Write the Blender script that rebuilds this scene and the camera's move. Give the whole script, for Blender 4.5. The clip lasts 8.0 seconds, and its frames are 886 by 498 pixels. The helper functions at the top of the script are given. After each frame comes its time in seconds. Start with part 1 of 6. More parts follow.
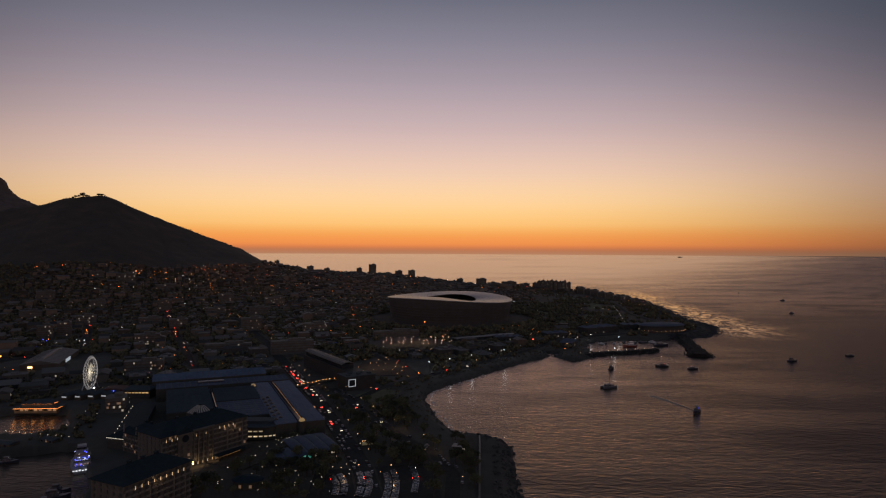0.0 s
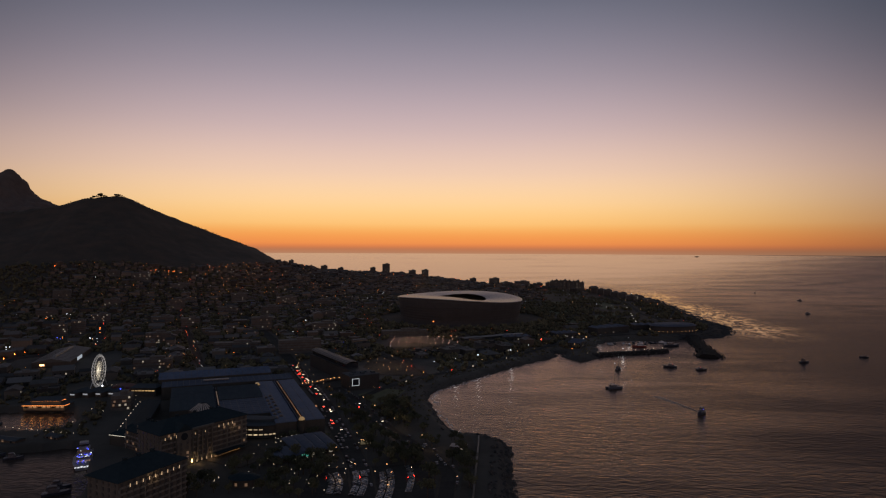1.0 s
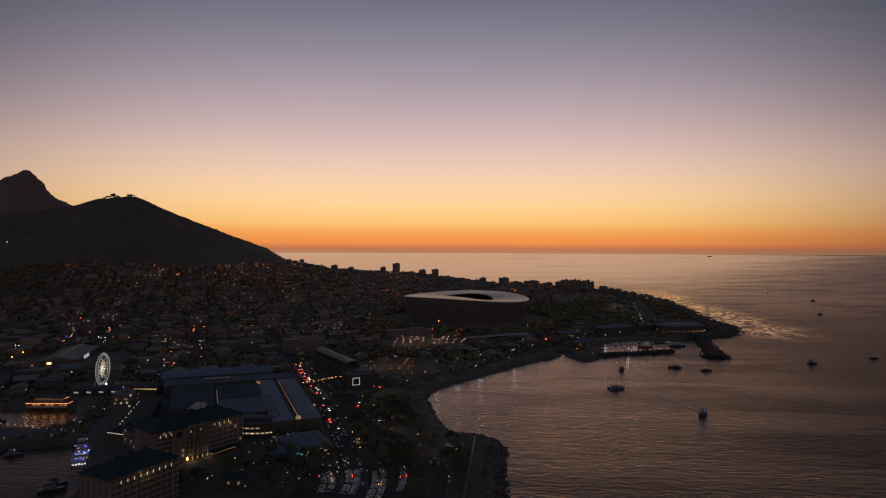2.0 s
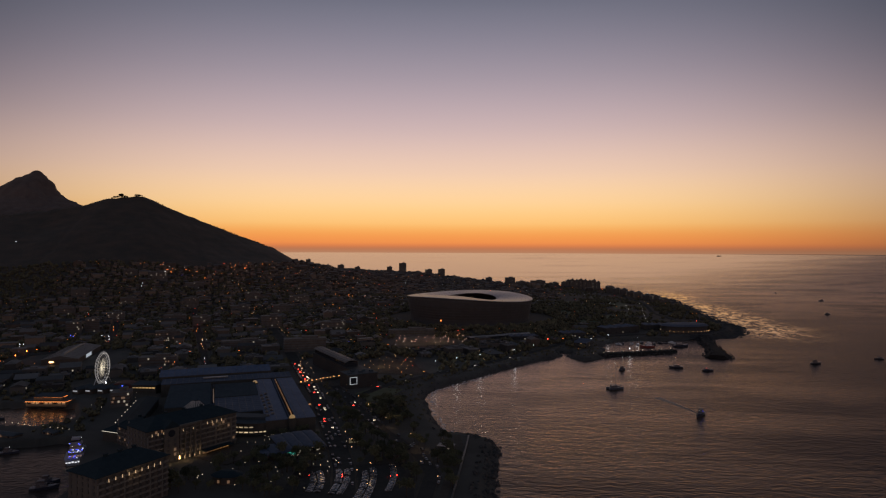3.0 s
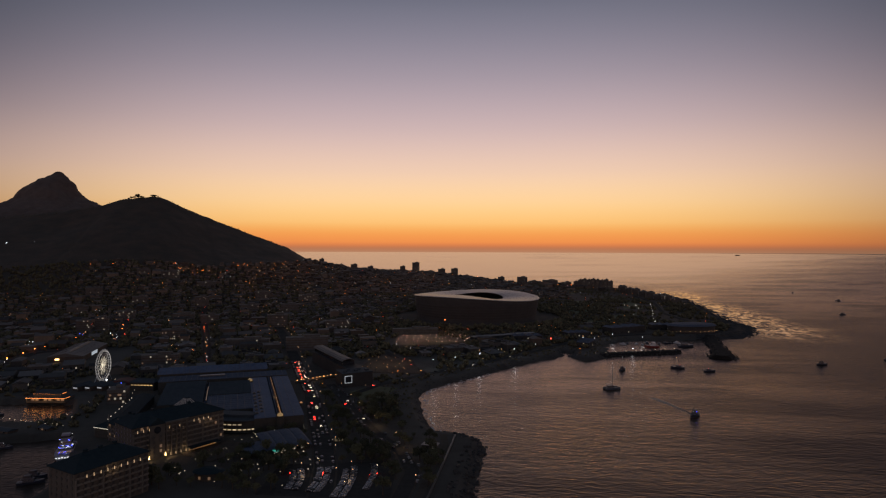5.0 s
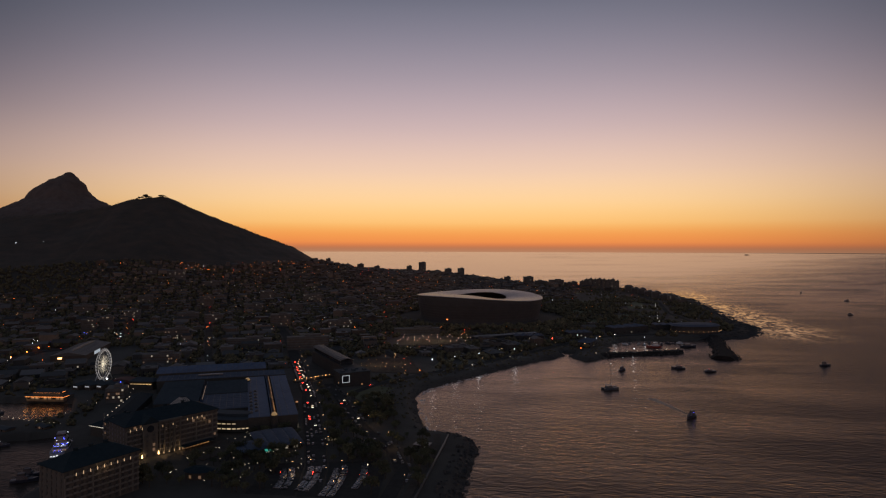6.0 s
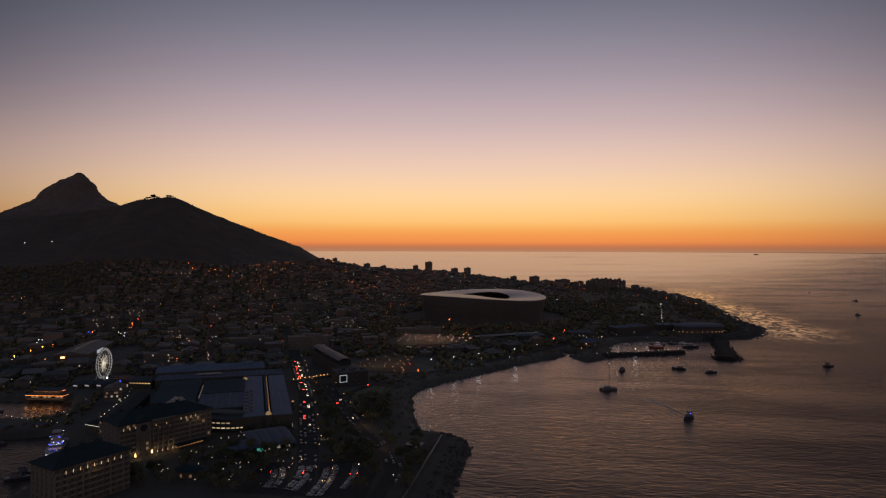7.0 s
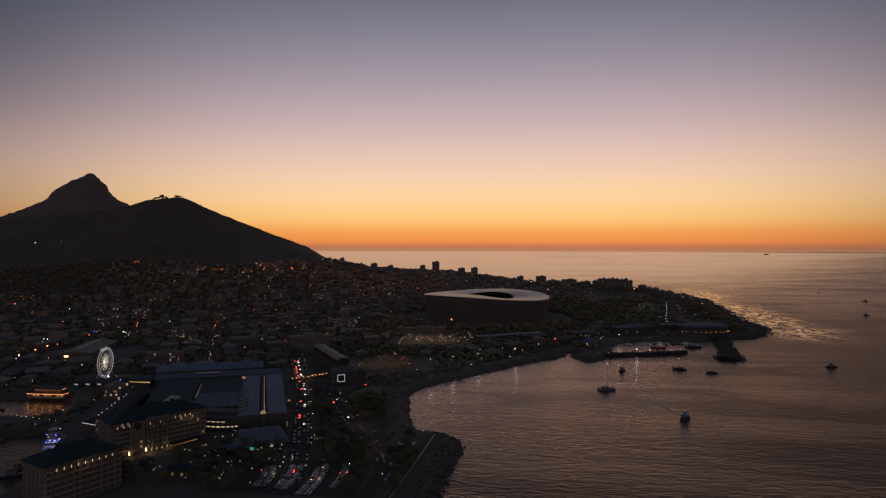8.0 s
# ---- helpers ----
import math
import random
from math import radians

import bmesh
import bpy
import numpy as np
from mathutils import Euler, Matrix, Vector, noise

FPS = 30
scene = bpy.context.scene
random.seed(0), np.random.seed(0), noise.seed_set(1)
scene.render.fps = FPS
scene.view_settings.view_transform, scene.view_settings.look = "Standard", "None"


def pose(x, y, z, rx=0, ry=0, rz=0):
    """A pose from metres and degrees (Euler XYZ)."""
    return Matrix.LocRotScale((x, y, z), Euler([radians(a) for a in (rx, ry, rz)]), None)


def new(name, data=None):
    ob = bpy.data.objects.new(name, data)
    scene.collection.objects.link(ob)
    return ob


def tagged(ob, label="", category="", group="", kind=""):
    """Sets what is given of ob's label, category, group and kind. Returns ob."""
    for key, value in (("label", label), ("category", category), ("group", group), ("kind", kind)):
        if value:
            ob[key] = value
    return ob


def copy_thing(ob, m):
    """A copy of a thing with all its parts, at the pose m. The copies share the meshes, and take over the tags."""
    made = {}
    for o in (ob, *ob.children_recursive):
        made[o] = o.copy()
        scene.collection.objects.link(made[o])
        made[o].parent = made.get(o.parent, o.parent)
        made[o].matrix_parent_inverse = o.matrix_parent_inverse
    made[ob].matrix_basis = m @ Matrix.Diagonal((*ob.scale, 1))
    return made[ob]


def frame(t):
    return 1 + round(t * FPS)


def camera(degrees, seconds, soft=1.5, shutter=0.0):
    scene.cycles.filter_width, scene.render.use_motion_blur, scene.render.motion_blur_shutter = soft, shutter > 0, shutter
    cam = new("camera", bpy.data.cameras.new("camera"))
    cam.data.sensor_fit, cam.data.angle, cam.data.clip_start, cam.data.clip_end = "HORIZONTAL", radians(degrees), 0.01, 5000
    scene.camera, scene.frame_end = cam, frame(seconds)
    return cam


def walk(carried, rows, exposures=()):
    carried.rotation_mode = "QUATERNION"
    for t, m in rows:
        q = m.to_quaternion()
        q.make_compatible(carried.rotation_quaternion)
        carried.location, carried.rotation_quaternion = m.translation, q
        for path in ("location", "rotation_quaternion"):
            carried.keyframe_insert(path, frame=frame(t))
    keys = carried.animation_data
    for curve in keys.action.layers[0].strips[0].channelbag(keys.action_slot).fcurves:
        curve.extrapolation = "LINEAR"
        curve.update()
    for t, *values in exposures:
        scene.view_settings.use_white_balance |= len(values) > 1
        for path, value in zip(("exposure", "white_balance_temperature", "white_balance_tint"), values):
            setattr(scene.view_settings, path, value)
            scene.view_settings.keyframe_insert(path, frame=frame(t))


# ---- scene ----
cam = camera(70.92, 8.0, soft=1.2)
PATH = [  # seconds, place, yaw, pitch, roll
    (0, 0.25, -4.54, 163.07, -0.227, 0.066, 0.281),
    (0.5, 7.23, -4.09, 163.28, 0.494, 0.036, 0.274),
    (1, 14.78, -4.10, 163.34, 1.276, 0.012, 0.266),
    (1.5, 22.07, -3.70, 163.29, 1.938, -0.007, 0.257),
    (3, 41.94, -0.84, 162.85, 3.296, -0.051, 0.230),
    (3.5, 48.49, -0.12, 162.71, 3.701, -0.064, 0.220),
    (4, 55.19, 0.37, 162.61, 4.125, -0.078, 0.210),
    (4.5, 61.97, 0.78, 162.56, 4.562, -0.092, 0.199),
    (6, 82.00, 2.92, 162.72, 5.836, -0.139, 0.164),
    (6.5, 88.51, 3.92, 162.85, 6.247, -0.155, 0.151),
    (7, 95.14, 4.77, 162.96, 6.671, -0.170, 0.138),
    (7.5, 102.02, 5.36, 163.05, 7.119, -0.183, 0.124),
    (8, 109.17, 6.04, 163.05, 7.580, -0.193, 0.110),
]
walk(cam, [(t, pose(x, y, z, 90 + pitch, -roll, yaw)) for t, x, y, z, yaw, pitch, roll in PATH])

# ---- world: afterglow sky after sunset ----
world = bpy.data.worlds.new("dusk_sky")
scene.world = world
world.use_nodes = True
wn, wl = world.node_tree.nodes, world.node_tree.links
wn.clear()


def lin(r, g, b):
    """sRGB bytes to linear."""
    out = []
    for c in (r, g, b):
        c = c / 255
        out.append(c / 12.92 if c <= 0.04045 else ((c + 0.055) / 1.055) ** 2.4)
    return (*out, 1)


def sky_ramp(stops):
    node = wn.new("ShaderNodeValToRGB")
    node.color_ramp.interpolation = "B_SPLINE"
    el = node.color_ramp.elements
    while len(el) > 1:
        el.remove(el[-1])
    el[0].position, el[0].color = stops[0][0], lin(*stops[0][1])
    for pos, col in stops[1:]:
        e = el.new(pos)
        e.color = lin(*col)
    return node


sky_co = wn.new("ShaderNodeTexCoord")
sky_xyz = wn.new("ShaderNodeSeparateXYZ")
wl.new(sky_co.outputs["Generated"], sky_xyz.inputs[0])
# height above the horizon, squeezed so that the low sky has most of the ramp
sky_h = wn.new("ShaderNodeMapRange")
sky_h.inputs["From Min"].default_value, sky_h.inputs["From Max"].default_value = -0.02, 0.5
wl.new(sky_xyz.outputs["Z"], sky_h.inputs["Value"])
glow = sky_ramp([(0.0, (128, 92, 76)), (0.020, (182, 132, 100)), (0.030, (178, 122, 90)), (0.038, (182, 116, 80)), (0.046, (212, 124, 75)), (0.056, (238, 142, 76)), (0.085, (242, 158, 80)), (0.115, (250, 192, 112)),
                 (0.18, (255, 212, 152)), (0.27, (240, 204, 179)), (0.40, (203, 178, 180)), (0.55, (162, 150, 162)), (0.72, (119, 120, 137)),
                 (0.85, (86, 90, 103)), (1.0, (66, 69, 80))])
cool = sky_ramp([(0.0, (96, 76, 66)), (0.020, (112, 88, 70)), (0.030, (108, 82, 64)), (0.038, (114, 82, 62)), (0.048, (132, 81, 55)), (0.075, (152, 96, 61)), (0.115, (158, 113, 81)),
                 (0.18, (157, 126, 107)), (0.27, (157, 133, 130)), (0.40, (106, 98, 107)), (0.55, (75, 77, 90)), (0.72, (56, 65, 78)),
                 (0.85, (58, 68, 82)), (1.0, (54, 60, 72))])
wl.new(sky_h.outputs[0], glow.inputs[0])
wl.new(sky_h.outputs[0], cool.inputs[0])
# the glow is widest round the place where the sun went down, a little left of straight ahead
sky_dot = wn.new("ShaderNodeVectorMath")
sky_dot.operation = "DOT_PRODUCT"
sky_dot.inputs[1].default_value = (math.sin(radians(-4.2)), math.cos(radians(-4.2)), 0)
wl.new(sky_co.outputs["Generated"], sky_dot.inputs[0])
sky_side = wn.new("ShaderNodeMapRange")
sky_side.interpolation_type = "SMOOTHSTEP"
sky_side.inputs["From Min"].default_value, sky_side.inputs["From Max"].default_value = 0.68, 1.0
wl.new(sky_dot.outputs["Value"], sky_side.inputs["Value"])
sky_mix = wn.new("ShaderNodeMix")
sky_mix.data_type = "RGBA"
wl.new(sky_side.outputs[0], sky_mix.inputs["Factor"])
wl.new(cool.outputs[0], sky_mix.inputs["A"])
wl.new(glow.outputs[0], sky_mix.inputs["B"])
# the sky opposite the sunset, out of view, is strengthened to light the land
sky_back = wn.new("ShaderNodeMapRange")
sky_back.inputs["From Min"].default_value, sky_back.inputs["From Max"].default_value = -0.6, 0.6
sky_back.inputs["To Min"].default_value, sky_back.inputs["To Max"].default_value = 2.45, 1.04
wl.new(sky_dot.outputs["Value"], sky_back.inputs["Value"])
sky_bg = wn.new("ShaderNodeBackground")
wl.new(sky_mix.outputs["Result"], sky_bg.inputs["Color"])
wl.new(sky_back.outputs[0], sky_bg.inputs["Strength"])
sky_out = wn.new("ShaderNodeOutputWorld")
wl.new(sky_bg.outputs[0], sky_out.inputs[0])

# ---- materials ----
def surface(name, a, b, rough=0.8, metal=0.0, grain=0.4, stain=0.03, bump=0.0, random_by="", ior=1.5):
    """A surface between the colours a and b: fine grain, wide stains and, for pieces, a shade of its own."""
    m = bpy.data.materials.new(name)
    m.use_nodes = True
    n, l = m.node_tree.nodes, m.node_tree.links
    p = n["Principled BSDF"]
    p.inputs["Roughness"].default_value, p.inputs["Metallic"].default_value, p.inputs["IOR"].default_value = rough, metal, ior
    g = n.new("ShaderNodeNewGeometry")
    fine, wide = n.new("ShaderNodeTexNoise"), n.new("ShaderNodeTexNoise")
    fine.inputs["Scale"].default_value, wide.inputs["Scale"].default_value = grain, stain
    fine.inputs["Detail"].default_value, wide.inputs["Detail"].default_value = 6, 4
    l.new(g.outputs["Position"], fine.inputs["Vector"])
    l.new(g.outputs["Position"], wide.inputs["Vector"])
    add = n.new("ShaderNodeMath")
    add.operation = "MULTIPLY_ADD"
    add.inputs[1].default_value = 0.55
    l.new(fine.outputs["Fac"], add.inputs[0])
    sub = n.new("ShaderNodeMath")
    sub.operation = "MULTIPLY"
    sub.inputs[1].default_value = 0.45
    l.new(wide.outputs["Fac"], sub.inputs[0])
    l.new(sub.outputs[0], add.inputs[2])
    fac = add.outputs[0]
    if random_by:
        if random_by == "object":
            r = n.new("ShaderNodeObjectInfo").outputs["Random"]
        else:
            r = g.outputs["Random Per Island"]
        mixr = n.new("ShaderNodeMix")
        mixr.inputs["Factor"].default_value = 0.6
        l.new(fac, mixr.inputs["A"])
        l.new(r, mixr.inputs["B"])
        fac = mixr.outputs["Result"]
    spread = n.new("ShaderNodeMapRange")
    spread.inputs["From Min"].default_value, spread.inputs["From Max"].default_value = 0.25, 0.75
    l.new(fac, spread.inputs["Value"])
    mix = n.new("ShaderNodeMix")
    mix.data_type = "RGBA"
    mix.inputs["A"].default_value, mix.inputs["B"].default_value = (*a, 1), (*b, 1)
    l.new(spread.outputs[0], mix.inputs["Factor"])
    l.new(mix.outputs["Result"], p.inputs["Base Color"])
    if bump:
        bp = n.new("ShaderNodeBump")
        bp.inputs["Distance"].default_value = bump
        l.new(fine.outputs["Fac"], bp.inputs["Height"])
        l.new(bp.outputs[0], p.inputs["Normal"])
    return m


def lamp_glow(name, colour, strength):
    """A lit lamp, lit window, signal light, or a surface made to glow."""
    m = bpy.data.materials.new(name)
    m.use_nodes = True
    p = m.node_tree.nodes["Principled BSDF"]
    p.inputs["Base Color"].default_value = (0.3, 0.3, 0.3, 1)
    p.inputs["Emission Color"].default_value, p.inputs["Emission Strength"].default_value = (*colour, 1), strength
    return m


def sea_material():
    m = bpy.data.materials.new("sea_water")
    m.use_nodes = True
    n, l = m.node_tree.nodes, m.node_tree.links
    n.remove(n["Principled BSDF"])
    depth_colour, gloss, fresnel, blend = n.new("ShaderNodeBsdfDiffuse"), n.new("ShaderNodeBsdfGlossy"), n.new("ShaderNodeFresnel"), n.new("ShaderNodeMixShader")
    depth_colour.inputs["Color"].default_value = (0.044, 0.034, 0.029, 1)
    fresnel.inputs["IOR"].default_value = 1.45
    l.new(depth_colour.outputs[0], blend.inputs[1])
    l.new(gloss.outputs[0], blend.inputs[2])
    l.new(blend.outputs[0], n["Material Output"].inputs["Surface"])
    g = n.new("ShaderNodeNewGeometry")

    def clamp_range(source, lo, hi, to_lo, to_hi):
        r = n.new("ShaderNodeMapRange")
        r.interpolation_type = "SMOOTHSTEP"
        for key, value in (("From Min", lo), ("From Max", hi), ("To Min", to_lo), ("To Max", to_hi)):
            r.inputs[key].default_value = value
        l.new(source, r.inputs["Value"])
        return r.outputs[0]

    def ripples(sx, sy, turn, detail, warp=0.0):
        mp = n.new("ShaderNodeMapping")
        mp.inputs["Scale"].default_value = (sx, sy, sy)
        mp.inputs["Rotation"].default_value = (0, 0, radians(turn))
        l.new(g.outputs["Position"], mp.inputs["Vector"])
        t = n.new("ShaderNodeTexNoise")
        t.inputs["Scale"].default_value, t.inputs["Detail"].default_value, t.inputs["Distortion"].default_value = 1, detail, warp
        l.new(mp.outputs[0], t.inputs["Vector"])
        return t.outputs["Fac"]

    def math_node(op, a, b):
        k = n.new("ShaderNodeMath")
        k.operation = op
        for i, v in enumerate((a, b)):
            if isinstance(v, (int, float)):
                k.inputs[i].default_value = v
            else:
                l.new(v, k.inputs[i])
        return k.outputs[0]

    # calm water far out and round the reef; the wind ruffles the rest, in streaks
    xyz = n.new("ShaderNodeSeparateXYZ")
    l.new(g.outputs["Position"], xyz.inputs[0])
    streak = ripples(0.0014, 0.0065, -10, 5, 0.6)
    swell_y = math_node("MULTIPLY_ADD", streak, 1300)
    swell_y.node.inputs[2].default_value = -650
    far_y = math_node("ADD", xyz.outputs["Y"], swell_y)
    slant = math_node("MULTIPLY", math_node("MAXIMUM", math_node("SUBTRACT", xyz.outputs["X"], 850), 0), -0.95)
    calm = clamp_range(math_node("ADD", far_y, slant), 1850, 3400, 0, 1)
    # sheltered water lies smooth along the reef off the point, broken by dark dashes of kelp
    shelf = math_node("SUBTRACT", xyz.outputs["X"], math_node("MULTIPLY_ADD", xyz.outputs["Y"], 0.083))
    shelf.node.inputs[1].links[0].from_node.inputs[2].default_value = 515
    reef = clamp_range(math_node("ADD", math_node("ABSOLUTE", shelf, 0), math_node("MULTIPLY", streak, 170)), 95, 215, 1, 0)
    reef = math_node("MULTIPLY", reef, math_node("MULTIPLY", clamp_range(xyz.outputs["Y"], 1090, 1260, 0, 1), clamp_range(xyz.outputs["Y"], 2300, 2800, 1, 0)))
    # the glitter off the reef comes from this mask: brighter gloss between dark dashes
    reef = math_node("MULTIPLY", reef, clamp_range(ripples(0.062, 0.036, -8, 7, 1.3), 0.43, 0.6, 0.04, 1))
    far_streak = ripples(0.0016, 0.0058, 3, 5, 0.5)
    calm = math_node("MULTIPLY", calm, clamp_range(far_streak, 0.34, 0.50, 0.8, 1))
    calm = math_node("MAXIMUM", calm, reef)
    # reflection of calm water is raised beyond its own Fresnel
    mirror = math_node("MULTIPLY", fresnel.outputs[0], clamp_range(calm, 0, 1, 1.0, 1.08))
    l.new(math_node("MINIMUM", mirror, 1), blend.inputs[0])
    rough_low = math_node("ADD", math_node("MULTIPLY", streak, 0.12), 0.15)
    rough_mix = n.new("ShaderNodeMix")
    l.new(calm, rough_mix.inputs["Factor"])
    l.new(rough_low, rough_mix.inputs["A"])
    l.new(math_node("MULTIPLY", streak, 0.1), rough_mix.inputs["B"])
    l.new(rough_mix.outputs["Result"], gloss.inputs["Roughness"])
    # open water under wind and harbour basins: weaker sky reflection painted into gloss colour
    wind_dim = clamp_range(math_node("ADD", xyz.outputs["X"], math_node("MULTIPLY", streak, 600)), 260, 900, 0, 1)
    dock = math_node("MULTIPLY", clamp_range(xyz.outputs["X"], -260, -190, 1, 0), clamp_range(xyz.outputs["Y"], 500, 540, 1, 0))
    wind_dim = math_node("MULTIPLY", wind_dim, clamp_range(xyz.outputs["Y"], 1000, 2400, 1, 0.55))
    dull = math_node("MAXIMUM", wind_dim, math_node("MULTIPLY", dock, 0.6))
    # darker lanes, added to the same painted gloss tint
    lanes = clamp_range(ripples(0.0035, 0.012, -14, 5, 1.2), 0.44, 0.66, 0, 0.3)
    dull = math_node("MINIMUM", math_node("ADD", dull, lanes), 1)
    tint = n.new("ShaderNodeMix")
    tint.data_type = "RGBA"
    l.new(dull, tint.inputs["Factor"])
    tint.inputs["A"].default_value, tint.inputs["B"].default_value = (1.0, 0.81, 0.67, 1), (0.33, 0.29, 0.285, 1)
    # the brighter reflection of calm water, put into the gloss colour
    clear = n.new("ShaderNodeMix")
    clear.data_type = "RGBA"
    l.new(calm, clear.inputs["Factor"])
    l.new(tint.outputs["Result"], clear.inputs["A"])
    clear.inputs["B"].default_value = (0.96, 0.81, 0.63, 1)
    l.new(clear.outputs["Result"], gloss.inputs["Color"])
    # the cove under the beach lies in the lee
    cove = n.new("ShaderNodeVectorMath")
    cove.operation = "DISTANCE"
    l.new(g.outputs["Position"], cove.inputs[0])
    cove.inputs[1].default_value = (70, 790, 0)
    lee = clamp_range(cove.outputs["Value"], 90, 300, 0.5, 1)
    last = None
    for scale, stretch, amount in ((0.055, 0.6, 0.35), (0.16, 0.42, 0.75), (0.4, 0.5, 0.42)):
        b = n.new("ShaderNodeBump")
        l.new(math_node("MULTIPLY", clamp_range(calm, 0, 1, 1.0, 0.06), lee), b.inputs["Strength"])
        b.inputs["Distance"].default_value = amount
        l.new(ripples(scale * stretch, scale, 4, 4, 0.8), b.inputs["Height"])
        if last:
            l.new(last.outputs[0], b.inputs["Normal"])
        last = b
    for node in (gloss, fresnel):
        l.new(last.outputs[0], node.inputs["Normal"])
    return m


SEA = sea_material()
def land_cover():
    """Dry earth and scrub, broken by dark green growth in patches of many sizes."""
    m = surface("earth_and_scrub", (0.048, 0.032, 0.022), (0.08, 0.052, 0.034), 0.95, grain=0.12, stain=0.012, bump=0.4)
    n, l = m.node_tree.nodes, m.node_tree.links
    p = n["Principled BSDF"]
    earth = p.inputs["Base Color"].links[0].from_socket
    g = n.new("ShaderNodeNewGeometry")
    patch = n.new("ShaderNodeTexNoise")
    patch.inputs["Scale"].default_value, patch.inputs["Detail"].default_value, patch.inputs["Roughness"].default_value = 0.018, 9, 0.68
    l.new(g.outputs["Position"], patch.inputs["Vector"])
    edge = n.new("ShaderNodeMapRange")
    edge.inputs["From Min"].default_value, edge.inputs["From Max"].default_value = 0.34, 0.60
    l.new(patch.outputs["Fac"], edge.inputs["Value"])
    mix = n.new("ShaderNodeMix")
    mix.data_type = "RGBA"
    mix.inputs["B"].default_value = (0.034, 0.028, 0.02, 1)
    l.new(edge.outputs[0], mix.inputs["Factor"])
    l.new(earth, mix.inputs["A"])
    # in the harbour town the ground is grey fill and hard standing
    xyz, fill, town = n.new("ShaderNodeSeparateXYZ"), n.new("ShaderNodeMapRange"), n.new("ShaderNodeMix")
    l.new(g.outputs["Position"], xyz.inputs[0])
    fill.interpolation_type = "SMOOTHSTEP"
    for key, value in (("From Min", 800), ("From Max", 1500), ("To Min", 0.85), ("To Max", 0)):
        fill.inputs[key].default_value = value
    l.new(xyz.outputs["Y"], fill.inputs["Value"])
    town.data_type = "RGBA"
    l.new(fill.outputs[0], town.inputs["Factor"])
    l.new(mix.outputs["Result"], town.inputs["A"])
    grit = n.new("ShaderNodeValToRGB")
    grit.color_ramp.elements[0].color, grit.color_ramp.elements[1].color = (0.026, 0.025, 0.021, 1), (0.066, 0.061, 0.052, 1)
    grit.color_ramp.elements[0].position, grit.color_ramp.elements[1].position = 0.35, 0.65
    l.new(patch.outputs["Fac"], grit.inputs[0])
    l.new(grit.outputs[0], town.inputs["B"])
    # far peak of bare weathered rock, with the haze put into its colour
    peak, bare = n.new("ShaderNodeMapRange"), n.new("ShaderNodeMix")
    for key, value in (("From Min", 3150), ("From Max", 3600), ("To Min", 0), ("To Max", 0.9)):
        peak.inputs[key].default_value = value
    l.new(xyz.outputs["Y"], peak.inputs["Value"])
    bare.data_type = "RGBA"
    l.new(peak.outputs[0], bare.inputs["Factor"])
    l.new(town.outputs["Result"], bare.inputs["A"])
    hazed_rock = n.new("ShaderNodeValToRGB")
    hazed_rock.color_ramp.elements[0].color, hazed_rock.color_ramp.elements[1].color = (0.07, 0.052, 0.046, 1), (0.115, 0.086, 0.075, 1)
    hazed_rock.color_ramp.elements[0].position, hazed_rock.color_ramp.elements[1].position = 0.35, 0.65
    l.new(patch.outputs["Fac"], hazed_rock.inputs[0])
    l.new(hazed_rock.outputs[0], bare.inputs["B"])
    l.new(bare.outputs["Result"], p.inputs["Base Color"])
    return m


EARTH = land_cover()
ASPHALT = surface("asphalt", (0.03, 0.028, 0.027), (0.064, 0.06, 0.055), 0.95, grain=0.3, ior=1.15)
PAVING = surface("concrete_paving", (0.048, 0.04, 0.033), (0.095, 0.08, 0.066), 0.95, grain=0.25, ior=1.2)
GRASS = surface("grass", (0.055, 0.058, 0.026), (0.1, 0.1, 0.048), 0.95, grain=0.2)
ROCK = surface("wet_rock", (0.012, 0.012, 0.012), (0.038, 0.034, 0.031), 0.7, grain=0.5, random_by="object", bump=0.2)
BANK_ROCK = surface("wet_bank_rubble", (0.008, 0.008, 0.008), (0.03, 0.028, 0.026), 0.85, grain=0.5, stain=0.12, bump=0.8, ior=1.2)
ROCK_MASS = surface("rubble_rock", (0.012, 0.011, 0.011), (0.032, 0.029, 0.027), 0.75, grain=0.3, bump=0.3, random_by="island")
SLATE_BLUE = surface("blue_slate_roof", (0.008, 0.017, 0.023), (0.019, 0.033, 0.04), 0.8, grain=0.4, ior=1.25)
SHEET_GREY = surface("grey_sheet_roof", (0.03, 0.041, 0.065), (0.078, 0.096, 0.138), 0.8, grain=0.3)
SHEET_BLUE = surface("blue_sheet_roof", (0.036, 0.058, 0.106), (0.1, 0.136, 0.212), 0.8, grain=0.3)
SHEET_PALE = surface("worn_pale_sheet", (0.05, 0.045, 0.04), (0.105, 0.095, 0.086), 0.5, grain=0.3)
SHEET_DARK = surface("dark_sheet_roof", (0.02, 0.03, 0.038), (0.045, 0.058, 0.07), 0.9, grain=0.3)
HOTEL_WALL = surface("pale_hotel_plaster", (0.06, 0.053, 0.043), (0.115, 0.101, 0.084), 0.85, grain=0.3)
CREAM = surface("cream_plaster", (0.03, 0.027, 0.022), (0.062, 0.056, 0.046), 0.85, grain=0.3)
CITY_WALL = surface("city_plaster", (0.036, 0.027, 0.02), (0.165, 0.122, 0.091), 0.85, grain=0.2, random_by="island")
HOUSE_WALL = surface("house_plaster", (0.022, 0.021, 0.02), (0.09, 0.083, 0.074), 0.85, grain=0.2, random_by="object")
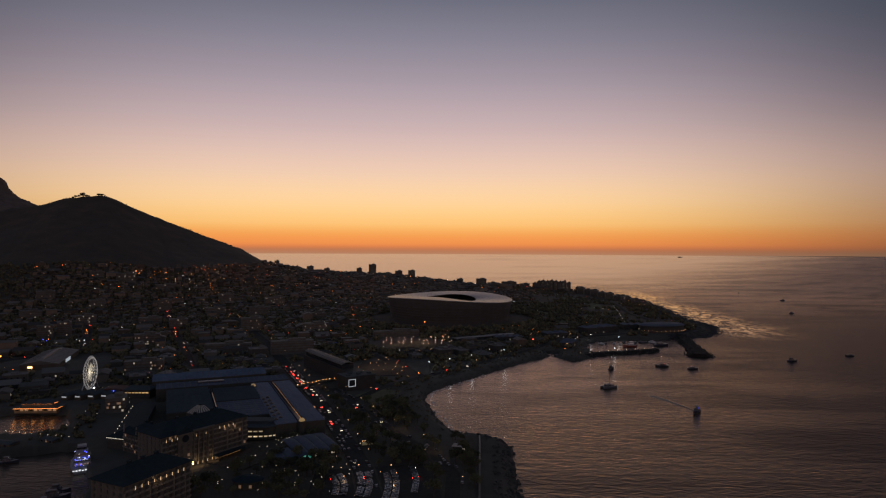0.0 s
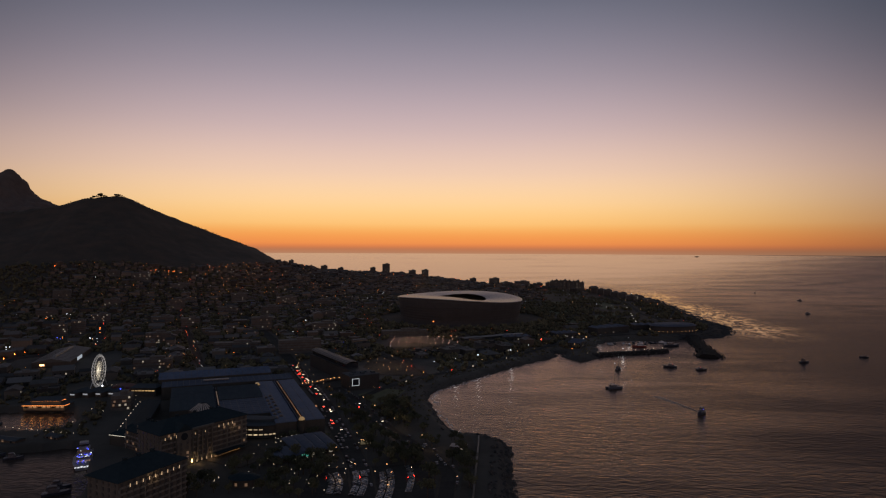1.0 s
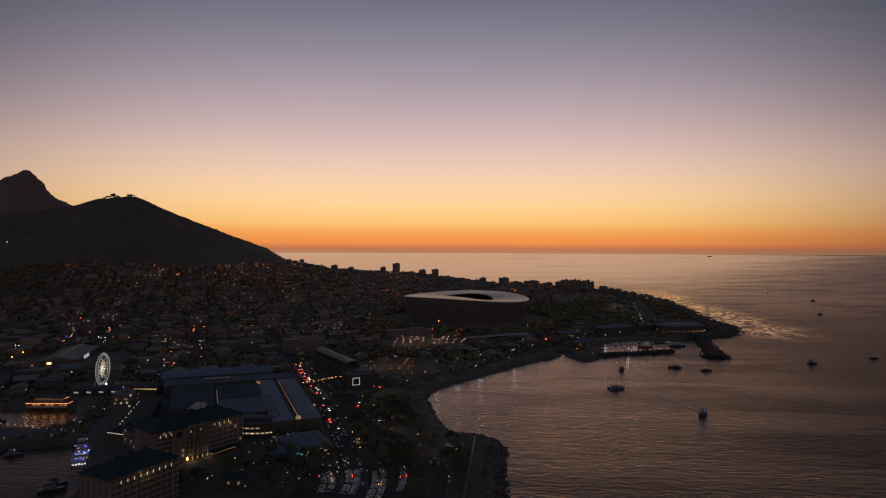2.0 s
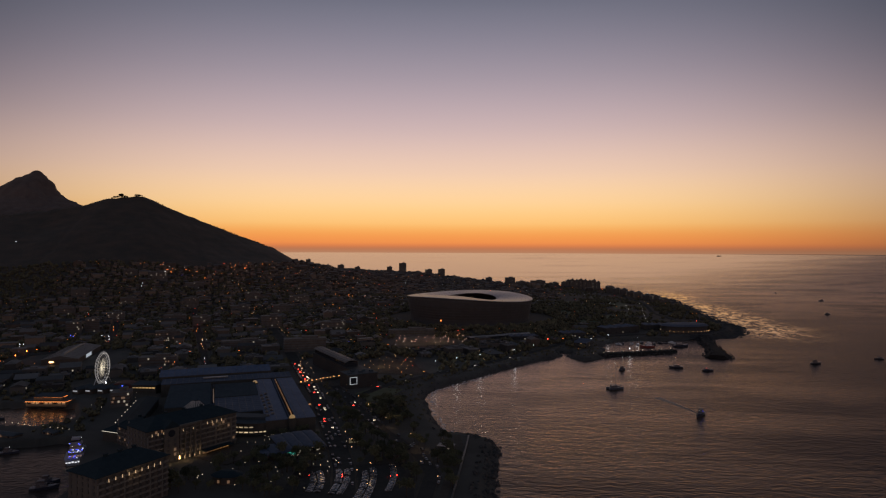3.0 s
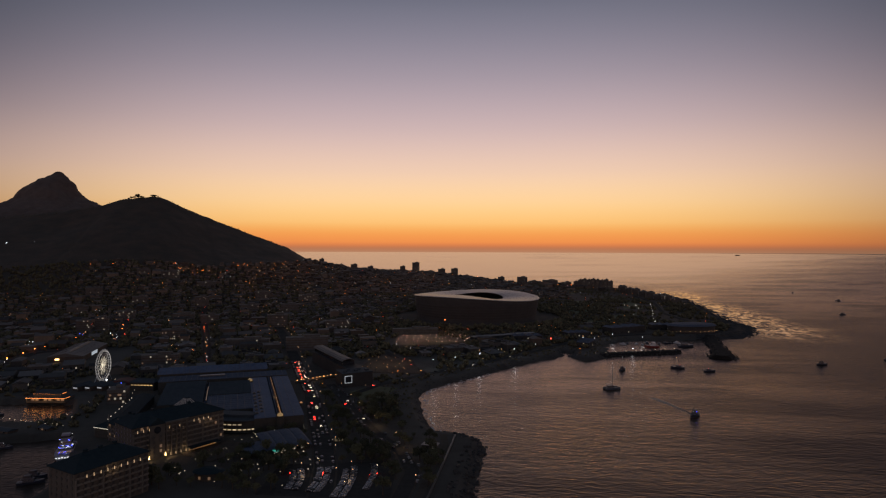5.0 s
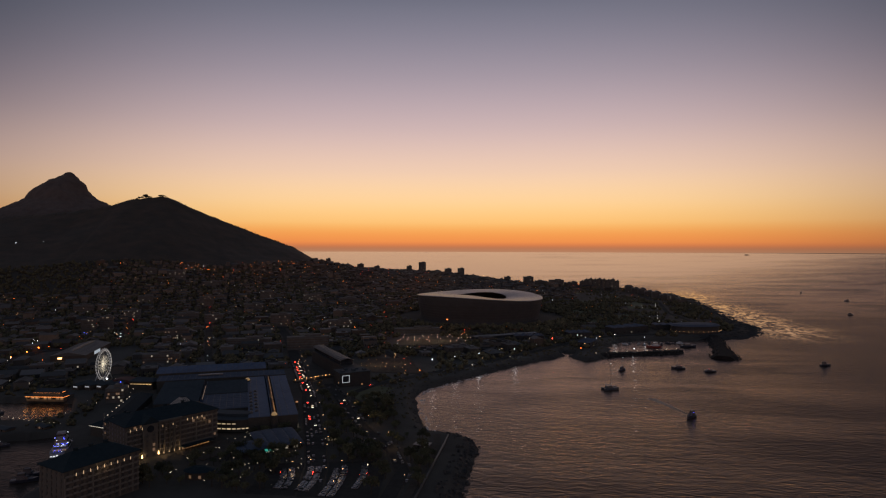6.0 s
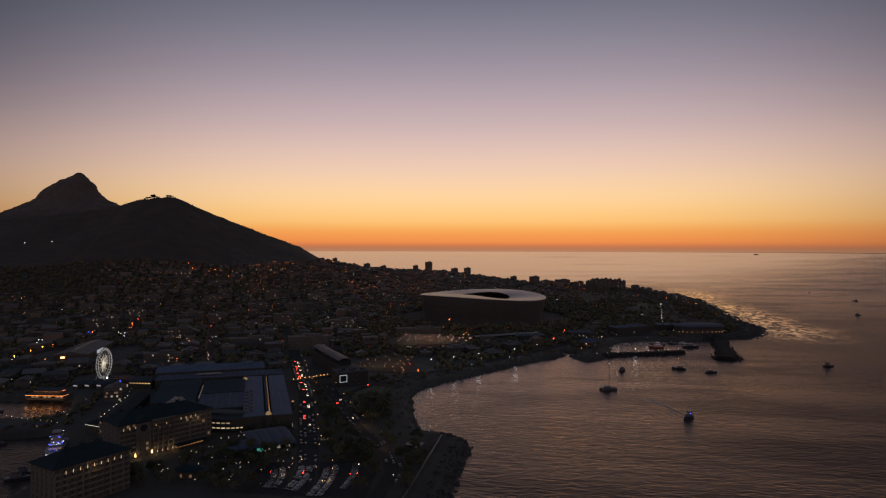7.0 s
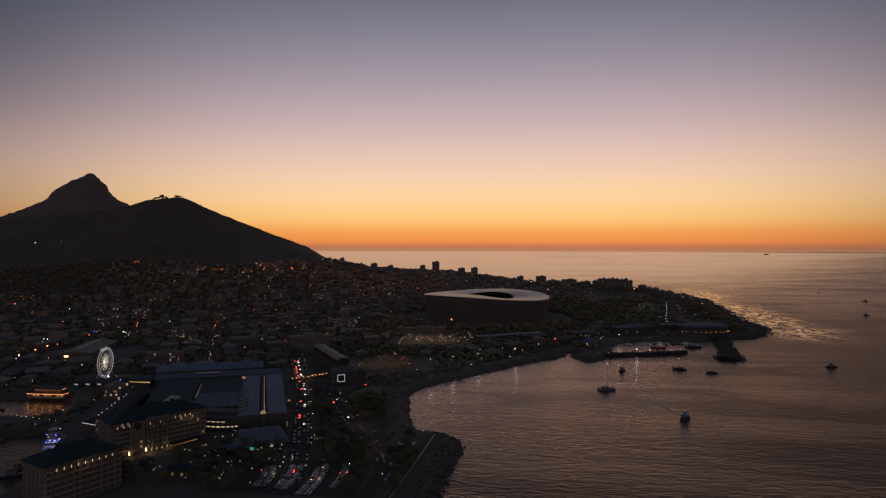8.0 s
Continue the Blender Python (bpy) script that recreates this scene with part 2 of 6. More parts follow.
HOUSE_ROOF = surface("house_roof", (0.016, 0.018, 0.02), (0.11, 0.112, 0.115), 0.75, grain=0.2, random_by="object")
TOWER_WALL = surface("tower_concrete", (0.05, 0.046, 0.044), (0.12, 0.11, 0.1), 0.8, grain=0.2)
PALE_ROOF = surface("pale_membrane", (0.1, 0.096, 0.092), (0.17, 0.16, 0.155), 0.45, grain=0.1)
ROOF_GLASS = surface("stadium_roof_glass", (0.04, 0.036, 0.034), (0.068, 0.062, 0.058), 0.32, grain=0.05, ior=1.48)
STADIUM_SKIN = surface("stadium_skin", (0.042, 0.037, 0.035), (0.062, 0.056, 0.053), 0.8, grain=0.1)
OFFICE_WALL = surface("dark_office_cladding", (0.011, 0.011, 0.011), (0.028, 0.027, 0.026), 0.7, grain=0.2)
STEEL = surface("painted_steel", (0.25, 0.25, 0.26), (0.45, 0.45, 0.46), 0.4, metal=0.5, grain=1.5)
DARK_STEEL = surface("dark_steel", (0.02, 0.02, 0.022), (0.06, 0.06, 0.062), 0.5, metal=0.3, grain=1.5)
LEAF = surface("foliage", (0.038, 0.042, 0.022), (0.095, 0.095, 0.05), 0.9, grain=0.6, random_by="object")
BARK = surface("bark", (0.03, 0.022, 0.016), (0.07, 0.05, 0.035), 0.95, grain=2)
GLASS = surface("dark_window_glass", (0.012, 0.014, 0.018), (0.03, 0.034, 0.04), 0.08, grain=0.5)
WHITE_HULL = surface("white_gelcoat", (0.45, 0.45, 0.46), (0.7, 0.7, 0.7), 0.3, grain=1)
DARK_HULL = surface("dark_hull_paint", (0.015, 0.018, 0.03), (0.045, 0.05, 0.07), 0.35, grain=1)
RED_HULL = surface("red_hull_paint", (0.12, 0.02, 0.015), (0.25, 0.05, 0.035), 0.4, grain=1)
CAR_PAINT = surface("car_paint", (0.02, 0.021, 0.024), (0.3, 0.3, 0.31), 0.25, metal=0.1, grain=2, random_by="object")
RUBBER = surface("tyre_rubber", (0.012, 0.012, 0.012), (0.025, 0.025, 0.025), 0.9, grain=3)
SAIL = surface("rolled_sailcloth", (0.25, 0.25, 0.25), (0.45, 0.44, 0.42), 0.8, grain=2)
WARM = lamp_glow("warm_lamp", (1.0, 0.52, 0.2), 5)
WARM_DIM = lamp_glow("warm_window", (1.0, 0.5, 0.18), 0.11)
AMBER = lamp_glow("amber_lamp", (1.0, 0.36, 0.08), 5)
WHITE = lamp_glow("white_lamp", (0.9, 0.95, 1.0), 5)
WHITE_DIM = lamp_glow("white_window", (1.0, 0.86, 0.62), 0.3)
TEAL = lamp_glow("teal_lamp", (0.05, 0.8, 0.6), 0.35)


# ---- builders ----
def box(bm, cx, cy, z0, sx, sy, sz, turn=0.0, taper=1.0):
    """An upright box on z0, turned by degrees, its top narrowed by taper."""
    c, s = math.cos(radians(turn)), math.sin(radians(turn))
    v = []
    for k, f in ((0, 1.0), (1, taper)):
        for ux, uy in ((-1, -1), (1, -1), (1, 1), (-1, 1)):
            x, y = ux * sx / 2 * f, uy * sy / 2 * f
            v.append(bm.verts.new((cx + x * c - y * s, cy + x * s + y * c, z0 + k * sz)))
    for f in ((3, 2, 1, 0), (4, 5, 6, 7), (0, 1, 5, 4), (1, 2, 6, 5), (2, 3, 7, 6), (3, 0, 4, 7)):
        bm.faces.new([v[i] for i in f])
    return v


def gable(bm, cx, cy, z0, sx, sy, h, turn=0.0, hip=0.0, over=0.4):
    """A ridged roof along its local x, hipped by hip metres at both ends."""
    c, s = math.cos(radians(turn)), math.sin(radians(turn))
    a, b = sx / 2 + over, sy / 2 + over
    pts = [(-a, -b, 0), (a, -b, 0), (a, b, 0), (-a, b, 0), (-a + hip, 0, h), (a - hip, 0, h),
           (-a, -b, -0.35), (a, -b, -0.35), (a, b, -0.35), (-a, b, -0.35)]
    v = [bm.verts.new((cx + x * c - y * s, cy + x * s + y * c, z0 + z)) for x, y, z in pts]
    for f in ((0, 1, 5, 4), (2, 3, 4, 5), (1, 2, 5), (3, 0, 4), (6, 7, 1, 0), (7, 8, 2, 1), (8, 9, 3, 2), (9, 6, 0, 3), (9, 8, 7, 6)):
        bm.faces.new([v[i] for i in f])


def prism(bm, poly, z0, z1):
    low = [bm.verts.new((x, y, z0)) for x, y in poly]
    top = [bm.verts.new((x, y, z1)) for x, y in poly]
    n = len(poly)
    bm.faces.new(top)
    bm.faces.new(low[::-1])
    for i in range(n):
        j = (i + 1) % n
        bm.faces.new((low[i], low[j], top[j], top[i]))


def rod(bm, p, q, r, n=6, r2=None):
    """A round bar from p to q."""
    p, q = Vector(p), Vector(q)
    m = (q - p).to_track_quat("Z", "Y").to_matrix()
    rings = []
    for c, rad in ((p, r), (q, r if r2 is None else r2)):
        rings.append([bm.verts.new(c + m @ Vector((rad * math.cos(2 * math.pi * i / n), rad * math.sin(2 * math.pi * i / n), 0))) for i in range(n)])
    for i in range(n):
        j = (i + 1) % n
        bm.faces.new((rings[0][i], rings[0][j], rings[1][j], rings[1][i]))
    bm.faces.new(rings[0][::-1])
    bm.faces.new(rings[1])


def blob(bm, x, y, z, r, squash=1.0, sub=1):
    made = bmesh.ops.create_icosphere(bm, subdivisions=sub, radius=r)
    for v in made["verts"]:
        v.co = Vector((v.co.x + x, v.co.y + y, v.co.z * squash + z))


def mesh_of(name, bm, material, smooth=False):
    bmesh.ops.recalc_face_normals(bm, faces=bm.faces)
    me = bpy.data.meshes.new(name)
    bm.to_mesh(me)
    bm.free()
    me.materials.append(material)
    if smooth:
        me.shade_smooth()
    return me


def part(name, bm, material, parent, label="", smooth=False):
    ob = new(name, mesh_of(name, bm, material, smooth))
    ob.parent = parent
    if label:
        ob["label"] = label
    return ob


def shared(name, mesh, parent, place, turn=0.0, label=""):
    """A part on a mesh that other parts share."""
    ob = new(name, mesh)
    ob.parent = parent
    ob.matrix_basis = pose(*place, 0, 0, turn)
    if label:
        ob["label"] = label
    return ob


def thing(name, place, turn, label, category, group=""):
    ob = new(name)
    ob.matrix_basis = pose(*place, 0, 0, turn)
    return tagged(ob, label, category, group)


def alone(name, bm, material, label, category="", group="", kind="", smooth=False):
    return tagged(new(name, mesh_of(name, bm, material, smooth)), label, category, group, kind)


def bulk(name, verts, faces, material, label, category, kind="stuff"):
    """Many small pieces in one mesh."""
    me = bpy.data.meshes.new(name)
    me.from_pydata(verts, [], faces)
    me.materials.append(material)
    return tagged(new(name, me), label, category, kind=kind)


def put_box(verts, faces, cx, cy, z0, sx, sy, sz, turn=0.0):
    k = len(verts)
    c, s = math.cos(turn), math.sin(turn)
    for z in (z0, z0 + sz):
        for ux, uy in ((-1, -1), (1, -1), (1, 1), (-1, 1)):
            x, y = ux * sx / 2, uy * sy / 2
            verts.append((cx + x * c - y * s, cy + x * s + y * c, z))
    faces += [(k + 4, k + 5, k + 6, k + 7), (k, k + 1, k + 5, k + 4), (k + 1, k + 2, k + 6, k + 5), (k + 2, k + 3, k + 7, k + 6), (k + 3, k, k + 4, k + 7)]


def put_gable(verts, faces, cx, cy, z0, sx, sy, h, turn=0.0):
    k = len(verts)
    c, s = math.cos(turn), math.sin(turn)
    for x, y, z in ((-sx / 2, -sy / 2, 0), (sx / 2, -sy / 2, 0), (sx / 2, sy / 2, 0), (-sx / 2, sy / 2, 0), (-sx / 2, 0, h), (sx / 2, 0, h)):
        verts.append((cx + x * c - y * s, cy + x * s + y * c, z0 + z))
    faces += [(k, k + 1, k + 5, k + 4), (k + 2, k + 3, k + 4, k + 5), (k + 1, k + 2, k + 5), (k + 3, k, k + 4)]


def put_bulb(verts, faces, x, y, z, r):
    k = len(verts)
    verts += [(x + r, y, z), (x - r, y, z), (x, y + r, z), (x, y - r, z), (x, y, z + r), (x, y, z - r)]
    for a, b in ((0, 2), (2, 1), (1, 3), (3, 0)):
        faces += [(k + a, k + b, k + 4), (k + b, k + a, k + 5)]

# ---- land, hills and sea ----
COAST = [(30, 250), (50, 330), (54, 409), (61, 505), (55, 526), (39, 541), (17, 545), (8, 566), (-1, 598), (-15, 676), (-13, 703), (12, 743),
         (60, 810), (108, 873), (156, 932), (167, 960), (172, 985), (186, 970), (172, 930), (196, 908), (226, 930), (236, 965), (248, 1040), (262, 1085), (285, 1108), (325, 1125), (391, 1122), (449, 1164), (490, 1180),
         (535, 1224), (578, 1339), (577, 1439), (603, 1625), (637, 1867), (657, 2073), (625, 2268), (590, 2430), (500, 2560), (370, 2650),
         (90, 2760), (-50, 2980), (-350, 3230), (-800, 3450), (-1500, 3900), (-2700, 5600), (-6500, 5600), (-6500, 250)]
BASINS = [[(-700, 545), (-391, 530), (-352, 531), (-334, 544), (-333, 560), (-364, 603), (-437, 598), (-700, 610)],
          [(-700, 200), (-212, 200), (-226, 385), (-236, 416), (-287, 494), (-303, 493), (-338, 476), (-700, 480)]]
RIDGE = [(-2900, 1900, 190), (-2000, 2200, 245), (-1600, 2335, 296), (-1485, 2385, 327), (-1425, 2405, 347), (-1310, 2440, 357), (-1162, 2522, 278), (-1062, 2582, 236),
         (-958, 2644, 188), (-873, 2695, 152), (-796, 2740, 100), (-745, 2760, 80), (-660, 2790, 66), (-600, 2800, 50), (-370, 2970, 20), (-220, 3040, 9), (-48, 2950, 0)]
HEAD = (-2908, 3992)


def inside(x, y, poly):
    """Signed distance to a polygon's edge, positive inside."""
    best = np.full(x.shape, 1e9)
    odd = np.zeros(x.shape, bool)
    for (ax, ay), (bx, by) in zip(poly, poly[1:] + poly[:1]):
        dx, dy = bx - ax, by - ay
        t = np.clip(((x - ax) * dx + (y - ay) * dy) / (dx * dx + dy * dy), 0, 1)
        best = np.minimum(best, np.hypot(x - ax - t * dx, y - ay - t * dy))
        if ay != by:
            odd ^= ((ay > y) != (by > y)) & (x < dx * (y - ay) / dy + ax)
    return np.where(odd, best, -best)


def rough(x, y, size, seed):
    """Smooth value noise from a few turned waves, about -1 to 1."""
    r = np.random.RandomState(seed)
    out = 0
    for k in range(7):
        a, w, p = r.uniform(0, 6.28), r.uniform(0.6, 1.6) * 6.28 / size, r.uniform(0, 6.28)
        out = out + np.sin((x * math.cos(a) + y * math.sin(a)) * w + p)
    return out / 3.5


def rise(r):
    """How far the sea bends up towards the horizon, r metres out."""
    return 128 * np.clip((r - 2500) / 2460, 0, 1) ** 1.2


def height(x, y):
    """The land's height over the sea at plan places."""
    x, y = np.asarray(x, float), np.asarray(y, float)
    best, crest = np.full(x.shape, 1e9), np.zeros(x.shape)
    for (ax, ay, az), (bx, by, bz) in zip(RIDGE, RIDGE[1:]):
        dx, dy = bx - ax, by - ay
        t = np.clip(((x - ax) * dx + (y - ay) * dy) / (dx * dx + dy * dy), 0, 1)
        d = np.hypot(x - ax - t * dx, y - ay - t * dy)
        near = d < best
        best, crest = np.where(near, d, best), np.where(near, az + t * (bz - az), crest)
    fall = np.clip(1 - best / 1300, 0, 1)
    z = 5 + crest * fall ** 1.55 + np.clip(best / 250, 0, 1) * fall * 9 * rough(x, y, 420, 3) + fall * 2.0 * rough(x, y, 60, 5)
    z = z + 9 * np.clip((y - 1150) / 900, 0, 1) * np.clip((560 - x) / 500, 0, 1)
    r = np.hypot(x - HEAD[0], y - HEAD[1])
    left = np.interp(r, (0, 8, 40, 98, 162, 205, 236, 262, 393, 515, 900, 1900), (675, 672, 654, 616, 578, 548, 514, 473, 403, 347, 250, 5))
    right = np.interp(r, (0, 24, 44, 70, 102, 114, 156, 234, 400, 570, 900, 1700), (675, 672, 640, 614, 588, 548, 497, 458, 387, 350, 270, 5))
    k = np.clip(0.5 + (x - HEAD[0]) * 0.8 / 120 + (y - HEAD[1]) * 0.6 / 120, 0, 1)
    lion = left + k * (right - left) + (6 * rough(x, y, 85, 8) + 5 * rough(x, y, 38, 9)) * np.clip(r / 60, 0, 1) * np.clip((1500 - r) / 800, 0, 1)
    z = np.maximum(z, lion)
    z = z + rise(np.hypot(x - 55, y)) * np.clip(1 - z / 60, 0, 1)
    d = inside(x, y, COAST) + 5 * rough(x, y, 38, 2) * np.clip((y - 560) / 300, 0.15, 1)
    low = rise(np.hypot(x - 55, y)) - 3
    z = low + (z - low) * np.clip((d + 5) / 16, 0, 1)
    for b in BASINS:
        e = inside(x, y, b)
        z = np.where(e > -1.5, np.minimum(z, 3.2 - 7 * np.clip((e + 1.5) / 3, 0, 1)), z)
    return z


STEP = 8
plan_x, plan_y = np.meshgrid(np.arange(-3200, 800, STEP), np.arange(240, 3600, STEP))


def table(values):
    """Quick look-up of values known on the plan's grid."""
    rows = values.tolist()

    def at(x, y):
        u, v = (min(x, 780) + 3200) / STEP, (min(y, 3580) - 240) / STEP
        i, j = int(u), int(v)
        a, b, p, q = u - i, v - j, rows[j], rows[j + 1]
        return (p[i] * (1 - a) + p[i + 1] * a) * (1 - b) + (q[i] * (1 - a) + q[i + 1] * a) * b
    return at


def ridge_distance(x, y):
    best = np.full(x.shape, 1e9)
    for (ax, ay, az), (bx, by, bz) in zip(RIDGE, RIDGE[1:]):
        dx, dy = bx - ax, by - ay
        t = np.clip(((x - ax) * dx + (y - ay) * dy) / (dx * dx + dy * dy), 0, 1)
        best = np.minimum(best, np.hypot(x - ax - t * dx, y - ay - t * dy))
    return best


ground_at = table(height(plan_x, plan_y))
coast_gap = table(inside(plan_x, plan_y, COAST))
basin_gap = table(np.maximum(inside(plan_x, plan_y, BASINS[0]), inside(plan_x, plan_y, BASINS[1])))
ridge_gap = table(ridge_distance(plan_x, plan_y))


def fan_sheet(name, az0, az1, columns, r0, r1, rows, high, material, label):
    """A sheet in rings round the bay, finer where it is nearer."""
    az, rr = np.radians(np.linspace(az0, az1, columns)), np.geomspace(r0, r1, rows)
    if r1 > 5500:
        rr = np.concatenate([rr[rr < 4300], np.linspace(4300, 5300, 56), rr[rr > 5310]])
        rows = len(rr)
    a, r = np.meshgrid(az, rr)
    x, y = 55 + r * np.sin(a), r * np.cos(a)
    z = high(x, y, r)
    verts = np.stack([x, y, z], -1).reshape(-1, 3)
    i = np.arange(rows - 1)[:, None] * columns + np.arange(columns - 1)[None, :]
    faces = np.stack([i, i + 1, i + columns + 1, i + columns], -1).reshape(-1, 4)
    me = bpy.data.meshes.new(name)
    me.from_pydata(verts.tolist(), [], faces.tolist())
    me.materials.append(material)
    me.shade_smooth()
    return tagged(new(name, me), label, kind="structure")


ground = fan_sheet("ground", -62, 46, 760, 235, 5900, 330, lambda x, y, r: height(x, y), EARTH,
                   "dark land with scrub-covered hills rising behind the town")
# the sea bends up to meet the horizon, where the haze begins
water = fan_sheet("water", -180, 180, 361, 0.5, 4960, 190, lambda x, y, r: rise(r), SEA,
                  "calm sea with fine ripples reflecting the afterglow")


# ---- roads and paved areas ----
ROADS = {
    "quay_road": ([(-42, 385), (-54, 440), (-67, 480), (-96, 560), (-130, 656), (-156, 716), (-196, 810), (-245, 930), (-300, 1060), (-380, 1230), (-470, 1400)], 15),
    "shore_road": ([(8, 380), (10, 434), (-4, 476), (-30, 515), (-60, 570), (-92, 640), (-122, 702)], 10),
    "beach_road": ([(-92, 640), (-66, 705), (-20, 770), (22, 818), (70, 880), (130, 962), (180, 1040), (240, 1120), (330, 1165), (430, 1210), (480, 1330), (470, 1550), (520, 1850), (520, 2120)], 9),
    "dock_road": ([(-700, 690), (-590, 785), (-610, 862), (-547, 952), (-631, 1111), (-760, 1350)], 12),
    "hill_street": ([(-300, 780), (-348, 863), (-390, 952), (-459, 1090), (-567, 1303), (-650, 1480)], 11),
    "cross_street": ([(-700, 1060), (-500, 1010), (-300, 1000), (-100, 930), (-20, 770)], 9),
}


ROADS["stadium_road"] = ([(-470, 1250), (-300, 1160), (-120, 1120), (60, 1180), (240, 1120)], 10)


def strip(name, pts, width, lift, material, label):
    fine = []
    for (ax, ay), (bx, by) in zip(pts, pts[1:]):
        n = max(1, int(math.hypot(bx - ax, by - ay) / 9))
        fine += [(ax + (bx - ax) * i / n, ay + (by - ay) * i / n) for i in range(n)]
    fine.append(pts[-1])
    bm = bmesh.new()
    rows = []
    for i, (x, y) in enumerate(fine):
        a, b = fine[max(0, i - 1)], fine[min(len(fine) - 1, i + 1)]
        d = Vector((b[0] - a[0], b[1] - a[1])).normalized()
        z = ground_at(x, y) + lift
        rows.append([bm.verts.new((x - d.y * s * width / 2, y + d.x * s * width / 2, z + dz)) for s, dz in ((1, -2), (1, 0), (-1, 0), (-1, -2))])
    for p, q in zip(rows, rows[1:]):
        for k in range(3):
            bm.faces.new((p[k], p[k + 1], q[k + 1], q[k]))
    return alone(name, bm, material, label, kind="structure")


for road_level, (road_name, (road_pts, road_width)) in enumerate(ROADS.items()):
    strip("road_" + road_name.split("_")[0], road_pts, road_width, 0.30 + 0.02 * road_level, ASPHALT, "dark asphalt road through the waterfront town")
    strip("pavement_" + road_name.split("_")[0], road_pts, road_width + 3, 0.14 + 0.02 * road_level, PAVING, "pale concrete pavement along the road")


def flat_area(name, poly, z, material, label):
    bm = bmesh.new()
    prism(bm, poly, z - 1.5, z)
    return alone(name, bm, material, label, kind="structure")


flat_area("pavement_car_park", [(-84, 385), (-88, 440), (-4, 456), (2, 385)], 5.08, ASPHALT, "dark asphalt car park beside the road")
flat_area("pavement_lot", [(-98, 985), (-100, 1062), (-5, 1085), (16, 1015)], 5.49, PAVING, "floodlit pale car park")
flat_area("pavement_market", [(-110, 775), (-108, 868), (-52, 880), (-26, 772)], 5.47, PAVING, "car park lit by warm lamps")
flat_area("pavement_terrace", [(-172, 455), (-150, 492), (-122, 476), (-140, 440)], 5.5, PAVING, "paved hotel terrace")
flat_area("ground_lawn", [(-92, 668), (-70, 700), (-42, 690), (-54, 640), (-70, 632)], 5.3, GRASS, "mown dark green lawn")
for lawn, (lawn_pts, lawn_wide) in enumerate((([(230, 1330), (330, 1420), (420, 1560)], 46), ([(240, 1500), (300, 1680), (290, 1850)], 60), ([(420, 1640), (440, 1850), (400, 2050)], 52), ([(250, 1960), (310, 2130)], 44))):
    strip("ground_lawn_%d" % (lawn + 1), lawn_pts, lawn_wide, 0.25, GRASS, "dark green mown fairway in the park")
strip("water_pond", [(236, 2110), (300, 2128), (334, 2122)], 20, 0.5, SEA, "small pond in the park mirroring the sky")
strip("pavement_court", [(288, 1478), (318, 1496)], 14, 0.4, PAVING, "pale paved court in the park")


# ---- harbour hotel ----
bm = bmesh.new()
box(bm, 0, 0, 0, 1.7, 0.3, 1.9)
WINDOW_DARK = mesh_of("window_dark", bm, GLASS)
bm = bmesh.new()
box(bm, 0, 0, 0, 1.7, 0.34, 1.9)
WINDOW_WARM = mesh_of("window_warm", bm, WARM_DIM)
bm = bmesh.new()
box(bm, 0, 0, 0, 1.7, 0.34, 1.9)
WINDOW_PALE = mesh_of("window_pale", bm, WHITE_DIM)
bm = bmesh.new()
box(bm, 0, 0, -0.6, 0.24, 0.3, 1.9, taper=0.6)
WALL_LAMP = mesh_of("wall_lamp", bm, lamp_glow("facade_uplight", (1.0, 0.66, 0.34), 0.8))
bm = bmesh.new()
box(bm, 0, 0, 0, 0.8, 0.7, 21.0)
PALE_STUCCO = surface("pale_stucco", (0.1, 0.09, 0.077), (0.18, 0.162, 0.14), 0.85, grain=0.4)
PILASTER = mesh_of("pilaster", bm, PALE_STUCCO)
bm = bmesh.new()
box(bm, 0, 0, 0, 1.5, 0.3, 1.9)
WINDOW_HOTEL = mesh_of("window_curtained", bm, surface("curtained_window", (0.03, 0.029, 0.028), (0.06, 0.056, 0.052), 0.3, grain=0.7))


